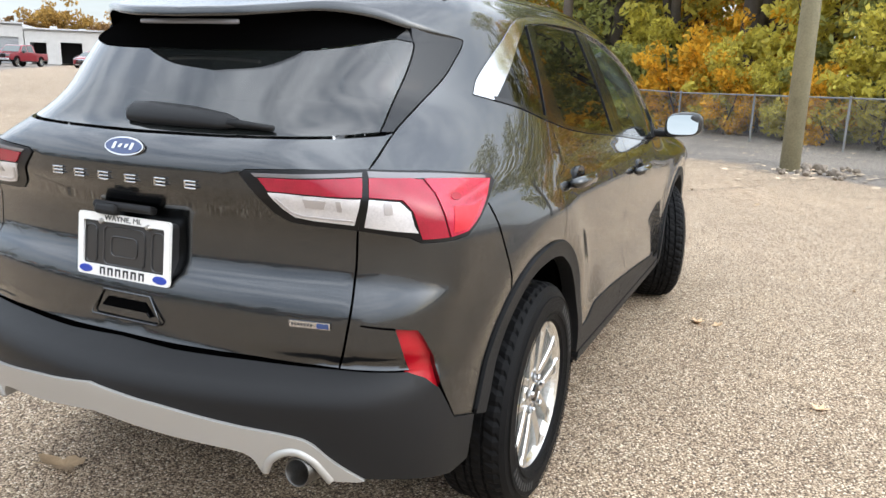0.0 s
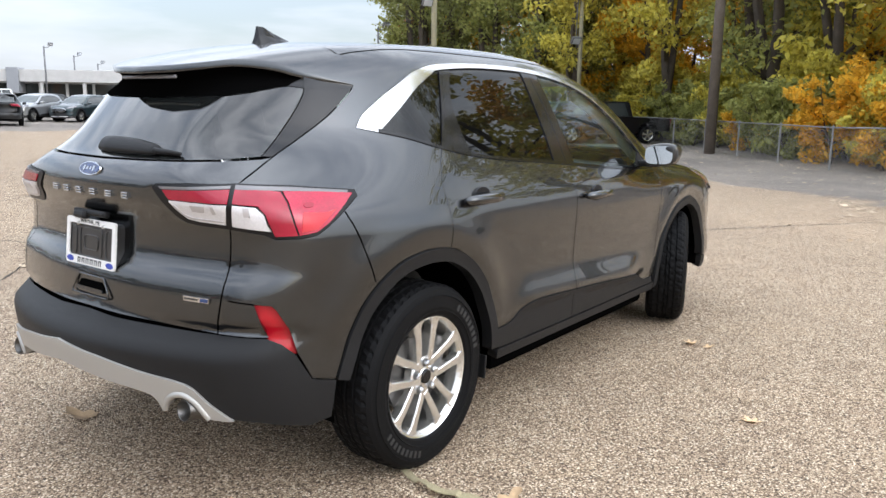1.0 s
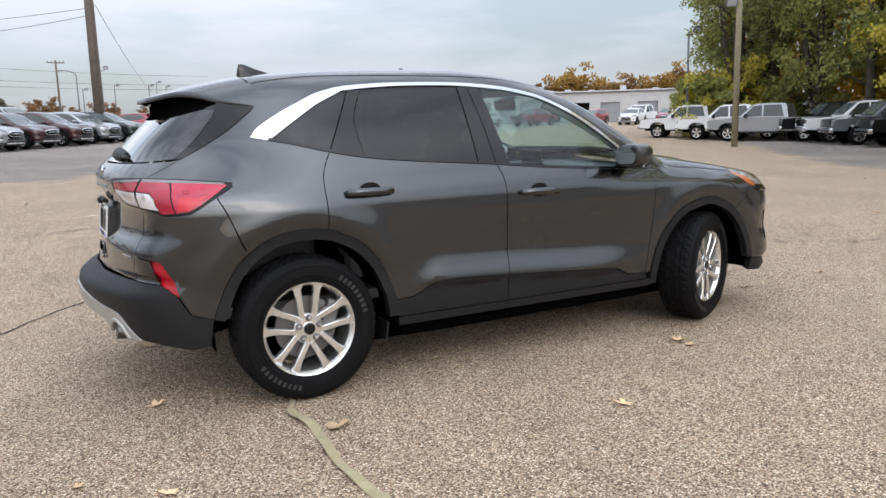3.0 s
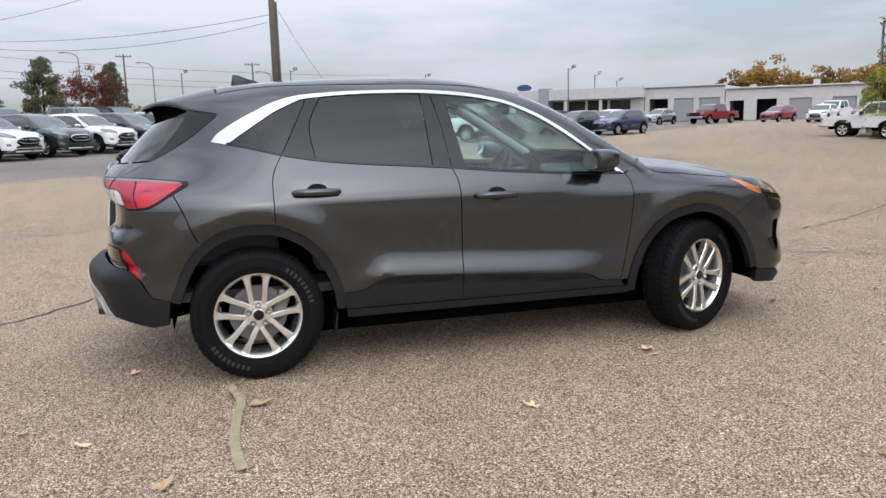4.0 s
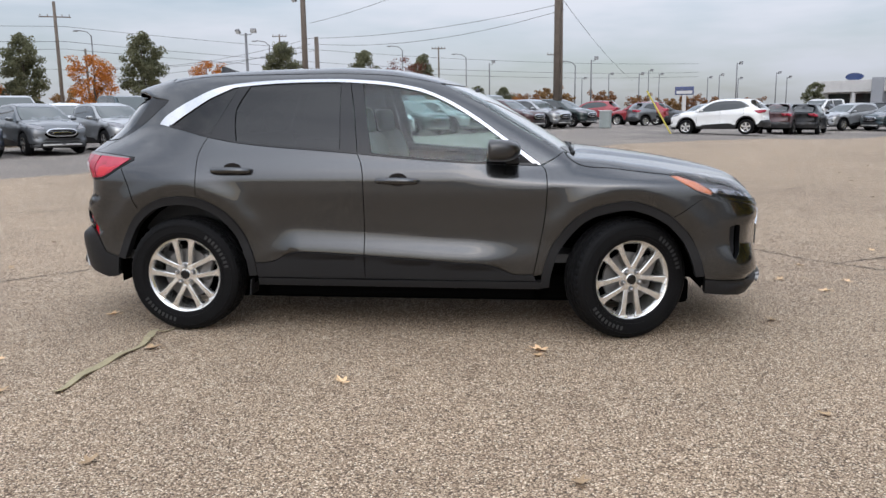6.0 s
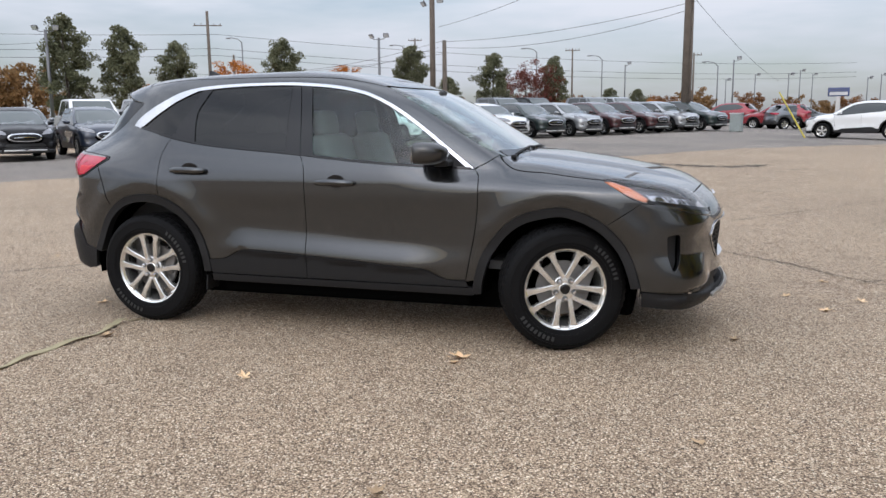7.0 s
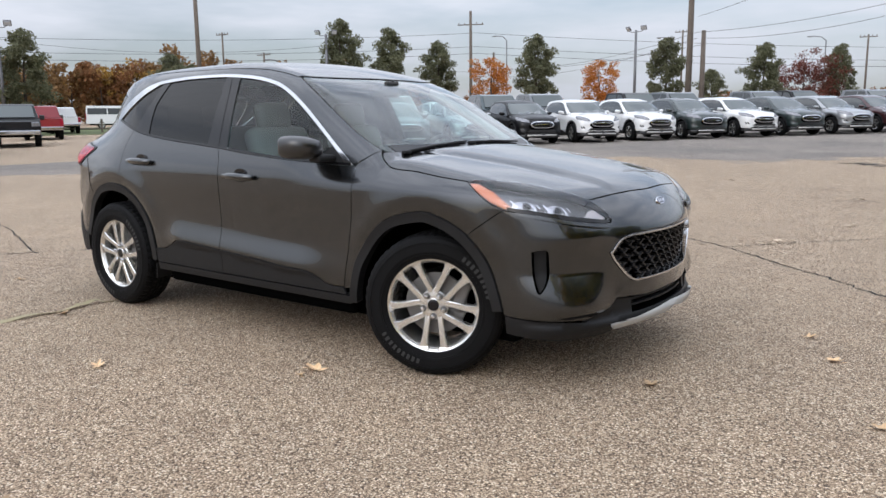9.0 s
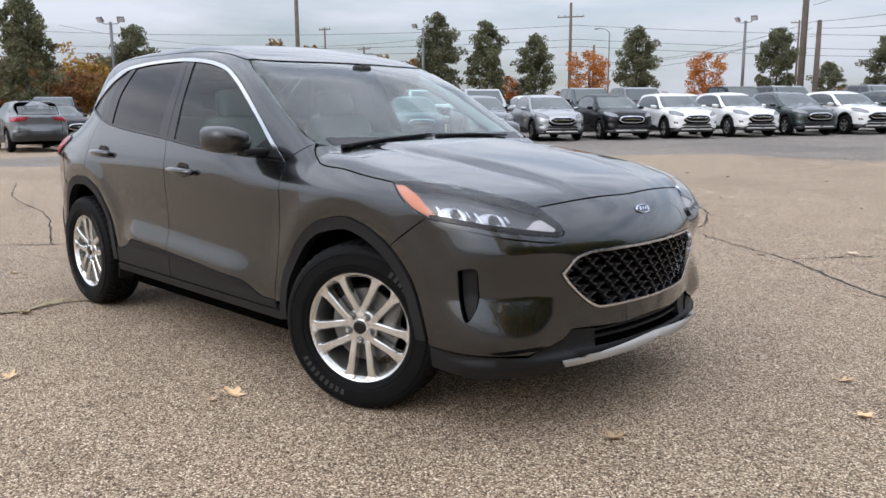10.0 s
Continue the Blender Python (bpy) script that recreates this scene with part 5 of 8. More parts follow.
def oval(bm, m, a, b, d, n=28):
    plate(bm, [(a * math.cos(t), b * math.sin(t)) for t in np.linspace(0, 2 * math.pi, n, endpoint=False)], -d, 0, m, 0.0015)


for (y, z), end, tip in (((0.0, 1.136), -1, 22), ((0.015, 0.84), 1, 28)):
    p = round_chart([(TAIL_MID if end < 0 else NOSE_MID, z)])[0]
    owner = tailgate[0] if end < 0 else front_bumper[0]
    base = Matrix.Translation((p[0] + 0.002 * end, y, z)) @ Matrix.Rotation(math.radians(-90 if end < 0 else 90), 4, "Z") @ Matrix.Rotation(math.radians(-tip), 4, "X")
    bm = bmesh.new()
    oval(bm, base, 0.066 if end < 0 else 0.05, 0.026 if end < 0 else 0.021, 0.006)
    badge = part("badge", bm, M_chrome, owner, "chrome-rimmed oval badge")
    bm = bmesh.new()
    oval(bm, base, 0.061 if end < 0 else 0.046, 0.022 if end < 0 else 0.0175, 0.008)
    field = part("badge_field", bm, M_blue, badge, "dark blue oval field")
    bm = bmesh.new()
    for k, (x, h) in enumerate(((-0.03, 0.018), (-0.01, 0.01), (0.01, 0.01), (0.028, 0.018))):
        plate(bm, [(x - 0.006, -h / 2), (x + 0.004, -h / 2), (x + 0.009, h / 2), (x - 0.001, h / 2)], -0.0095, -0.007, base)
    part("badge_script", bm, M_chrome, badge, "plain chrome bars")
for y in (0.235, 0.15, 0.062, -0.03, -0.125, -0.215):
    p = round_chart([end_at([(-abs(y), 1.06)], -1)[0]])[0]
    bm = bmesh.new()
    for dz in (-0.0085, 0.0, 0.0085):
        box(bm, pose(p[0] - 0.004, y, 1.06 + dz), (0.006, 0.036, 0.0042), 0.001, 1)
    box(bm, pose(p[0] - 0.004, y + 0.016, 1.06), (0.006, 0.005, 0.021), 0.001, 1)
    part("name_bar", bm, M_chrome, tailgate[0], "small chrome lettering bars")
p = round_chart([(-2.135, 0.75)])[0]
wm = Matrix.Translation((p[0] - 0.003, p[1], 0.75)) @ Matrix.Rotation(radians(-90 + 12), 4, "Z")
bm = bmesh.new()
plate(bm, [(-0.052, -0.0085), (0.052, -0.0085), (0.052, 0.0085), (-0.052, 0.0085)], -0.004, 0.002, wm, 0.001)
trim_badge = part("trim_badge", bm, M_chrome, tailgate[0], "small silver trim badge")
bm = bmesh.new()
plate(bm, [(0.018, -0.006), (0.048, -0.006), (0.048, 0.006), (0.018, 0.006)], -0.0052, -0.003, wm)
part("badge_block", bm, M_blue, trim_badge, "dark blue block")
bm = bmesh.new()
for k in range(7):
    plate(bm, [(-0.046 + k * 0.008, -0.003), (-0.041 + k * 0.008, -0.003), (-0.041 + k * 0.008, 0.003), (-0.046 + k * 0.008, 0.003)], -0.0048, -0.003, wm)
part("badge_marks", bm, M_black_ink, trim_badge)

# plate bay
M_plate_black = mat("black_plate_holder", (0.02, 0.02, 0.021), 0.35, 0, 0.3)
pm = pose(-2.138, 0.015, 0.874, 0, 0, -90) @ Matrix.Rotation(radians(-6), 4, "X")


def rounded(w, h, r, n=4):
    out = []
    for cx, cz, a0 in ((w - r, h - r, 0), (r - w, h - r, 90), (r - w, r - h, 180), (w - r, r - h, 270)):
        out += [(cx + r * math.cos(radians(a0 + 90 * k / n)), cz + r * math.sin(radians(a0 + 90 * k / n))) for k in range(n + 1)]
    return out


bm = bmesh.new()
plate(bm, rounded(0.15, 0.076, 0.012), -0.006, 0.03, pm, 0.001)
holder = part("plate_holder", bm, M_plate_black, tailgate[0], "empty black plate holder with raised ribs")
for x, w, h in ((0.0, 0.045, 0.026), (0.0, 0.07, 0.05), (-0.115, 0.02, 0.05), (0.115, 0.02, 0.05)):
    bm = bmesh.new()
    loop = rounded(w, h, 0.014)
    tube(bm, [pm @ Vector((x + a, -0.007, b)) for a, b in loop + loop[:1]], 0.0022, 5, caps=False)
    part("plate_rib", bm, M_plate_black, holder)
bm = bmesh.new()
out, inn = rounded(0.158, 0.083, 0.01), rounded(0.139, 0.058, 0.006)
inn = [(x, z + 0.004) for x, z in inn]
for y in (-0.012, -0.004):
    a = [bm.verts.new(pm @ Vector((x, y, z))) for x, z in out]
    b = [bm.verts.new(pm @ Vector((x, y, z))) for x, z in inn]
    if y == -0.012:
        a0, b0 = a, b
        for k in range(len(a)):
            bm.faces.new((a[k], a[k - 1], b[k - 1], b[k]))
for k in range(len(a)):
    bm.faces.new((a0[k], a0[k - 1], a[k - 1], a[k]))
    bm.faces.new((b0[k], b0[k - 1], b[k - 1], b[k]))
plate_frame = part("plate_frame", bm, M_white_plastic, tailgate[0], "white plastic plate frame with black lettering")
for x in (-0.075, 0.085):
    bm = bmesh.new()
    lathe(bm, [(0, -0.018), (0.006, -0.017), (0.0085, -0.012), (0.0085, -0.006)], 10, pm @ Matrix.Translation((x, 0, 0.062)))
    part("plate_screw", bm, M_steel, plate_frame, "steel plate screw")
for x in (-0.128, 0.128):
    bm = bmesh.new()
    oval(bm, pm @ Matrix.Translation((x, -0.012, -0.068)), 0.024, 0.0105, 0.001)
    part("frame_oval", bm, mat("blue_print", (0.02, 0.05, 0.35), 0.4), plate_frame, "blue printed oval")
bm = bmesh.new()
for k in range(6):
    x = -0.068 + k * 0.027
    for a, b, c, d in ((-0.009, -0.01, -0.004, 0.01), (0.004, -0.01, 0.009, 0.01), (-0.009, 0.005, 0.009, 0.01)):
        plate(bm, [(x + a, -0.068 + b), (x + c, -0.068 + b), (x + c, -0.068 + d), (x + a, -0.068 + d)], -0.0132, -0.0115, pm)
part("frame_marking", bm, M_black_ink, plate_frame, "black printed bars")
tc = bpy.data.curves.new("frame_lettering", "FONT")
tc.body, tc.size, tc.align_x, tc.align_y, tc.extrude = "WAYNE, MI.", 0.019, "CENTER", "CENTER", 0.0006
tc.materials.append(M_black_ink)
txt = new("frame_lettering", tc)
txt.parent = plate_frame
txt.matrix_local = pm @ Matrix.Translation((0.0, -0.0128, 0.0725)) @ Matrix.Rotation(radians(90), 4, "X") @ Matrix.Diagonal((1.25, 1, 1, 1))
# pull handle, camera
p0 = round_chart([(TAIL_MID, 0.728)])[0]
hm = Matrix.Translation((p0[0] - 0.001, -0.004, 0.728)) @ Matrix.Rotation(radians(-90), 4, "Z") @ Matrix.Rotation(radians(-10), 4, "X")
loop = [(-0.08, 0.033), (0.08, 0.033), (0.118, -0.028), (0.112, -0.036), (-0.112, -0.036), (-0.118, -0.028)]
bm = bmesh.new()
tube(bm, [hm @ Vector((x, -0.002, z)) for x, z in loop + loop[:1]], 0.0035, 6, caps=False)
pull = part("pull_surround", bm, M_paint, tailgate[0], "grey tailgate pull surround", smooth=True)
# near-black plate in place of a hollow, its shade put into the colour
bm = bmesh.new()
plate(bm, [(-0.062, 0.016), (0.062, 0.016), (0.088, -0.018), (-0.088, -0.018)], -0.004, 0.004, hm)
part("pull_shade_plate", bm, M_dark, pull, "dark plate painting the shade of the pull's hollow")
bm = bmesh.new()
plate(bm, [(-0.078, -0.006), (0.078, -0.006), (0.088, -0.02), (-0.088, -0.02)], -0.009, -0.002, hm, 0.002)
part("pull_lip", bm, M_paint, pull)
bm = bmesh.new()
box(bm, pose(-2.135, 0.015, 0.98, 0, 18), (0.03, 0.2, 0.022), 0.008)
box(bm, pose(-2.148, 0.06, 0.973, 0, 18), (0.03, 0.075, 0.03), 0.01)
part("reversing_camera", bm, M_clad, tailgate[0], "black reversing camera and lamp strip")
# pale trim on the inner side of the windscreen pillars
for sgn in (-1, 1):
    bm = bmesh.new()
    line = round_chart(SCREEN_SIDE[4:-2])
    line = line - 0.05 * normals(line) + np.array([-0.03, 0, -0.015])
    tube(bm, [Vector((x, -y * sgn, z)) for x, y, z in line], 0.034, 8)
    part("pillar_trim", bm, mat("pale_grey_cabin_trim", (0.42, 0.42, 0.41), 0.8, vary=0.08), car, "pale grey inner pillar trim", smooth=True)
# shark fin
bm = bmesh.new()
rows = []
for x, h, w in ((-1.2, 0.0, 0.01), (-1.24, 0.018, 0.028), (-1.3, 0.04, 0.032), (-1.355, 0.068, 0.03), (-1.385, 0.072, 0.024), (-1.4, 0.0, 0.02)):
    z0 = top_chart([(x, 0)])[0][2] - 0.004
    rows.append([bm.verts.new((x, s * w * k, z0 + h * t)) for s, k, t in ((-1, 1, 0), (-1, 0.55, 0.5), (-1, 0.16, 1), (1, 0.16, 1), (1, 0.55, 0.5), (1, 1, 0))])
for a, b in zip(rows[:-1], rows[1:]):
    for k in range(5):
        bm.faces.new((a[k], a[k + 1], b[k + 1], b[k]))
bm.faces.new(rows[-1])
part("roof_aerial", bm, M_gloss_black, car, "dark shark-fin aerial")
M_exhaust = mat("sooty_exhaust_steel", (0.13, 0.125, 0.12), 0.32, 1.0, vary=0.3, vary_scale=30)
for sgn in (-1, 1):
    bm = bmesh.new()
    lathe(bm, [(0.036, 0.2), (0.036, -0.005), (0.034, -0.008), (0.031, -0.005), (0.03, 0.16), (0.0, 0.16)], 28, Matrix.Translation((-2.178, 0.545 * sgn, 0.4)) @ Matrix.Rotation(radians(-90), 4, "Z") @ Matrix.Rotation(radians(-8), 4, "X"))
    part("exhaust_tip", bm, M_exhaust, car, "steel exhaust tip, sooty inside", smooth=True)

# ---- cabin ----
def seat(name, y, x, wide, parent):
    bm = bmesh.new()
    box(bm, pose(x, y, 0.62, 0, -8), (0.52, wide, 0.16), 0.06, 3)
    s = part(name, bm, M_seat, parent, "grey cloth seat", smooth=True)
    bm = bmesh.new()
    box(bm, pose(x - 0.3, y, 0.92, 0, -18), (0.14, wide * 0.96, 0.62), 0.06, 3)
    part("backrest", bm, M_seat, s, smooth=True)
    for dy in (0,) if wide < 0.8 else (-0.4, 0.4):
        bm = bmesh.new()
        box(bm, pose(x - 0.41, y + dy, 1.29, 0, -14), (0.1, 0.26, 0.17), 0.045, 3)
        part("headrest", bm, M_seat, s, smooth=True)


seat("front_seat", -0.36, 0.12, 0.5, car)
seat("front_seat", 0.36, 0.12, 0.5, car)
seat("rear_seat", 0.0, -0.75, 1.25, car)
bm = bmesh.new()
rows = []
for x, z in ((0.62, 0.7), (0.6, 0.92), (0.66, 1.0), (0.8, 1.03), (1.0, 1.04), (1.05, 0.95)):
    rows.append([bm.verts.new((x + 0.05 * (1 - (y / 0.72) ** 2), y, z - 0.03 * (y / 0.72) ** 2)) for y in np.linspace(-0.72, 0.72, 17)])
for a, b in zip(rows[:-1], rows[1:]):
    for k in range(16):
        bm.faces.new((a[k], a[k + 1], b[k + 1], b[k]))
part("dashboard", bm, M_cabin, car, "dark grey dashboard", smooth=True)
bm = bmesh.new()
box(bm, pose(0.6, 0, 1.06, 0, -12), (0.02, 0.24, 0.14), 0.008)
part("touchscreen", bm, M_gloss_black, car, "black dashboard screen")
bm = bmesh.new()
sm = Matrix.Translation((0.47, 0.36, 0.98)) @ Matrix.Rotation(radians(-65), 4, "Y")
tube(bm, [sm @ Vector((0.185 * math.cos(a), 0.185 * math.sin(a), 0)) for a in np.linspace(0, 2 * math.pi, 33)], 0.016, 8, caps=False)
for a in (0.0, math.pi, 1.5 * math.pi):
    tube(bm, [sm @ Vector((0, 0, -0.02)), sm @ Vector((0.18 * math.cos(a), 0.18 * math.sin(a), 0))], 0.014, 6)
box(bm, sm, (0.12, 0.12, 0.05), 0.02)
tube(bm, [sm @ Vector((0, 0, -0.02)), sm @ Vector((0, 0, -0.2))], 0.035, 8)
part("steering_wheel", bm, M_cabin, car, "dark steering wheel", smooth=True)
bm = bmesh.new()
box(bm, pose(-0.3, 0, 0.46), (3.0, 1.5, 0.05))
box(bm, pose(0.35, 0, 0.6), (0.9, 0.22, 0.3), 0.04)
box(bm, pose(-1.55, 0, 0.75), (0.7, 1.2, 0.3), 0.03)
part("cabin_floor", bm, M_cabin, car, "dark carpeted cabin floor and console")
bm = bmesh.new()
box(bm, pose(0.38, 0, 1.43, 0, -10), (0.03, 0.24, 0.07), 0.02)
tube(bm, [(0.4, 0, 1.46), (0.43, 0, 1.5)], 0.012, 6)
part("rear_view_mirror", bm, M_gloss_black, car, "dark rear-view mirror", smooth=True)
bm = bmesh.new()
box(bm, pose(0.4, 0, 1.47, 0, -28), (0.08, 0.12, 0.025), 0.01)
part("sensor_cover", bm, M_cabin, car, "dark sensor cover behind the windscreen")

# ---- parked cars of the lot ----
M_lot_glass = mat("dark_car_glass", (0.03, 0.035, 0.036), 0.05, 0, 0.6)
# windscreen base is paler than the side glass: sky sheen put into its colour
M_lot_screen = mat("car_glass_painted_sky_pale", (0.09, 0.105, 0.105), 0.06, 0, 0.0, spec=0.6)
M_lot_lamp = mat("clear_car_lamp", (0.22, 0.22, 0.23), 0.2, 0.5, 0.5, vary=0.5, vary_scale=14)
M_lot_trim = mat("black_car_trim", (0.015, 0.015, 0.016), 0.4)


def car_paint(name, color, metal=0.4, coat=1.0):
    return mat(name, color, 0.35, metal, coat, spec=0.5 if coat > 0.5 else 0.1)


PAINTS = {
    "white": car_paint("white_car_paint", (0.75, 0.75, 0.74), 0.0),
    "silver": car_paint("silver_car_paint", (0.36, 0.37, 0.38), 0.7),
    "grey": car_paint("grey_car_paint", (0.13, 0.14, 0.15), 0.6),
    "black": car_paint("black_car_paint", (0.005, 0.005, 0.006), 0.0, 0.4),
    "dark green-grey": car_paint("dark_green_grey_car_paint", (0.022, 0.035, 0.034), 0.5),
    "navy": car_paint("navy_car_paint", (0.015, 0.022, 0.04), 0.4),
    "blue": car_paint("blue_car_paint", (0.006, 0.02, 0.07), 0.4),
    "maroon": car_paint("maroon_car_paint", (0.05, 0.014, 0.016), 0.4),
    "red": car_paint("red_car_paint", (0.24, 0.012, 0.02), 0.3),
    "teal": car_paint("teal_car_paint", (0.028, 0.048, 0.054), 0.6),
}


def lot_wheel(parent, x, y, sgn, r=0.345, w=0.11):
    bm = bmesh.new()
    m = Matrix.Translation((x, y, r))
    if sgn > 0:
        m = m @ Matrix.Rotation(math.pi, 4, "Z")
    lathe(bm, [(r * 0.64, -w), (r * 0.8, -w * 1.04), (r * 0.93, -w * 0.95), (r, -w * 0.7), (r, w * 0.7), (r * 0.93, w), (r * 0.6, w)], 24, m)
    tyre = part("tyre", bm, M_tyre, parent, "black tyre", smooth=True)
    # black disc behind the rim paints the shade between its spokes
    bm = bmesh.new()
    lathe(bm, [(0, -w * 0.5), (r * 0.62, -w * 0.45), (r * 0.63, -w)], 20, m)
    part("rim_shadow", bm, M_lot_trim, tyre)
    bm = bmesh.new()
    for k in range(5):
        q = m @ Matrix.Rotation(2 * math.pi * k / 5, 4, "Y")
        plate(bm, [(-0.022, 0.02), (0.022, 0.02), (0.05, r * 0.62), (-0.05, r * 0.62)], -w * 0.92, -w * 0.6, q)
    lathe(bm, [(r * 0.58, -w * 0.9), (r * 0.65, -w * 1.0), (r * 0.65, -w * 0.8)], 24, m)
    part("rim", bm, M_alloy, tyre, "silver alloy rim")


def lot_suv(color):
    """A family SUV with doors, glass, lamps, grille and wheels."""
    root = new("parked_suv")
    paint = PAINTS[color]
    k = dict(res=0.16, depth=0.03, gap=0.006)
    bs = skin("body_side", ring(cut(CHROME_IN, (0.81, 1.03), (-1.497, 1.267)), cut(BELT, (-1.497, 1.267), (-1.174, 1.202)), DOOR_R, cut(ARCH_R, (-1.236, 0.88), (-1.77, 0.47)), BUMP_TOP[::-1], GAP_LOW[::-1], LAMP_OUT, HATCH[::-1], roof_line[::-1], SCREEN_SIDE[::-1]), paint, root, **k)
    rd = skin("rear_door", ring(cut(BELT, (-1.174, 1.202), (-0.236, 1.097)), DOOR_M, cut(CLAD, (-0.2, 0.492), (-0.861, 0.439)), cut(ARCH_R, (-0.86, 0.44), (-1.236, 0.88)), DOOR_R[::-1]), paint, root, **k)
    fd = skin("front_door", ring(cut(BELT, (-0.236, 1.097), (0.86, 1.02)), DOOR_F, cut(CLAD, (0.814, 0.38), (-0.2, 0.492)), DOOR_M[::-1]), paint, root, **k)
    skin("front_fender", ring([(0.86, 1.02), (0.93, 1.06)], HOOD_SIDE, HEAD_BACK[::-1], [(1.667, 0.789)], cut(ARCH_F, (1.59, 0.725), (0.866, 0.387)), [(0.815, 0.37)], DOOR_F[::-1]), paint, root, **k)
    fb = skin("front_bumper", nose_edge, paint, root, mid=NOSE_MID, **k)
    tg = skin("tailgate", ring([(TAIL_MID, 1.172), (-2.351, 1.173), (-2.097, 1.18), (-1.985, 1.186)], cut(HATCH, (-1.954, 1.19), (-2.041, 1.115)), LAMP_IN, GAP_LOW, [(-2.268, 0.659), (TAIL_MID, 0.657)]), paint, root, mid=TAIL_MID, **k)
    t = dict(chart=top_chart, both=False, res=0.2, depth=0.03, gap=0.004)
    skin("hood", across(hood), paint, root, **t)
    skin("roof", across(ring(roof_half[:-1], [(-1.85, -0.45), (-1.9, 0.0)])), paint, root, **t)
    skin("windscreen", across(ws), M_lot_screen, root, "glass with the pale sky put into its base colour", **t)
    skin("rear_window", ring([(TAIL_MID, 1.177), (-2.351, 1.178), (-2.097, 1.185)], GLASS_SIDE, [(TAIL_MID, 1.49)]), M_lot_glass, tg, mid=TAIL_MID, **k)
    g = dict(res=0.16, depth=0.02, gap=0.004, off=-0.004)
    skin("side_window", ring(cut(CHROME_IN, (-1.497, 1.267), (-0.304, 1.52)), BP, cut(BELT, (-0.236, 1.097), (-1.497, 1.267))), M_lot_glass, rd, **g)
    skin("side_window", ring(cut(CHROME_IN, (-0.304, 1.52), (0.81, 1.03)), cut(BELT, (0.81, 1.02), (-0.236, 1.097)), BP[::-1]), M_lot_glass, fd, **g)
    c = dict(res=0.16, depth=0.04, gap=0.002, off=0.006)
    skin("sill_cladding", ring(CLAD, [(0.86, 0.28), (-0.87, 0.28)]), M_lot_trim, root, **c)
    skin("rear_bumper", ring([(TAIL_MID, 0.653), (-2.268, 0.655)], BUMP_TOP, [(-1.785, 0.36), (-1.96, 0.34), (TAIL_MID, 0.36)]), M_lot_trim, root, mid=TAIL_MID, **c)
    skin("front_lower_bumper", ring([(NOSE_MID, 0.41), (2.19, 0.42), (2.041, 0.337), (1.767, 0.33), (1.775, 0.24), (NOSE_MID, 0.215)]), M_lot_trim, root, mid=NOSE_MID, **c)
    skin("lip", ring([(NOSE_MID, 0.335), (2.12, 0.33), (2.12, 0.29), (NOSE_MID, 0.295)]), M_silver, root, mid=NOSE_MID, res=0.16, off=0.015, gap=0)
    mesh_edge = soft_line((NOSE_MID, 0.79), (2.42, 0.786), (2.31, 0.765), (2.25, 0.71), (2.29, 0.645), (2.4, 0.606), (NOSE_MID, 0.6), n=3)
    rim_edge = soft_line((NOSE_MID, 0.818), (2.41, 0.813), (2.28, 0.786), (2.215, 0.708), (2.26, 0.622), (2.39, 0.576), (NOSE_MID, 0.57), n=3)
    skin("grille", ring(mesh_edge), M_gloss_black, fb, "dark oval grille", mid=NOSE_MID, res=0.12, off=0.004, gap=0)
    skin("grille_rim", ring(rim_edge, mesh_edge[::-1]), M_chrome, fb, "chrome grille rim", mid=NOSE_MID, res=0.12, off=0.012, gap=0)
    skin("grille_bar", ring([(NOSE_MID, 0.715), (2.47, 0.71), (2.36, 0.69), (2.36, 0.675), (2.47, 0.69), (NOSE_MID, 0.69)]), M_chrome, fb, mid=NOSE_MID, res=0.12, off=0.016, gap=0)
    skin("lower_intake", ring([(NOSE_MID, 0.52), (2.2, 0.52), (2.13, 0.44), (NOSE_MID, 0.43)]), M_lot_trim, fb, "black lower intake", mid=NOSE_MID, res=0.14, off=0.005, gap=0)
    skin("fog_recess", ring([(1.9, 0.6), (2.06, 0.575), (2.02, 0.5), (1.92, 0.51)]), M_lot_trim, fb, "black fog lamp recess", res=0.12, off=0.005, gap=0)
    skin("headlamp", ring(HEAD_TOP, HEAD_LOW, HEAD_BACK), M_lot_lamp, root, "clear headlamp", res=0.12, gap=0.004)
    skin("tail_lamp", ring(LAMP_OUT), M_red, root, "red tail lamp", res=0.12, gap=0.004)
    skin("tail_lamp", ring(LAMP_IN), M_red, root, "red tail lamp", res=0.12, gap=0.004)
    for line, cx in ((ARCH_R, -1.355), (ARCH_F, 1.355)):
        skin("arch_moulding", ring(line, arch_band(line, cx, 0.345, 0.05)[::-1]), M_lot_trim, root, off=0.009, depth=0.05, gap=0.0, res=0.1)
    for sgn in (-1, 1):
        part("door_mirror", mirror_housing(sgn), paint, root, smooth=True)
        for x in (-1.355, 1.355):
            lot_wheel(root, x, 0.79 * sgn, sgn)
    bm = bmesh.new()
    box(bm, pose(0, 0, 0.55), (3.7, 1.4, 0.6), 0.05)
    box(bm, pose(-0.6, 0, 1.05), (2.2, 1.2, 0.4), 0.05)
    part("inner_body", bm, M_dark, root)
    return root


def recolour(root, color):
    """Gives a copied car its own paint."""
    base = set(PAINTS.values())
    for o in root.children_recursive:
        for s in o.material_slots:
            if s.material in base:
                s.link = "OBJECT"
                s.material = PAINTS[color]


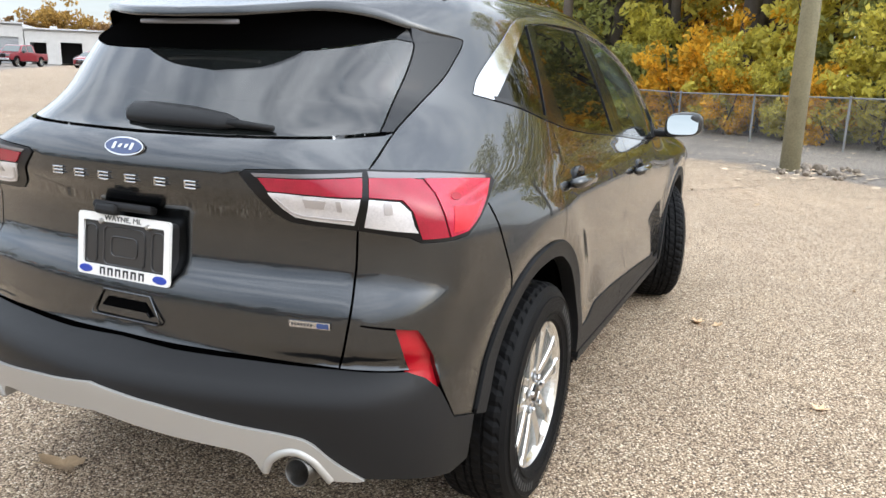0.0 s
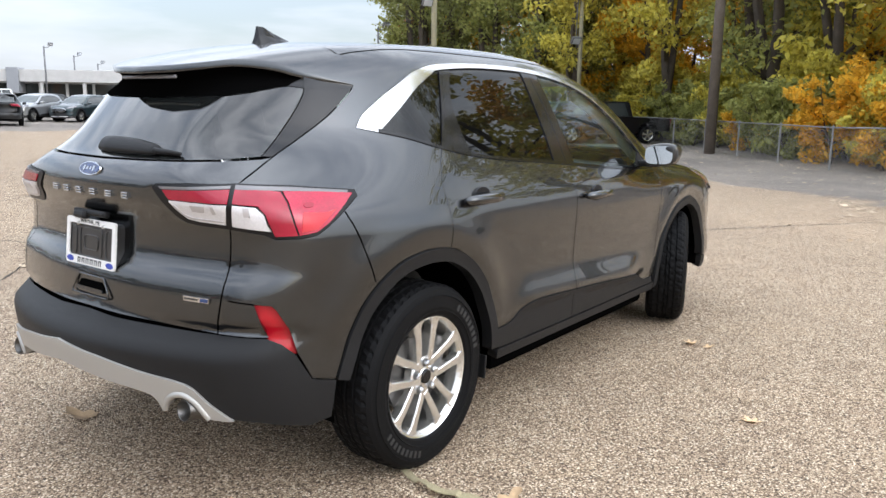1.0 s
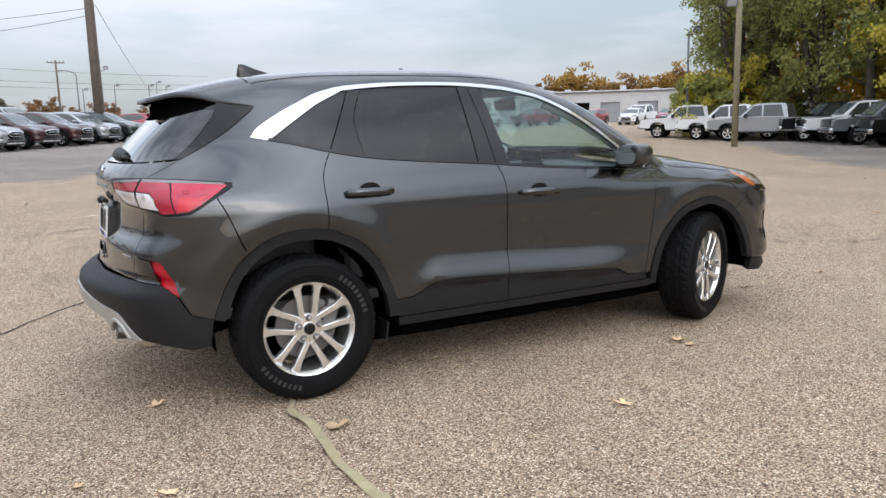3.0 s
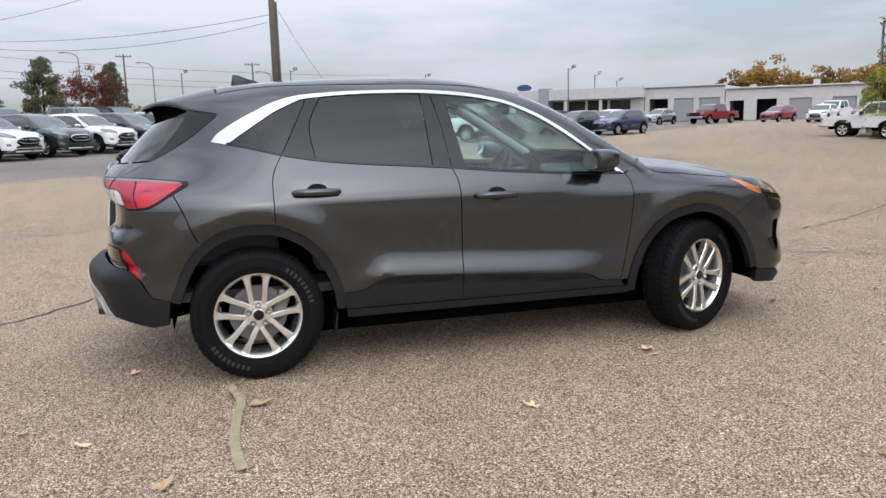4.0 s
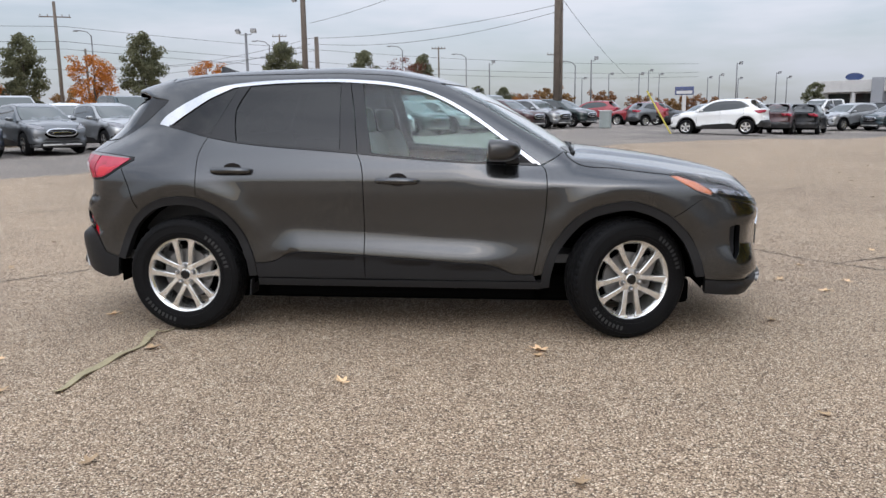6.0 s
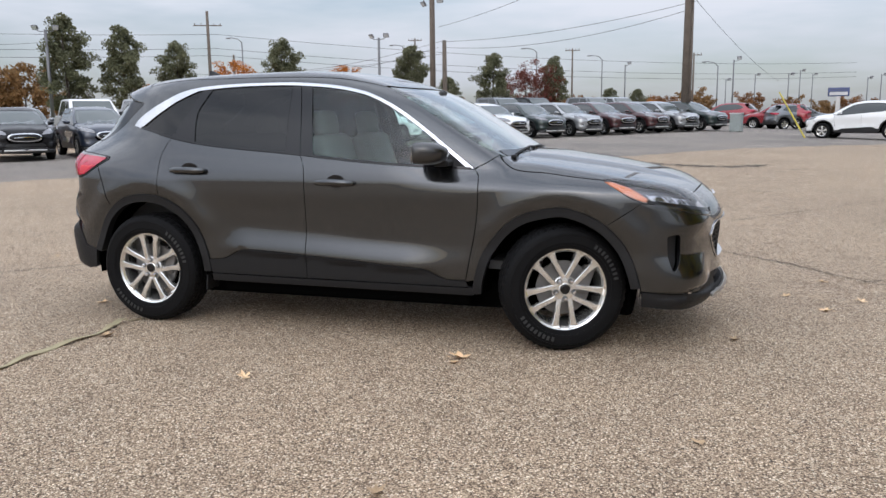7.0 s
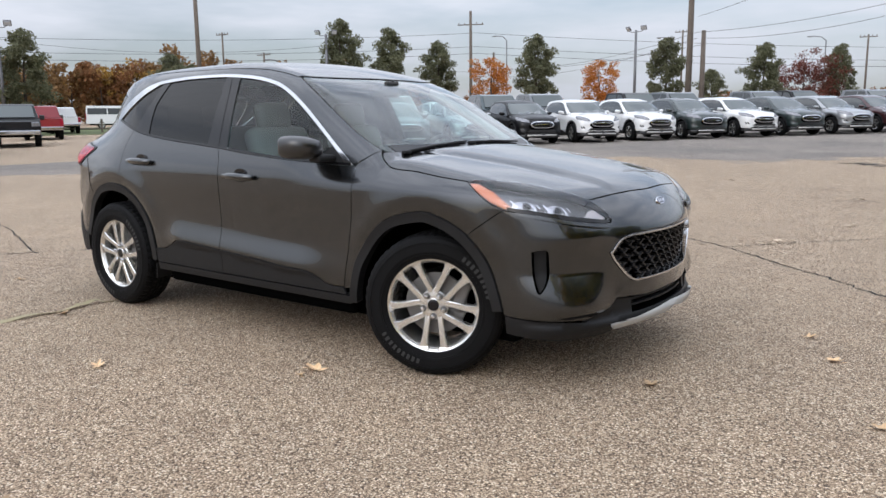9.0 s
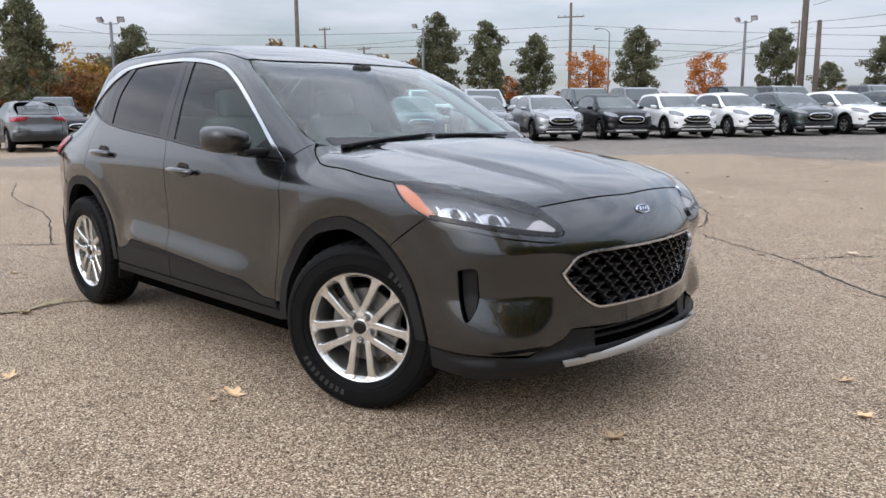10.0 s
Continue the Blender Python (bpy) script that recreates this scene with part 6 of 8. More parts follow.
def lot_truck(color):
    """A crew-cab pickup: hood, cab, open bed, big wheels."""
    root = new("parked_pickup")
    paint = PAINTS[color]

    def prism(name, prof, half, material, parent, label="", top=None, lean=0.0):
        bm = bmesh.new()
        zs_ = [z for _, z in prof]
        lo, hi = min(zs_), max(zs_)
        rows = []
        for s in (-1, 1):
            rows.append([bm.verts.new((x, s * (half - lean * (z - lo) / (hi - lo + 1e-9)), z)) for x, z in prof])
        bm.faces.new(rows[0])
        bm.faces.new(rows[1][::-1])
        for i in range(len(prof)):
            j = (i + 1) % len(prof)
            bm.faces.new((rows[0][i], rows[1][i], rows[1][j], rows[0][j]))
        bmesh.ops.bevel(bm, geom=list(bm.edges), offset=0.025, segments=2, affect="EDGES", profile=0.5)
        return part(name, bm, material, parent, label)

    body_ = prism("body", [(2.9, 0.62), (2.95, 0.85), (2.88, 1.12), (1.5, 1.22), (1.35, 1.24), (-1.1, 1.26), (-1.12, 1.18), (-2.95, 1.2), (-2.98, 0.62), (-2.35, 0.6), (-2.3, 0.85), (-2.05, 0.99), (-1.7, 0.99), (-1.45, 0.85), (-1.4, 0.5), (1.38, 0.5), (1.43, 0.85), (1.68, 0.99), (2.03, 0.99), (2.28, 0.85), (2.34, 0.6)], 1.0, paint, root)
    cab = prism("cab", [(1.35, 1.22), (0.65, 1.86), (0.4, 1.92), (-0.75, 1.93), (-0.98, 1.88), (-1.12, 1.22)], 0.96, paint, root, lean=0.17)
    for s in (-1, 1):
        for prof in (((1.12, 1.27), (0.62, 1.8), (0.2, 1.84), (0.18, 1.27)), ((0.1, 1.27), (0.12, 1.84), (-0.72, 1.85), (-0.9, 1.27))):
            bm = bmesh.new()
            q = [bm.verts.new((x, s * (0.968 - 0.17 * (z - 1.22) / 0.71), z)) for x, z in prof]
            q2 = [bm.verts.new((v.co.x, v.co.y - 0.03 * s, v.co.z)) for v in q]
            bm.faces.new(q)
            for i in range(4):
                bm.faces.new((q[i], q2[i], q2[(i + 1) % 4], q[(i + 1) % 4]))
            part("side_window", bm, M_lot_glass, cab, "dark glass")
        for x in (-1.87, 1.86):
            lot_wheel(root, x, 0.86 * s, s, 0.41, 0.13)
        bm = bmesh.new()
        box(bm, pose(0.95, 1.1 * s, 1.3), (0.12, 0.22, 0.22), 0.03)
        part("door_mirror", bm, M_lot_trim, root)
        bm = bmesh.new()
        box(bm, pose(2.86, 0.8 * s, 0.98), (0.16, 0.36, 0.2), 0.03)
        part("headlamp", bm, M_lot_lamp, root, "clear headlamp")
        bm = bmesh.new()
        box(bm, pose(-2.95, 0.9 * s, 1.0), (0.1, 0.18, 0.36), 0.02)
        part("tail_lamp", bm, M_red, root, "red tail lamp")
        bm = bmesh.new()
        box(bm, pose(0.0, 1.0 * s, 0.45), (2.4, 0.14, 0.06), 0.02)
        part("running_board", bm, M_lot_trim, root)
    bm = bmesh.new()
    q = [(1.27, 0.8, 1.3), (1.27, -0.8, 1.3), (0.72, -0.72, 1.82), (0.72, 0.72, 1.82)]
    v = [bm.verts.new((x + 0.03, y, z + 0.02)) for x, y, z in q]
    w = [bm.verts.new((x, y, z)) for x, y, z in q]
    bm.faces.new(v)
    for i in range(4):
        bm.faces.new((v[i], w[i], w[(i + 1) % 4], v[(i + 1) % 4]))
    part("windscreen", bm, M_lot_screen, cab, "glass with the pale sky put into its base colour")
    bm = bmesh.new()
    box(bm, pose(2.9, 0, 0.95), (0.14, 1.26, 0.34), 0.03)
    part("grille", bm, M_gloss_black, root, "dark grille")
    for x in (2.98, -3.02):
        bm = bmesh.new()
        box(bm, pose(x, 0, 0.64), (0.2, 1.95, 0.2), 0.04)
        part("bumper", bm, M_lot_trim if color == "black" else M_chrome, root)
    bm = bmesh.new()
    box(bm, pose(-2.05, 0, 1.19), (1.66, 1.7, 0.05))
    part("bed_opening", bm, M_lot_trim, root, "dark open bed")
    bm = bmesh.new()
    box(bm, pose(0, 0, 0.58), (5.4, 1.3, 0.3), 0.05)
    part("chassis", bm, M_dark, root)
    return root


suv_proto = lot_suv("white")
truck_proto = lot_truck("white")
placed = {"suv": 0, "truck": 0}


def park(kind, color, x, y, heading, label, group, size=1.0):
    turn = {"cars by the lot corner": WOODS_TURN, "pickups along the woods": WOODS_TURN, "far rows of cars": 1.4}.get(group, LOT_TURN)
    x, y = turned(x, y, turn)
    heading += turn
    proto = suv_proto if kind == "suv" else truck_proto
    m = Matrix.Translation((x, y, gz(x, y))) @ Matrix.Rotation(radians(heading), 4, "Z") @ Matrix.Scale(size, 4)
    if placed[kind] == 0:
        ob = proto
        ob.matrix_basis = m
    else:
        ob = copy_thing(proto, m)
        ob.scale = (size, size, size)
    placed[kind] += 1
    recolour(ob, color)
    return tagged(ob, label, "pickup truck" if kind == "truck" else "car", group)


ROW = ["black", "navy", "grey", "silver", "black", "white", "white", "dark green-grey", "white", "dark green-grey", "silver", "maroon", "maroon", "silver", "dark green-grey"]
for k, color in enumerate(ROW):
    i = k - 3
    park("suv", color, -14.48 + 1.545 * i + 0.12 * math.sin(7 * i), 21.92 + 1.999 * i, -37 + 2 * math.sin(3 * i), f"{color} SUV parked in the angled front row", "front row of parked cars", 1.04)
SECOND = ["white", "grey", "white", "silver", "white", "teal", "grey", "white", "black", "grey", "silver", "grey", "black", "white", "grey", "silver", "grey"]
for k, color in enumerate(SECOND):
    i = k - 3
    if k == 0:
        continue
    kind = "truck" if k % 3 != 1 else "suv"
    park(kind, color, -21.8 + 1.62 * i, 26.45 + 2.13 * i, -37, f"{color} {'pickup' if kind == 'truck' else 'SUV'} parked in the second row", "second row of parked cars", 1.08)
# group at the far corner of the lot
park("truck", "white", 24.16, 54.68, -153, "white crew-cab pickup standing near the lot corner", "cars by the lot corner")
park("suv", "white", 11.2, 34.2, 152, "white SUV parked broadside with a yellow strap on its nose", "cars by the lot corner", 1.04)
for color, x, y, h in (("maroon", 15.7, 38.9, 62), ("black", 17.3, 39.6, 62), ("silver", 21.75, 44.77, -155), ("teal", 24.1, 43.62, -157), ("blue", 26.71, 42.19, -160), ("white", 30.98, 51.34, -160)):
    park("suv", color, x, y, h, f"{color} SUV standing near the lot corner", "cars by the lot corner", 1.0)
for color, x, y, h in (("red", 6.2, 54.6, 160), ("red", 9.3, 51.8, 160), ("grey", 10.5, 51.5, 20), ("black", 2.0, 57.5, 160), ("silver", 14.0, 53.0, 190), ("white", -0.8, 60.5, 160), ("grey", -3.5, 63.0, 160), ("white", 18.5, 56.0, 190), ("grey", 22.0, 54.5, 190), ("black", 25.0, 52.0, 190)):
    park("suv", color, x, y, h, f"{color} SUV in the far rows", "far rows of cars")
for kind, color, x, y, h in (("suv", "silver", 42.5, 66.0, 205), ("truck", "red", 47.0, 63.5, 200), ("suv", "red", 52.5, 60.5, 200), ("suv", "white", 51.5, 53.5, 210), ("truck", "white", 56.0, 57.0, 205), ("suv", "red", 55.0, 52.0, 210), ("suv", "grey", 56.0, 49.5, 215), ("truck", "white", 44.5, 40.0, 215), ("truck", "white", 46.5, 38.0, 215), ("suv", "grey", 38.0, 72.5, 220), ("suv", "silver", 34.5, 75.0, 220)):
    park(kind, color, x, y, h, f"{color} {'pickup' if kind == 'truck' else 'SUV'} in front of the service building", "cars by the service building")
for color, x, y, h in (("black", 31.2, 12.3, 136), ("grey", 32.4, 14.8, 138), ("white", 33.9, 17.1, 138), ("black", 35.2, 19.3, 138), ("silver", 33.3, 21.9, 112), ("white", 34.4, 25.0, 120), ("white", 35.0, 28.5, 120)):
    park("truck", color, x, y, h, f"{color} crew-cab pickup parked along the woods", "pickups along the woods")
for kind, color, x, y, h in (("suv", "grey", -24.7, 6.6, 172), ("suv", "black", -28.5, 8.8, 5), ("truck", "navy", -35.0, 11.3, -25), ("truck", "black", -31.6, 22.4, -37), ("suv", "red", -24.6, 18.3, -38), ("truck", "black", -34.4, 14.1, -26), ("truck", "red", -42.7, 19.5, 155), ("truck", "white", -54.6, 27.0, 157), ("suv", "grey", -34.0, 6.5, 172)):
    park(kind, color, x, y, h, f"{color} {'pickup' if kind == 'truck' else 'SUV'} at the far end of the lot", "cars at the far end")


def lot_van(x, y, heading):
    """A long white passenger van: one-box body, window band, lamps, wheels."""
    root = tagged(new("passenger_van"), "long white passenger van standing beyond the lot", "van", "cars at the far end")
    root.matrix_basis = Matrix.Translation((x, y, gz(x, y))) @ Matrix.Rotation(radians(heading), 4, "Z")

    def slab(name, prof, half, material, parent, label="", lean=0.0, soft=0.05):
        bm = bmesh.new()
        lo, hi = min(z for _, z in prof), max(z for _, z in prof)
        rows = [[bm.verts.new((px, s * (half - lean * (pz - lo) / (hi - lo)), pz)) for px, pz in prof] for s in (-1, 1)]
        bm.faces.new(rows[0])
        bm.faces.new(rows[1][::-1])
        for i in range(len(prof)):
            j = (i + 1) % len(prof)
            bm.faces.new((rows[0][i], rows[1][i], rows[1][j], rows[0][j]))
        if soft:
            bmesh.ops.bevel(bm, geom=list(bm.edges), offset=soft, segments=2, affect="EDGES", profile=0.5)
        return part(name, bm, material, parent, label)

    shell = slab("body", [(2.95, 0.45), (3.0, 0.8), (2.85, 1.1), (2.1, 1.3), (1.35, 2.0), (1.1, 2.12), (-2.85, 2.16), (-2.95, 1.2), (-2.95, 0.45)], 1.0, PAINTS["white"], root, lean=0.14)
    for s in (-1, 1):
        for prof in (((1.75, 1.36), (1.2, 1.86), (0.75, 1.88), (0.75, 1.32)), ((0.6, 1.34), (0.6, 1.9), (-1.0, 1.92), (-1.0, 1.34)), ((-1.08, 1.34), (-1.08, 1.92), (-2.75, 1.93), (-2.8, 1.34))):
            bm = bmesh.new()
            a = [bm.verts.new((px, s * (1.012 - 0.14 * (pz - 0.45) / 1.71), pz)) for px, pz in prof]
            b = [bm.verts.new((v.co.x, v.co.y - 0.04 * s, v.co.z)) for v in a]
            bm.faces.new(a)
            for i in range(4):
                bm.faces.new((a[i], b[i], b[(i + 1) % 4], a[(i + 1) % 4]))
            part("side_window", bm, M_lot_glass, shell, "dark glass")
        for px in (-1.6, 2.0):
            lot_wheel(root, px, 0.87 * s, s, 0.36, 0.12)
        bm = bmesh.new()
        box(bm, pose(2.9, 0.78 * s, 0.98), (0.2, 0.34, 0.24), 0.04)
        part("headlamp", bm, M_lot_lamp, root, "clear headlamp")
        bm = bmesh.new()
        box(bm, pose(-2.94, 0.93 * s, 1.15), (0.06, 0.12, 0.6), 0.02)
        part("tail_lamp", bm, M_red, root, "red tail lamp")
    slab("windscreen", [(2.06, 1.37), (1.4, 1.98), (1.37, 1.96), (2.03, 1.35)], 0.82, M_lot_screen, shell, "glass with the pale sky put into its base colour", 0.08, 0)
    for px, pz, w in ((2.98, 0.78, 1.1),):
        bm = bmesh.new()
        box(bm, pose(px, 0, pz), (0.06, w, 0.34), 0.02)
        part("grille", bm, M_gloss_black, root, "dark grille")
    bm = bmesh.new()
    box(bm, pose(0, 0, 0.42), (5.2, 1.6, 0.2), 0.04)
    part("chassis", bm, M_dark, root)


lot_van(-67.4, 38.7, 62)

# ---- trees and shrubs ----
M_bark = mat("grey_brown_bark", (0.075, 0.06, 0.048), 0.9, bump=0.8, bump_scale=14, vary=0.35, vary_scale=4)


def leaf_mat(name, color, spread=0.35):
    m = mat(name, color, 0.6, spec=0.25, island=spread)
    n, l = m.node_tree.nodes, m.node_tree.links
    b, out = n["Principled BSDF"], n["Material Output"]
    tr, mix = n.new("ShaderNodeBsdfTranslucent"), n.new("ShaderNodeMixShader")
    mix.inputs["Fac"].default_value = 0.45
    l.new(b.inputs["Base Color"].links[0].from_socket, tr.inputs["Color"])
    l.new(b.outputs["BSDF"], mix.inputs[1])
    l.new(tr.outputs["BSDF"], mix.inputs[2])
    l.new(mix.outputs["Shader"], out.inputs["Surface"])
    return m


LEAF = {
    "green": leaf_mat("green_leaves", (0.31, 0.32, 0.1)),
    "dark green": leaf_mat("dark_green_leaves", (0.23, 0.245, 0.09)),
    "dull olive": leaf_mat("dull_olive_leaves", (0.155, 0.158, 0.092)),
    "yellow-green": leaf_mat("yellow_green_leaves", (0.58, 0.51, 0.1)),
    "golden": leaf_mat("golden_leaves", (0.72, 0.43, 0.045)),
    "orange": leaf_mat("orange_leaves", (0.45, 0.17, 0.035)),
    "maroon": leaf_mat("maroon_leaves", (0.16, 0.05, 0.035)),
    "ochre": leaf_mat("ochre_leaves", (0.36, 0.22, 0.06)),
    "russet": leaf_mat("russet_leaves", (0.22, 0.105, 0.045)),
    "brown": leaf_mat("brown_leaves", (0.24, 0.14, 0.06)),
}


def leaf_cloud(rng, centres, per, size, spread, flat=0.7):
    """Many small leaves gathered in loose clumps: places and faces."""
    verts, faces = [], []
    for (cx, cy, cz), r in centres:
        for _ in range(per):
            d = rng.normal(size=3)
            d *= (rng.random() ** 0.45) * r * spread / (np.linalg.norm(d) + 1e-9)
            c = np.array([cx, cy, cz]) + d * (1, 1, flat)
            a = rng.normal(size=3)
            a /= np.linalg.norm(a)
            b = np.cross(a, rng.normal(size=3))
            b /= np.linalg.norm(b) + 1e-9
            s = size * (0.6 + 0.8 * rng.random())
            k = len(verts)
            verts += [tuple(c - a * s), tuple(c + b * s * 0.5), tuple(c + a * s), tuple(c - b * s * 0.5)]
            faces.append((k, k + 1, k + 2, k + 3))
    return verts, faces


def grow(name, seed, height, trunk_r, crown_low, crown_r, tone, clumps=46, per=60, leaf=0.16, fork=0.0, shape="round", label="", category="tree"):
    """A tree: tapered trunk, limbs that fork, leaves in clumps round the limbs' ends."""
    rng = np.random.default_rng(seed)
    root = tagged(new(name), label, category)
    bm = bmesh.new()
    top = np.array([rng.normal() * 0.4, rng.normal() * 0.4, height * 0.86])
    line = [np.array([0, 0, -0.1])]
    for k in range(1, 7):
        t = k / 6
        line.append(top * t + np.array([rng.normal(), rng.normal(), 0]) * 0.12 * (1 - t))
    tube(bm, line, [trunk_r * (1.25 if k == 0 else 1 - 0.82 * k / 6) for k in range(7)], 9)
    tips = []
    limbs = 9 if shape != "bush" else 5
    for j in range(limbs):
        t = crown_low / height + (0.9 - crown_low / height) * (j + 0.3 * rng.random()) / limbs
        p = np.array(line[min(6, int(t * 6))]) * (1 - (t * 6) % 1) + np.array(line[min(6, int(t * 6) + 1)]) * ((t * 6) % 1)
        ang = j * 2.4 + rng.random()
        reach = crown_r * (1.0 - 0.55 * abs(t - 0.55)) * (0.6 + 0.5 * rng.random())
        end = p + np.array([math.cos(ang) * reach, math.sin(ang) * reach, reach * (0.5 + 0.6 * rng.random())])
        mid = (p + end) / 2 + np.array([0, 0, -0.12 * reach]) + rng.normal(size=3) * 0.1
        tube(bm, [p, mid, end], [trunk_r * 0.34 * (1.1 - t), trunk_r * 0.2 * (1.1 - t) + 0.01, 0.012], 5)
        tips += [end, mid, p + (end - p) * 0.75]
        for _ in range(2):
            e2 = mid + (end - mid) * 0.6 + rng.normal(size=3) * reach * 0.3
            tube(bm, [mid, (mid + e2) / 2 + rng.normal(size=3) * 0.05, e2], [trunk_r * 0.1 + 0.006, 0.014, 0.007], 4)
            tips.append(e2)
    if fork:
        e = np.array([fork, rng.normal() * 0.5, height * 0.8])
        base = np.array(line[1])
        tube(bm, [base, base + (e - base) * 0.35 + np.array([fork * 0.15, 0, 0]), base + (e - base) * 0.7, e], [trunk_r * 0.75, trunk_r * 0.6, trunk_r * 0.4, trunk_r * 0.15], 8)
        tips += [e, base + (e - base) * 0.7, base + (e - base) * 0.85]
    part("trunk", bm, M_bark, root, "grey-brown trunk and limbs", smooth=True)
    centres = []
    for k in range(clumps):
        if k < len(tips):
            c = tips[k]
        else:
            ang, h = rng.random() * 2 * math.pi, crown_low + (height - crown_low) * rng.random() ** 0.9
            q = (h - crown_low) / (height - crown_low)
            rr = crown_r * (math.sin(math.pi * min(1, 0.12 + 0.86 * q)) ** 0.7) if shape == "round" else crown_r * (1.05 - q) ** 0.55 * min(1, 0.5 + 3 * q)
            rr *= 0.35 + 0.65 * rng.random() ** 0.5
            c = np.array([math.cos(ang) * rr, math.sin(ang) * rr, h]) + top * q * np.array([1, 1, 0])
        centres.append((c, crown_r * (0.2 + 0.16 * rng.random())))
    v, f = leaf_cloud(rng, centres, per, leaf, 1.0)
    link_mesh("crown", v, f, LEAF[tone], root, f"{tone} leaves", smooth=False)
    return root


def spread_copies(protos, spots, group):
    used = set()
    # beyond the pole the woods give way to a few loose trees
    spots = [v for i, v in enumerate(spots) if math.atan2(v[2] + 1.5, v[1] + 3.7) > radians(-13) or v[1] < 0 or (i % 4 == 0 and v[2] > -14 and protos[0].name.startswith("woodland"))]
    rng = np.random.default_rng(7)
    for which, x, y, size in spots:
        p = protos[which % len(protos)]
        m = Matrix.Translation((x, y, gz(x, y) - 0.03)) @ Matrix.Rotation(rng.random() * 6.28, 4, "Z")
        if p.name in used:
            ob = copy_thing(p, m)
        else:
            ob = p
            ob.matrix_basis = m
            used.add(p.name)
        ob.scale = (size, size, size * (0.92 + 0.16 * rng.random()))
        tagged(ob, group=group)


# woods behind the fence
FENCE = [turned(x, y, WOODS_TURN) for x, y in ((3.0, -18.5), (9.0, -11.4), (15.2, -4.6), (20.8, 1.0), (27.8, 6.6), (36.0, 14.0), (42.0, 21.0))]


def along(line, s):
    for (ax, ay), (bx, by) in zip(line[:-1], line[1:]):
        d = math.hypot(bx - ax, by - ay)
        if s <= d:
            t = s / d
            return ax + (bx - ax) * t, ay + (by - ay) * t, (bx - ax) / d, (by - ay) / d
        s -= d
    return (*line[-1], (bx - ax) / d, (by - ay) / d)


LENGTH = sum(math.dist(a, b) for a, b in zip(FENCE[:-1], FENCE[1:]))
woods = [
    grow("woodland_tree", 11, 15, 0.3, 3.0, 3.4, "green", 62, 100, 0.14, 1.6, label="tall tree with thinning green leaves behind the fence"),
    grow("woodland_tree", 12, 16, 0.34, 4.0, 3.6, "dark green", 62, 100, 0.14, -1.8, label="tall dark green tree with a forked trunk"),
    grow("woodland_tree", 13, 13, 0.2, 2.0, 2.8, "golden", 56, 100, 0.13, label="slender tree with golden autumn leaves"),
    grow("woodland_tree", 14, 14, 0.24, 2.5, 3.0, "yellow-green", 60, 100, 0.14, 1.2, label="tree turning yellow-green in autumn"),
    grow("woodland_tree", 15, 12, 0.18, 2.0, 2.8, "orange", 46, 90, 0.13, label="small tree with orange autumn leaves"),
    grow("woodland_tree", 16, 17, 0.42, 6.0, 3.8, "green", 58, 100, 0.14, 2.2, label="old tree with a thick bare lower trunk"),
]
rng = np.random.default_rng(3)
spots = []
for row, (off, gap_, kinds) in enumerate(((4.5, 3.6, (5, 3, 0, 2, 3, 5, 0, 3)), (8.5, 3.0, (2, 2, 3, 0, 2, 5)), (13.5, 3.0, (2, 3, 4, 2, 2, 3)), (19.0, 3.2, (2, 2, 0, 3, 4, 2)))):
    n_ = int((LENGTH + 6) / gap_)
    for k in range(n_):
        x, y, dx, dy = along(FENCE, min(LENGTH, k * gap_ + rng.random() * 1.6))
        extra = max(0, k * gap_ - LENGTH)
        o = off + rng.normal() * 1.0
        spots.append((kinds[(k * 7 + row) % len(kinds)], x + dy * o + dx * extra, y - dx * o + dy * extra, 0.85 + 0.35 * rng.random()))
spots += [(5, 37.6, 27.5, 1.0), (1, 39.5, 30.5, 0.95), (0, 42.0, 27.0, 1.05), (3, 44.0, 32.0, 0.9), (1, 45.0, 24.0, 1.1), (0, 36.5, 23.5, 0.9), (2, 41.5, 23.5, 0.95)]
spots += [(0, 36.1, 20.2, 0.95), (3, 34.2, 17.4, 0.9), (1, 40.0, 21.3, 1.05), (5, 40.8, 19.8, 1.0), (0, 44.5, 17.5, 1.1)]
spots += [(1, 35.3, 28.2, 0.9), (0, 36.8, 29.6, 0.9), (5, 39.8, 32.3, 0.95), (2, 42.5, 29.5, 1.0), (2, 43.5, 25.5, 1.0), (2, 44.5, 21.8, 1.0), (2, 46.0, 19.0, 1.05), (2, 41.0, 17.0, 0.9), (4, 41.0, 32.0, 0.85)]
spread_copies(woods, spots, "woods behind the fence")
shrubs = [
    grow("shrub", 21, 3.6, 0.05, 0.3, 1.7, "yellow-green", 34, 80, 0.11, shape="bush", label="yellow-green shrub against the fence", category="shrub"),
    grow("shrub", 22, 2.8, 0.05, 0.2, 1.5, "green", 32, 80, 0.11, shape="bush", label="dense green shrub against the fence", category="shrub"),
    grow("shrub", 23, 4.4, 0.06, 0.4, 1.9, "yellow-green", 40, 80, 0.12, shape="bush", label="tall yellowing shrub behind the fence", category="shrub"),
    grow("shrub", 24, 3.2, 0.05, 0.2, 1.6, "golden", 32, 80, 0.11, shape="bush", label="golden autumn shrub behind the fence", category="shrub"),
]
spots = []
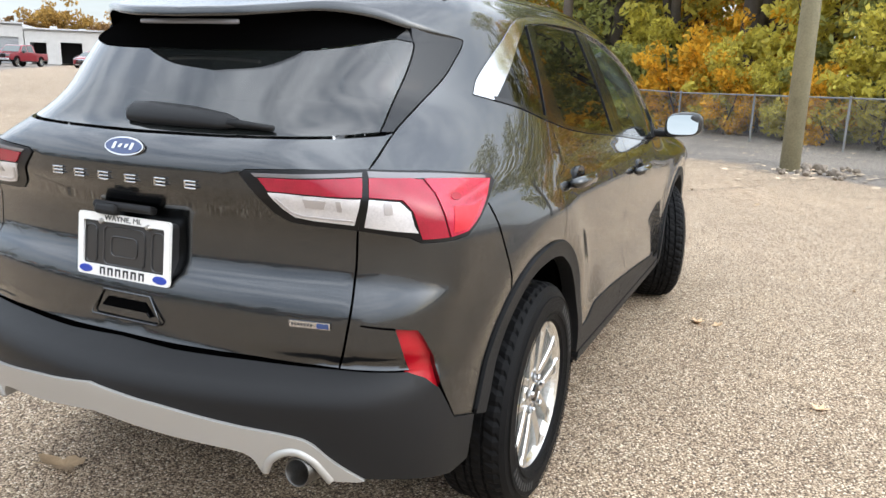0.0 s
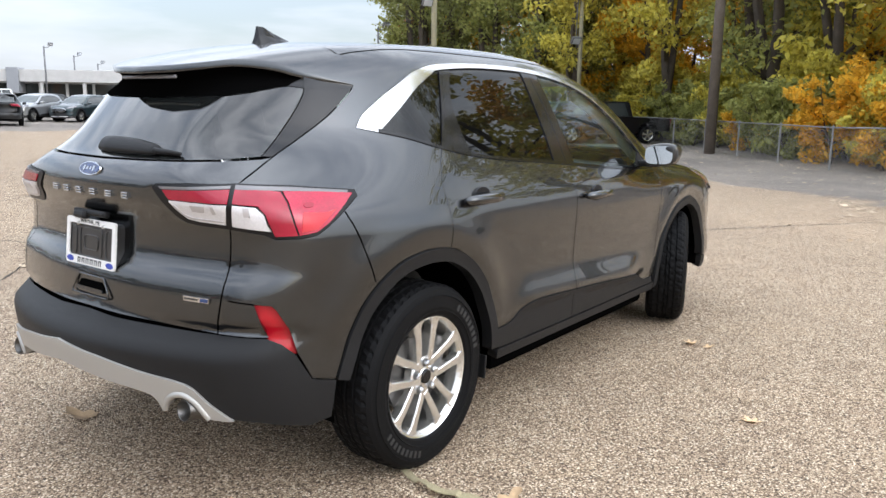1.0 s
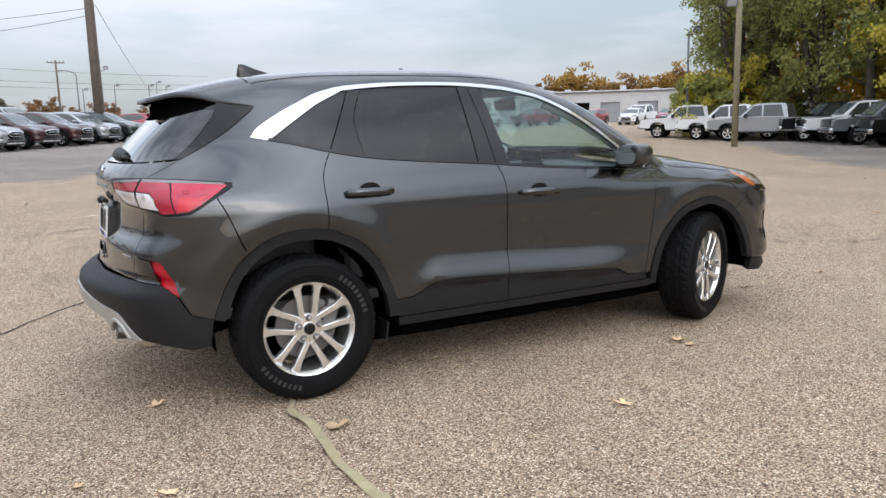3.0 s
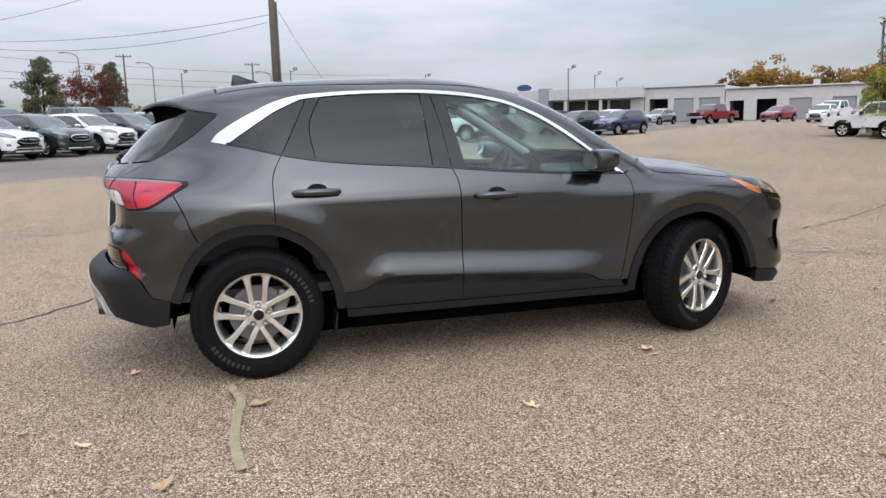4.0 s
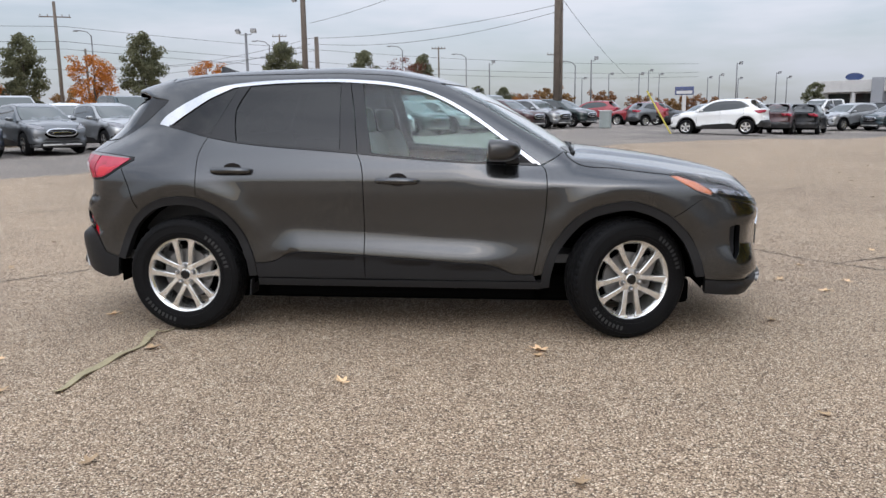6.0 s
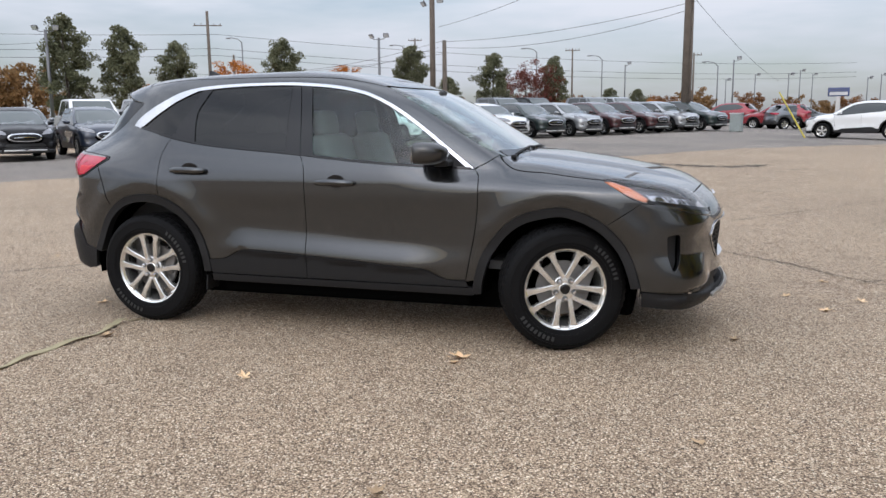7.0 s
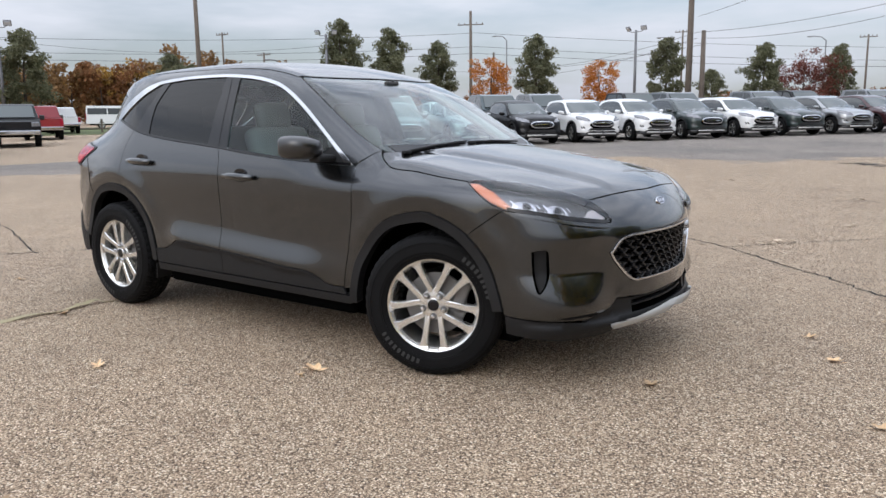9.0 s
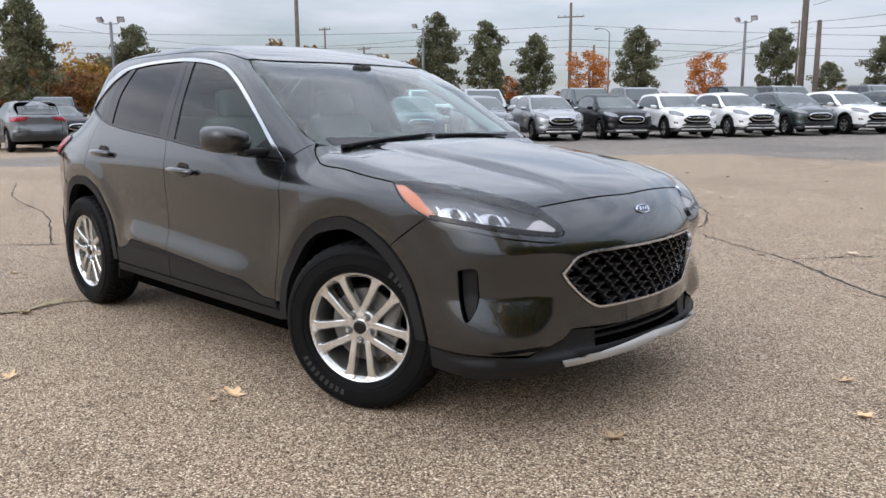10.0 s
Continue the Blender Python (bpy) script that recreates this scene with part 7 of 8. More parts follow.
for row, (off, gap_) in enumerate(((1.3, 1.7), (2.9, 1.9), (5.5, 2.6))):
    for k in range(int(LENGTH / gap_)):
        x, y, dx, dy = along(FENCE, k * gap_ + rng.random())
        o = off + rng.random() * 0.9
        near = k * gap_ < 30
        kind = ((0, 2, 0, 1, 3) if near else (1, 1, 3, 0, 2))[int(rng.integers(5))]
        spots.append((kind, x + dy * o, y - dx * o, (0.8 if row == 0 else 1.05) * (0.75 + 0.45 * rng.random())))
spots += [(k, x, y, 1.15) for k, x, y in ((1, 34.2, 29.8), (1, 35.2, 28.6), (0, 36.0, 27.6), (1, 36.9, 25.8), (1, 37.6, 24.0), (3, 38.4, 22.4), (0, 39.2, 20.6), (3, 40.0, 18.8), (3, 39.6, 24.6), (3, 41.0, 21.4), (3, 38.4, 27.2))]
spots += [(1, 35.5, 31.0, 1.2), (1, 37.0, 33.0, 1.3), (0, 34.0, 29.5, 1.0)]
spread_copies(shrubs, spots, "shrubs along the fence")

# street trees beyond the car rows
street = [
    grow("street_tree", 31, 7.2, 0.16, 1.3, 1.8, "dull olive", 105, 105, 0.105, shape="cone", label="dense dark green street tree in early autumn"),
    grow("street_tree", 32, 6.8, 0.15, 1.2, 1.85, "dull olive", 100, 100, 0.105, label="round dull green street tree beyond the lot"),
    grow("street_tree", 33, 5.6, 0.13, 1.2, 2.0, "orange", 70, 80, 0.09, label="orange autumn street tree beyond the lot"),
    grow("street_tree", 34, 5.4, 0.13, 1.0, 2.4, "maroon", 70, 80, 0.09, label="maroon-leaved street tree beyond the lot"),
]
spread_copies(street, [
    (0, -53.2, 15.8, 1.15), (0, -52.6, 22.9, 1.03), (0, -46.7, 48.5, 1.2), (0, -43.5, 51.4, 1.12), (0, -41.4, 55.7, 1.04), (0, -31.2, 56.6, 1.06), (2, -43.3, 54.2, 0.7), (2, -33.4, 52.8, 0.98), (2, -31.3, 69.0, 1.02), (1, -19.3, 56.3, 0.86), (1, -20.7, 71.2, 0.72),
    (0, -16.1, 70.9, 1.0), (3, -14.1, 77.7, 1.02), (0, -11.6, 80.4, 0.9), (3, -12.6, 79.6, 0.9), (1, -5.6, 83.3, 0.55), (2, -7.0, 84.0, 0.5), (1, -3.1, 85.5, 0.54), (2, -1.8, 86.5, 0.5), (1, 31.0, 86.3, 0.62), (1, -74.7, 49.8, 1.08), (1, -71.0, 50.5, 0.9), (1, -64.5, 44.0, 0.82),
], "street trees round the lot")
# low far woods on the skyline
far = [
    grow("far_tree", 41, 7.0, 0.2, 0.8, 4.2, "brown", 46, 60, 0.3, label="far brown autumn trees on the skyline"),
    grow("far_tree", 42, 7.5, 0.2, 0.8, 4.4, "ochre", 46, 60, 0.3, label="far golden autumn trees on the skyline"),
    grow("far_tree", 43, 6.5, 0.2, 0.8, 4.2, "russet", 46, 60, 0.3, label="far russet trees on the skyline"),
]
spots = []
for k in range(44):
    a = radians(78 + 96 * k / 43 + rng.normal() * 0.6)
    r = 150 + 26 * rng.random()
    spots.append((0 if k % 3 else 2, r * math.cos(a), r * math.sin(a), 0.42 + 0.22 * rng.random()))
for k in range(14):
    spots.append((1 if k % 4 else 0, 77 + 1.9 * k + rng.normal(), 100 - 1.75 * k + rng.normal(), 0.72 + 0.2 * rng.random()))
for k in range(14):
    a = radians(158 + 2.2 * k)
    spots.append((2 if k % 2 else 0, 95 * math.cos(a), 95 * math.sin(a) , 0.5 + 0.25 * rng.random()))
for k in range(46):
    a = radians(136 + 42 * k / 45)
    r = (104, 118)[k % 2] + 6 * rng.random()
    spots.append(((0, 2, 0, 0, 1)[k % 5], r * math.cos(a), r * math.sin(a), 0.72 + 0.3 * rng.random()))
for k in range(12):
    spots.append((2 if k % 3 else 0, -26 + 5.2 * k, 112 + 3 * rng.random(), 0.3 + 0.1 * rng.random()))
spread_copies(far, spots, "far trees on the skyline")

# ---- chain-link fence ----
M_galv = mat("galvanised_steel", (0.3, 0.3, 0.29), 0.5, 0.7, vary=0.2)
fence = tagged(new("chain_link_fence"), "low galvanised chain-link fence along the woods", "fence")
wire_v, wire_f = [], []
HIGH = 1.22
n_posts = int(LENGTH / 2.9)
post_me = None
for k in range(n_posts + 1):
    x, y, dx, dy = along(FENCE, k * LENGTH / n_posts)
    if post_me is None:
        bm = bmesh.new()
        tube(bm, [(0, 0, -0.05), (0, 0, HIGH + 0.03)], 0.03, 8)
        lathe(bm, [(0.0, 0.0), (0.034, 0.0), (0.034, 0.03), (0.0, 0.05)], 8, Matrix.Translation((0, 0, HIGH + 0.02)) @ Matrix.Rotation(math.pi / 2, 4, "X"))
        post_me = part("post", bm, M_galv, fence)
        post_me.location = (x, y, gz(x, y))
    else:
        o = new("post", post_me.data)
        o.parent = fence
        o.location = (x, y, gz(x, y))
bm = bmesh.new()
tube(bm, [(x, y, gz(x, y) + HIGH) for x, y in FENCE], 0.021, 6)
part("top_rail", bm, M_galv, fence)
step_ = 0.075
total = int(LENGTH / step_)
for lean in (-1, 1):
    for k in range(total):
        s0 = k * step_
        s1 = s0 + lean * HIGH
        if not 0 <= s1 <= LENGTH:
            continue
        ax, ay, dx, dy = along(FENCE, s0)
        bx, by, _, _ = along(FENCE, s1)
        za, zb = gz(ax, ay) + 0.03, gz(bx, by) + HIGH
        i = len(wire_v)
        w = 0.0035
        wire_v += [(ax - dx * w, ay - dy * w, za), (ax + dx * w, ay + dy * w, za), (bx + dx * w, by + dy * w, zb), (bx - dx * w, by - dy * w, zb)]
        wire_f.append((i, i + 1, i + 2, i + 3))
tagged(link_mesh("wire_mesh", wire_v, wire_f, M_galv, fence, "diamond wire mesh", smooth=False), kind="stuff")

# ---- poles, lamps, wires ----
M_pole = mat("weathered_pole_wood", (0.13, 0.105, 0.085), 0.9, bump=0.6, bump_scale=20, vary=0.3, vary_scale=3)
M_pole_green = mat("treated_greenish_pole_wood", (0.26, 0.235, 0.15), 0.85, bump=0.5, bump_scale=25, vary=0.25, vary_scale=4)
M_lamp_metal = mat("grey_lamp_metal", (0.16, 0.16, 0.165), 0.5, 0.6)
M_lamp_face = mat("pale_lamp_glass", (0.5, 0.52, 0.55), 0.2, 0, 0.5)


def pole(x, y, high, radius, material, label, heads=(), arms=(), curve=0.0, name="light_pole", category="pole", face=0.0):
    x, y = turned(x, y, WOODS_TURN if y < 30 and x > 5 else LOT_TURN)
    if not (y < 34 and x > 5):
        x, y, k = further(x, y)
        high, radius, curve = 1.3 + (high - 1.3) * k, radius * k, curve * k
        heads = [(dx * k, dz * k, yaw) for dx, dz, yaw in heads]
        arms = [(1.3 + (z - 1.3) * k, half * k) for z, half in arms]
    root = tagged(new(name), label, category)
    root.matrix_basis = Matrix.Translation((x, y, gz(x, y))) @ Matrix.Rotation(radians(face), 4, "Z")
    bm = bmesh.new()
    tube(bm, [(0, 0, -0.2), (0.01, 0, high * 0.5), (0, 0, high)], [radius, radius * 0.9, radius * 0.75], 10)
    if curve:
        tube(bm, [(0, 0, high - 0.05), (curve * 0.25, 0, high + 0.45), (curve * 0.7, 0, high + 0.6), (curve, 0, high + 0.55)], radius * 0.55, 6)
    part("shaft", bm, material, root, smooth=True)
    if curve:
        bm = bmesh.new()
        box(bm, pose(curve + 0.25, 0, high + 0.53, 0, 4), (0.6, 0.22, 0.12), 0.04)
        part("lamp_head", bm, M_lamp_metal, root, "grey cobra lamp head")
    for dx, dz, yaw in heads:
        bm = bmesh.new()
        box(bm, pose(dx, 0, high + dz, 35, 0, yaw), (0.5, 0.16, 0.4), 0.04)
        tube(bm, [(0, 0, high - 0.15), (dx * 0.7, 0, high - 0.12), (dx, 0, high + dz - 0.1)], 0.03, 6)
        h = part("floodlight", bm, M_lamp_metal, root, "grey floodlight")
        bm = bmesh.new()
        box(bm, pose(dx, 0, high + dz, 35, 0, yaw) @ Matrix.Translation((0, -0.085, 0)), (0.4, 0.02, 0.3), 0.005)
        part("lens", bm, M_lamp_face, h)
    for z, half in arms:
        bm = bmesh.new()
        box(bm, pose(0, 0, z), (2 * half, 0.09, 0.1), 0.01)
        for s in (-0.9, -0.45, 0.45, 0.9):
            tube(bm, [(s * half, 0, z + 0.04), (s * half, 0, z + 0.22)], [0.03, 0.045], 6)
        part("crossarm", bm, material, root)
    return root


wood = "weathered wooden utility pole at the lot's edge"
pole(2.27, 30.5, 11.0, 0.155, M_pole, "thick weathered wooden utility pole among parked cars", name="utility_pole")
pole(2.45, 30.65, 6.2, 0.09, M_pole, "second shorter pole bound against the utility pole", name="utility_pole")
flood2 = ((-0.55, 0.12, -20), (0.55, 0.12, 20))
pole(-11.3, 37.8, 10.5, 0.17, M_pole, "tall wooden pole carrying two floodlights", ((-0.6, -3.3, -20), (0.55, -3.2, 20)), name="utility_pole", face=-20)
pole(-10.75, 38.3, 5.2, 0.15, M_pole, "short leaning wooden stub pole", name="utility_pole")
pole(-16.7, 43.5, 6.0, 0.1, M_lamp_metal, "grey steel pole with paired floodlights", flood2, face=-10)
pole(-33.3, 33.0, 6.2, 0.11, M_lamp_metal, "grey steel pole with paired floodlights", flood2, face=30)
pole(-37.5, 14.6, 5.7, 0.1, M_lamp_metal, "grey steel pole with paired floodlights", flood2, face=40)
pole(-30.9, 46.0, 8.6, 0.13, M_pole, wood, arms=((7.6, 1.0),), name="utility_pole", face=25)
pole(-29.8, 47.5, 5.6, 0.1, M_pole, wood, name="utility_pole")
pole(-35.0, 24.4, 9.5, 0.14, M_pole, wood, name="utility_pole")
for x, y, z in ((-23.3, 70.7, 8.6), (-8.1, 74.3, 7.4), (3.3, 70.0, 6.3), (-49.2, 41.7, 6.3), (-55.3, 42.3, 8.4)):
    pole(x, y, z, 0.1, M_pole, "far wooden pole with a short crossarm", arms=((z - 0.2, 0.7),), name="utility_pole", face=10)
for x, y, z, c in ((-41.1, 67.9, 8.6, -1.6), (-7.0, 94.5, 7.6, -1.8), (6.3, 89.9, 6.3, -1.8), (-55.8, 49.4, 6.0, -1.6), (-14.0, 88.0, 8.2, -1.8), (-27.5, 80.0, 8.4, -1.8)):
    pole(x, y, z, 0.08, M_lamp_metal, "tall curved street lamp beyond the lot", curve=c, name="street_lamp", category="street lamp", face=15)
for x, y, z in ((-3.3, 79.8, 6.0), (6.7, 69.9, 5.7), (31.5, 62.6, 5.5), (38.2, 70.4, 5.3), (44.8, 77.8, 5.0), (34.6, 28.6, 6.2)):
    pole(x, y, z, 0.08, M_lamp_metal, "grey pole with a tilted floodlight", ((0.5, 0.15, 25),), face=-30)
for x, y, z in ((16.7, 103.1, 6.5), (19.6, 112.8, 6.4), (21.5, 76.7, 5.8), (24.1, 101.8, 5.4), (25.5, 101.5, 5.7), (11.0, 98.0, 5.8), (8.0, 104.0, 5.4), (14.0, 92.0, 5.6), (28.5, 104.0, 5.3), (31.0, 96.0, 5.6), (33.5, 100.0, 5.2)):
    pole(x, y, z, 0.07, M_lamp_metal, "thin grey lot lamp with a flat head", curve=0.0, heads=((0.45, 0.0, 0),), name="lot_lamp", category="lamp", face=20)
pole(9.55, -1.85, 7.5, 0.15, M_pole_green, "greenish treated wooden pole on a rubble mound", name="utility_pole")
pole(27.0, 19.1, 9.5, 0.15, M_pole_green, "greenish wooden pole with a small lamp arm", ((-0.5, -3.2, -30),), name="utility_pole")
pole(33.5, 14.64, 9.5, 0.12, M_pole_green, "pale weathered wooden pole standing before the woods", ((-0.5, -4.6, -30),), name="utility_pole")
pole(26.4, 5.9, 12.0, 0.2, M_pole, "tall grey pole behind the fence", name="utility_pole")
M_wire = mat("black_cable", (0.02, 0.02, 0.022), 0.6)


def cable(a, b, sag, radius=0.014):
    a, b = ((*p[:2], 1.3 + (c[2] - 1.3) * p[2]) for c in (a, b) for p in (further(c[0], c[1]),))
    sag *= 1.37
    line = []
    for k in range(25):
        t = k / 24
        p = Vector(a).lerp(Vector(b), t)
        p.z -= sag * 4 * t * (1 - t)
        line.append(p)
    bm = bmesh.new()
    tube(bm, line, radius, 5)
    tagged(part("overhead_cable", bm, M_wire, None), "black overhead cable slung between poles", "cable")


cable((2.27, 30.5, 6.1), (-11.3, 37.8, 5.6), 0.35)
cable((2.27, 30.5, 5.83), (-11.0, 38.0, 5.3), 0.55)
cable((2.27, 30.5, 9.8), (-11.3, 37.8, 6.4), 0.5)
cable((2.27, 30.5, 6.2), (9.0, 62.0, 4.0), 0.3)
cable((-11.3, 37.8, 5.6), (-30.9, 46.0, 5.0), 0.7)
cable((-11.3, 37.8, 5.3), (-30.9, 46.0, 4.4), 0.7)
cable((-11.0, 38.2, 5.0), (-45.0, 60.0, 6.0), 0.6)
cable((-33.3, 33.0, 6.0), (-60.0, 20.0, 8.0), 1.0)
for z in (7.6, 6.6, 6.1):
    cable((-30.9, 46.0, z), (-62.0, 18.0, z), 0.5, 0.018)
    cable((-30.9, 46.0, z), (20.0, 92.0, z - 0.6), 0.8, 0.018)
cable((2.27, 30.5, 10.0), (30.0, 24.0, 10.0), 0.8)

# ---- service building and sign ----
M_wall_white = mat("white_painted_block_wall", (0.5, 0.49, 0.475), 0.8, vary=0.12, vary_scale=1.5, bump=0.15, bump_scale=10)
M_roof_grey = mat("pale_roof_edge", (0.5, 0.5, 0.5), 0.6, vary=0.1)
M_shutter = mat("grey_roller_shutter", (0.3, 0.31, 0.32), 0.6, vary=0.1)
# colour of the sheet that paints the shade inside the building
M_hole = mat("bay_shade_black", (0.03, 0.03, 0.032), 0.9)
bx, by = 30.0, 104.0
building = tagged(new("service_building"), "long low white service building with garage bays", "building")
building.matrix_basis = Matrix.Translation((bx, by, gz(bx, by))) @ Matrix.Rotation(radians(-45.6), 4, "Z")


def wall_with_openings(x0, x1, high, openings):
    """A front wall with real openings (x, width, sill, head) and thickness."""
    bm = bmesh.new()
    cuts = sorted(openings)
    x = x0
    for ox, w, sill, head in cuts:
        box(bm, pose((x + ox) / 2, 0.15, high / 2), (ox - x, 0.3, high))
        box(bm, pose(ox + w / 2, 0.15, (head + high) / 2), (w, 0.3, high - head))
        if sill:
            box(bm, pose(ox + w / 2, 0.15, sill / 2), (w, 0.3, sill))
        x = ox + w
    box(bm, pose((x + x1) / 2, 0.15, high / 2), (x1 - x, 0.3, high))
    bmesh.ops.remove_doubles(bm, verts=bm.verts[:], dist=0.0005)
    return bm


def shutter(x, w, slats):
    """One ribbed sheet of rolled slats, closed behind."""
    bm = bmesh.new()
    prof = []
    for k in range(slats):
        prof += [(0.2 * k, 0.2), (0.2 * k + 0.02, 0.17), (0.2 * k + 0.17, 0.17), (0.2 * k + 0.19, 0.2)]
    prof += [(0.2 * slats, 0.23), (0.0, 0.23)]
    a, b = ([bm.verts.new((e, y, z)) for z, y in prof] for e in (x, x + w))
    for i in range(len(prof)):
        j = (i + 1) % len(prof)
        bm.faces.new((a[i], b[i], b[j], a[j]))
    part("roller_shutter", bm, M_shutter, building, "closed grey roller shutter")


def block(x0, x1, high, openings, deep=14.0):
    w = part("wall", wall_with_openings(x0, x1, high, openings), M_wall_white, building, "white painted wall")
    bm = bmesh.new()
    for x in (x0 + 0.15, x1 - 0.15):
        box(bm, pose(x, deep / 2 + 0.3, high / 2), (0.3, deep, high))
    box(bm, pose((x0 + x1) / 2, deep + 0.3, high / 2), (x1 - x0, 0.3, high))
    part("side_wall", bm, M_wall_white, building)
    bm = bmesh.new()
    box(bm, pose((x0 + x1) / 2, deep / 2, high - 0.1), (x1 - x0 - 0.1, deep, 0.12))
    part("roof", bm, M_roof_grey, building)
    bm = bmesh.new()
    box(bm, pose((x0 + x1) / 2, -0.06, high + 0.06), (x1 - x0 + 0.2, 0.5, 0.16), 0.02)
    part("roof_edge", bm, M_roof_grey, building, "pale metal roof edge")
    # near-black sheet stands in for the shade behind the openings
    bm = bmesh.new()
    box(bm, pose((x0 + x1) / 2, 4.0, high / 2 - 0.1), (x1 - x0 - 0.7, 0.1, high - 0.4))
    part("bay_shade_sheet", bm, M_hole, building)
    return w


block(28.8, 38.4, 4.2, [(29.4, 2.3, 0, 2.8), (32.4, 2.4, 0, 2.8), (35.4, 2.5, 0, 2.8)])
for x, w in ((32.4, 2.4), (35.4, 2.5)):
    shutter(x, w, 14)
block(38.5, 60.0, 3.7, [(39.0, 1.6, 0, 2.3), (42.0, 2.2, 0, 2.4), (45.5, 2.4, 0, 2.4), (50.0, 2.4, 0, 2.4), (54.5, 2.4, 0, 2.4)])
for x, w in ((45.5, 2.4), (50.0, 2.4)):
    shutter(x, w, 12)
for x, z in ((41, 0.5), (44, 0.35), (48, 0.8), (52, 0.4), (56, 0.6)):
    bm = bmesh.new()
    box(bm, pose(x, 4, 3.7 + z / 2), (0.7, 0.7, z), 0.03)
    part("roof_vent", bm, M_roof_grey, building, "small grey roof unit")
block(8.7, 28.7, 4.3, [(9.3 + 3.0 * k, 2.7, 0.1, 2.9) for k in range(6)])
for k in range(6):
    bm = bmesh.new()
    box(bm, pose(9.3 + 3.0 * k + 1.35, 0.2, 1.5), (2.7, 0.03, 2.8))
    part("window", bm, M_lot_glass, building, "dark showroom window")
bm = bmesh.new()
box(bm, pose(18.7, -0.7, 3.75), (20.4, 1.6, 1.4), 0.03)
part("fascia", bm, M_wall_white, building, "broad pale fascia over the showroom front")
bm = bmesh.new()
box(bm, pose(15.85, -0.8, 3.2), (1.3, 2.0, 2.9), 0.03)
part("entrance_tower", bm, mat("grey_metal_cladding", (0.3, 0.31, 0.33), 0.5, 0.2, vary=0.1), building, "grey entrance block breaking the fascia")
for x in (13.0, 18.8, 23.5):
    bm = bmesh.new()
    box(bm, pose(x, -1.2, 1.55), (0.35, 0.35, 3.1), 0.02)
    part("canopy_post", bm, M_wall_white, building, "white post under the fascia")
bm = bmesh.new()
plate(bm, [(1.05 * math.cos(t), 0.45 * math.sin(t)) for t in np.linspace(0, 2 * math.pi, 32, endpoint=False)], -0.1, 0.1, Matrix.Translation((12.66, -0.6, 4.85)))
part("roof_sign", bm, M_blue, building, "dark blue oval sign")
for x, w, z in ((20.2, 1.0, 0.35), (24.6, 1.6, 0.4), (27.5, 0.8, 0.3)):
    bm = bmesh.new()
    box(bm, pose(x, 4, 4.3 + z / 2), (w, 1.0, z), 0.03)
    part("roof_vent", bm, M_roof_grey, building, "small grey roof unit")
sign = tagged(new("pylon_sign"), "dark blue dealer sign on a pale post", "sign")
sign.matrix_basis = Matrix.Translation((20.2, 102.6, gz(20.2, 102.6))) @ Matrix.Rotation(radians(-8), 4, "Z")
bm = bmesh.new()
box(bm, pose(0, 0, 1.6), (0.5, 0.3, 3.2), 0.03)
part("post", bm, M_wall_white, sign)
bm = bmesh.new()
box(bm, pose(0, 0, 3.75), (2.4, 0.35, 1.1), 0.06)
panel = part("sign_panel", bm, M_blue, sign, "dark blue sign panel")
bm = bmesh.new()
box(bm, pose(0, -0.19, 3.55), (2.0, 0.02, 0.4))
part("sign_bar", bm, M_roof_grey, panel, "plain pale bar")
cabinet = tagged(new("utility_cabinet"), "grey utility cabinet at the end of the car row", "cabinet")
cabinet.matrix_basis = Matrix.Translation((4.85, 42.0, gz(4.85, 42.0))) @ Matrix.Rotation(radians(-20), 4, "Z")
bm = bmesh.new()
box(bm, pose(0, 0, 0.5), (0.62, 0.5, 1.0), 0.04)
part("body", bm, mat("grey_green_cabinet_paint", (0.25, 0.28, 0.27), 0.6, vary=0.15), cabinet)
bm = bmesh.new()
box(bm, pose(0, 0, 1.02), (0.67, 0.55, 0.06), 0.02)
part("lid", bm, M_roof_grey, cabinet)
bm = bmesh.new()
tube(bm, [(6.2, 34.6, gz(7, 34) + 2.1), (7.4, 34.4, gz(8, 34))], 0.035, 8)
tagged(part("yellow_bar", bm, mat("yellow_paint", (0.6, 0.5, 0.08), 0.5), None), "yellow bar leaning against the white SUV", "pole")
# grass verge and rail fence far to the side
bm = bmesh.new()
q = [(-42.0, 36.0), (-38.0, 42.0), (-62.0, 60.0), (-85.0, 20.0), (-52.0, 20.0), (-46.5, 28.0)]
v = [bm.verts.new((x, y, gz(x, y) + 0.03)) for x, y in q]
w = [bm.verts.new((x, y, gz(x, y) - 0.1)) for x, y in q]
bm.faces.new(v)
for i in range(len(q)):
    bm.faces.new((v[i], w[i], w[(i + 1) % len(q)], v[(i + 1) % len(q)]))
tagged(part("grass_verge", bm, mat("dry_autumn_grass", (0.09, 0.11, 0.04), 0.95, vary=0.35, vary_scale=1.2, bump=0.8, bump_scale=60), None), "strip of autumn grass beyond the lot", "grass", kind="structure")
rail = tagged(new("rail_fence"), "low wooden rail fence on the grass", "fence")
for k in range(9):
    t = k / 8
    x, y = -44.0 - 14 * t, 33.5 - 8 * t
    bm = bmesh.new()
    box(bm, pose(x, y, gz(x, y) + 0.5), (0.12, 0.12, 1.1), 0.01)
    part("post", bm, M_pole, rail)
for z in (0.45, 0.85):
    bm = bmesh.new()
    tube(bm, [(-44, 33.5, gz(44, 33) + z), (-58, 25.5, gz(58, 25) + z)], 0.06, 6)
    part("rail", bm, M_pole, rail)

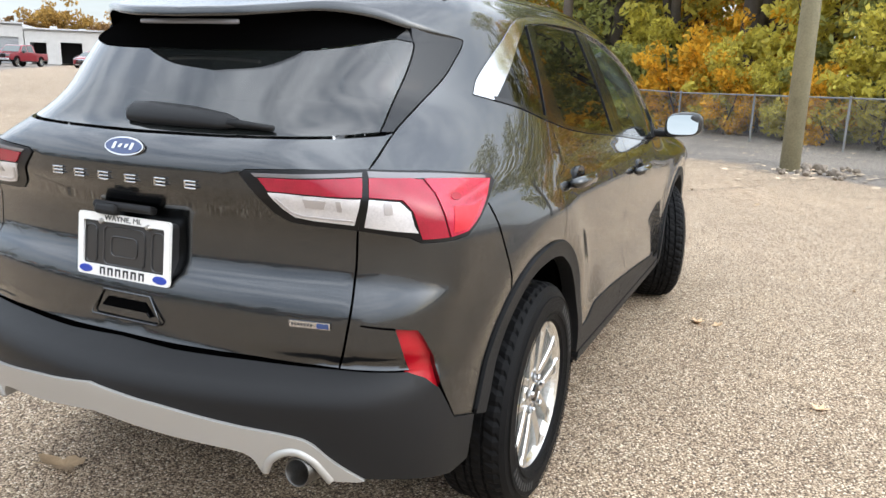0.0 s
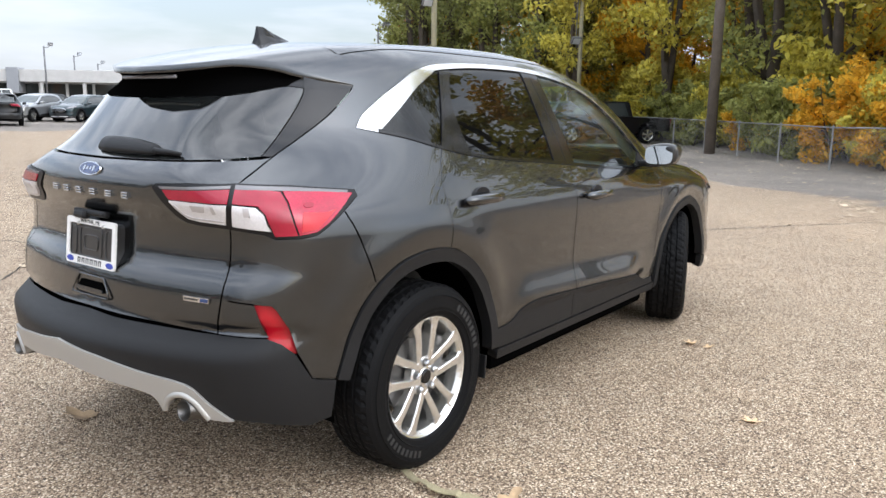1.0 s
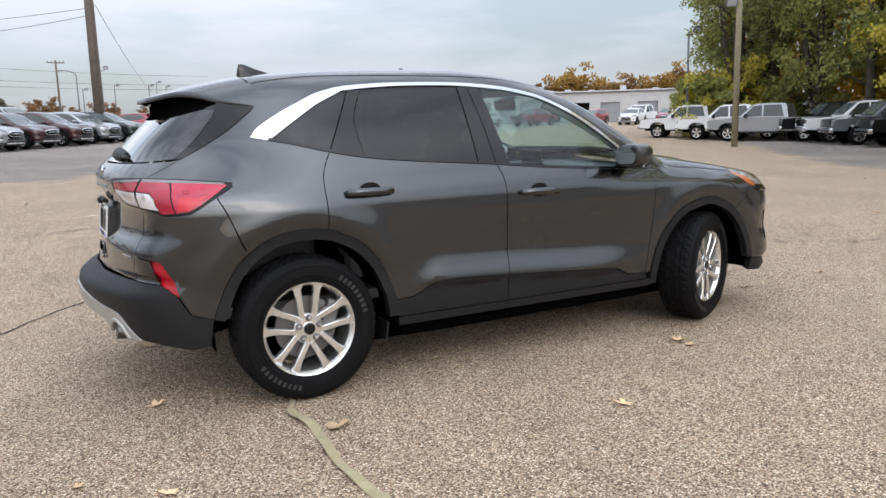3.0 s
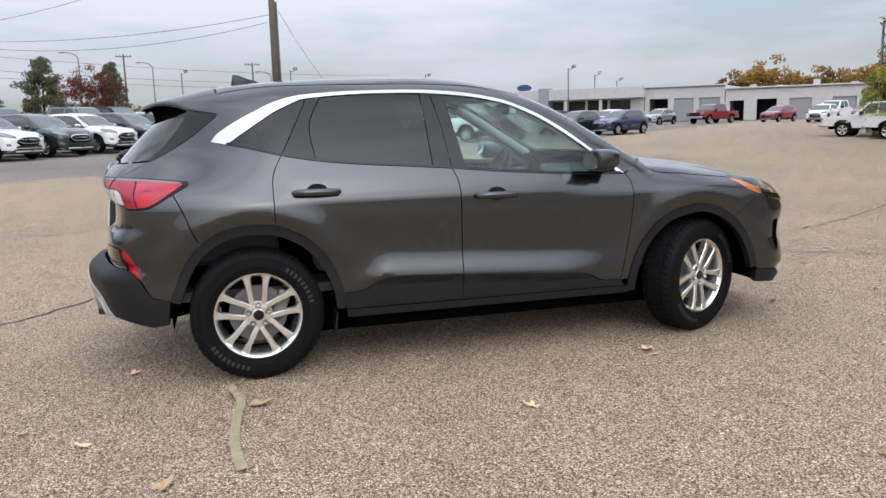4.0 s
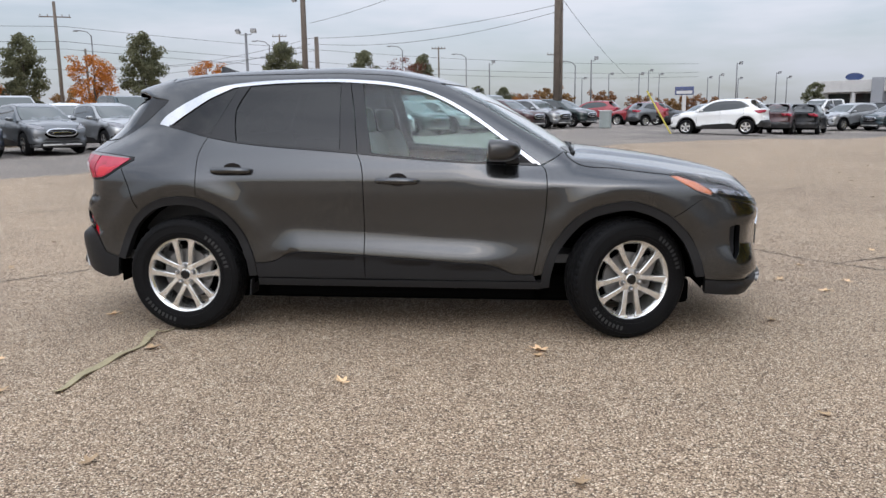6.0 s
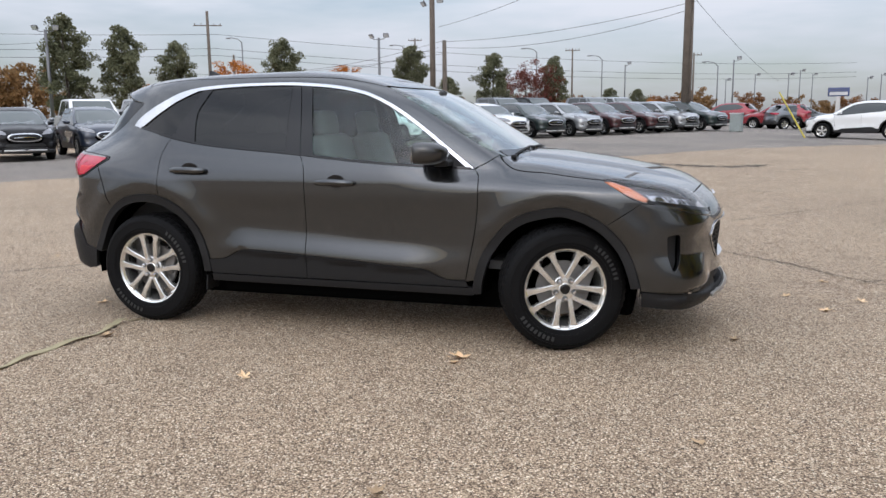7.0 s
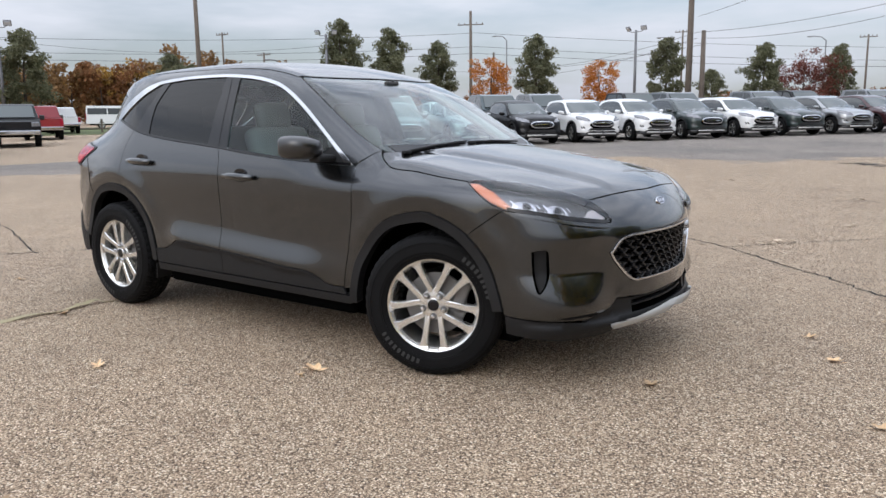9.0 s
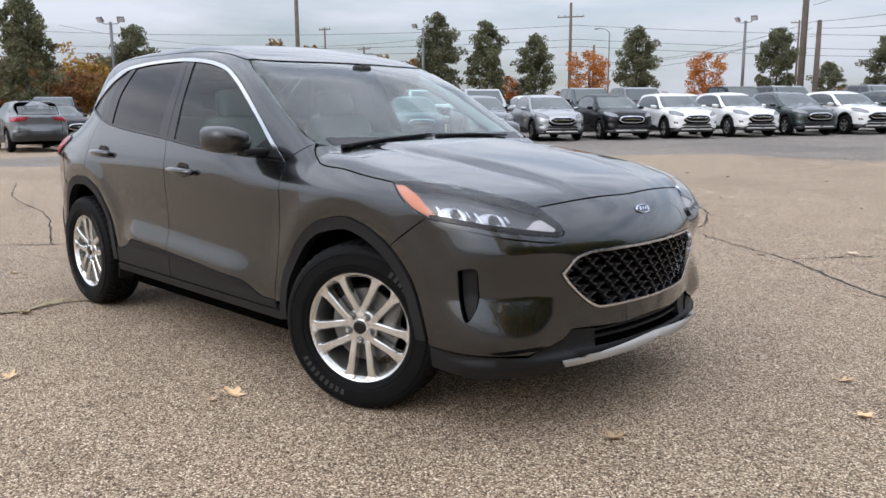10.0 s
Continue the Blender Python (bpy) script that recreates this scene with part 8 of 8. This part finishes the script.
# ---- things lying on the paving ----
M_dry_leaf = mat("dry_tan_leaf", (0.58, 0.4, 0.23), 0.75, rand=0.35, vary=0.25, vary_scale=60)
M_strap = mat("olive_webbing_strap", (0.4, 0.345, 0.21), 0.85, bump=0.6, bump_scale=500, vary=0.25, vary_scale=12)
M_crack = mat("dark_dirt_in_crack", (0.045, 0.038, 0.03), 0.95, vary=0.4, vary_scale=8)


def dry_leaf(x, y, size, turn, seed):
    """A curled lobed leaf."""
    rng = np.random.default_rng(seed)
    bm = bmesh.new()
    n = 26
    lobes = 5 if seed % 3 else 3
    rim, mid = [], []
    for k in range(n):
        a = 2 * math.pi * k / n
        r = size * (0.62 + (0.26 if lobes == 5 else 0.2) * math.cos(lobes * a) + 0.1 * math.cos(a) + 0.06 * rng.normal())
        px, py = r * math.cos(a), r * math.sin(a) * 0.7
        rim.append(bm.verts.new((px, py, 0.004 + size * (0.6 * (py / size) ** 2 + 0.2 * (px / size + 0.3) ** 2) + 0.004 * rng.random())))
        mid.append(bm.verts.new((px * 0.45, py * 0.4, 0.004 + size * 0.05 + 0.002 * rng.random())))
    c = bm.verts.new((0, 0, 0.004))
    for k in range(n):
        j = (k + 1) % n
        bm.faces.new((rim[k], rim[j], mid[j], mid[k]))
        bm.faces.new((mid[k], mid[j], c))
    tube(bm, [(size * 0.8, 0, 0.006), (size * 1.15, size * 0.1, 0.01)], 0.0015, 4)
    ob = part("fallen_leaf", bm, M_dry_leaf, None, smooth=True)
    ob.matrix_basis = Matrix.Translation((x, y, gz(x, y) + 0.001)) @ Matrix.Rotation(turn, 4, "Z")
    return tagged(ob, "dry tan autumn leaf curled on the paving", "leaf", "fallen leaves on the paving")


LEAVES = [(-1.396, -1.285, 0.075), (-0.13, -1.76, 0.06), (0.995, -2.738, 0.065), (-1.794, -2.077, 0.07), (0.86, -1.14, 0.075), (0.84, -1.245, 0.05), (-1.93, 0.575, 0.1), (2.333, -0.38, 0.065),
          (-2.05, -0.55, 0.06), (-2.15, -1.55, 0.05), (-2.45, -1.3, 0.045), (-0.9, -2.75, 0.05), (3.3, -0.35, 0.06), (2.95, 0.5, 0.06), (3.25, 0.85, 0.05), (3.55, 0.75, 0.06), (2.75, 0.9, 0.05), (3.1, 1.5, 0.05), (4.3, 1.3, 0.06), (4.0, 2.3, 0.05), (4.9, 0.4, 0.06), (5.2, 2.6, 0.05), (-3.9, 1.0, 0.05), (-4.4, 2.4, 0.05), (-5.5, 1.6, 0.06), (6.4, -0.4, 0.06), (5.6, -1.2, 0.05), (7.2, 1.6, 0.07), (-2.8, -0.9, 0.05), (1.7, -3.1, 0.045), (2.1, -2.0, 0.04)]
for k, (x, y, s) in enumerate(LEAVES):
    dry_leaf(x, y, s, 2.4 * k, k)
verts, faces = [], []
rng = np.random.default_rng(5)


def scrap(x, y, s):
    a = rng.random() * 6.28
    k = len(verts)
    z = gz(x, y) + 0.006
    for t in (0, 1.9, 3.1, 4.8):
        verts.append((x + s * math.cos(a + t), y + s * 0.8 * math.sin(a + t), z + 0.02 * rng.random()))
    faces.append((k, k + 1, k + 2, k + 3))


for _ in range(700):
    x, y, dx, dy = along(FENCE, rng.random() * LENGTH)
    o = -0.2 - 9 * rng.random() ** 2.2
    scrap(x + dy * o, y - dx * o, 0.04 + 0.05 * rng.random())
for _ in range(160):
    scrap(-7 + 16 * rng.random(), 3 + 15 * rng.random(), 0.03 + 0.03 * rng.random())
for _ in range(90):
    scrap(9.55 + rng.normal() * 0.6, -1.85 + rng.normal() * 0.5, 0.05 + 0.05 * rng.random())
tagged(link_mesh("leaf_litter", verts, faces, mat("mixed_leaf_litter", (0.48, 0.38, 0.27), 0.85, island=0.5), None, "scattered dry leaves and litter on the paving", smooth=False), category="leaves", kind="stuff")
# rubble at the pole's foot
bm = bmesh.new()
for k in range(40):
    a, r = rng.random() * 6.28, 0.15 + 0.55 * rng.random() ** 0.7
    s = 0.04 + 0.09 * rng.random() * (1 - r / 0.8)
    bmesh.ops.create_icosphere(bm, subdivisions=1, radius=s, matrix=pose(9.55 + r * math.cos(a) * 1.4, -1.85 + r * math.sin(a), 0.03 + s * 0.2, rng.random() * 90, rng.random() * 90) @ Matrix.Diagonal((1, 0.8, 0.6, 1)))
tagged(part("rubble", bm, mat("broken_asphalt_rubble", (0.24, 0.2, 0.16), 0.95, island=0.3), None), "broken asphalt rubble round the pole's foot", "rubble", kind="stuff")
# webbing strap from under the rear wheel
line = soft_line((-1.43, -0.8), (-1.46, -0.88), (-1.51, -1.0), (-1.5, -1.1), (-1.475, -1.22), (-1.497, -1.42), (-1.515, -1.65), (-1.51, -1.85), (-1.49, -2.03), n=8)
bm = bmesh.new()
rows = []
for k, (x, y) in enumerate(line):
    ax, ay = line[max(0, k - 1)]
    cx, cy = line[min(len(line) - 1, k + 1)]
    d = math.hypot(cx - ax, cy - ay)
    nx_, ny_ = -(cy - ay) / d, (cx - ax) / d
    w = 0.022 if y < -1.02 else 0.013
    lift = 0.006 + 0.006 * (1 + math.sin(k * 0.5)) + (0.012 if abs(y + 1.05) < 0.08 else 0)
    rows.append([bm.verts.new((x + nx_ * s * w, y + ny_ * s * w, lift + dz + 0.004 * s * math.sin(k * 0.23))) for s, dz in ((-1, 0), (1, 0), (1, -0.004), (-1, -0.004))])
for a, b in zip(rows[:-1], rows[1:]):
    for k in range(4):
        bm.faces.new((a[k], a[(k + 1) % 4], b[(k + 1) % 4], b[k]))
bm.faces.new(rows[0])
bm.faces.new(rows[-1][::-1])
tagged(part("webbing_strap", bm, M_strap, None), "flat olive webbing strap trailing from the rear tyre", "strap")


def crack(knots, width, seed):
    rng_ = np.random.default_rng(seed)
    pts_ = soft_line(*knots, n=14)
    bm = bmesh.new()
    prev = None
    for k, (x, y) in enumerate(pts_):
        ax, ay = pts_[max(0, k - 1)]
        cx, cy = pts_[min(len(pts_) - 1, k + 1)]
        d = math.hypot(cx - ax, cy - ay) + 1e-9
        nx_, ny_ = -(cy - ay) / d, (cx - ax) / d
        j = rng_.normal() * width * 1.1
        w = width * (0.35 + 0.9 * rng_.random())
        z = gz(x, y) + 0.004
        row = [bm.verts.new((x + nx_ * (j + s * w), y + ny_ * (j + s * w), z)) for s in (-1, 1)]
        if prev:
            bm.faces.new((prev[0], prev[1], row[1], row[0]))
        prev = row
    tagged(part("paving_crack", bm, M_crack, None), "dark crack running across the paving", "crack", kind="structure")


crack([(-1.5, 7.5), (-0.65, 6.5), (-0.1, 5.4), (0.1, 4.75), (0.8, 4.2), (1.4, 3.8), (2.05, 3.15), (2.8, 2.45), (3.45, 1.6), (4.2, 1.0), (5.6, 0.1), (7.4, -1.2)], 0.012, 1)
crack([(1.4, 3.8), (1.95, 4.5), (2.9, 5.6), (4.1, 7.1), (6.0, 9.4)], 0.01, 2)
crack([(-6.5, -3.0), (-5.2, -1.5), (-4.35, -0.5), (-3.7, 0.3), (-3.0, 1.1), (-1.8, 2.6), (-0.4, 4.2)], 0.012, 3)
crack([(-9.0, 4.0), (-6.0, 5.2), (-2.5, 6.6), (0.5, 8.2), (4.0, 9.4), (9.0, 11.0)], 0.014, 4)
crack([(3.4, 1.6), (4.6, 2.3), (6.2, 3.0), (8.5, 4.4)], 0.009, 5)
crack([(-12.0, 2.0), (-9.0, 1.0), (-6.5, 0.6), (-4.0, -0.2)], 0.01, 6)
crack([(4.0, 14.0), (7.0, 15.5), (11.0, 18.5), (16.0, 21.0)], 0.025, 7)
crack([(-4.0, 16.0), (0.0, 17.5), (4.0, 20.5), (9.0, 24.0)], 0.04, 8)
crack([(0.4, 16.6), (1.14, 16.0), (1.84, 15.45), (2.36, 15.15), (2.85, 14.75), (3.22, 14.9), (3.9, 15.5)], 0.2, 9)
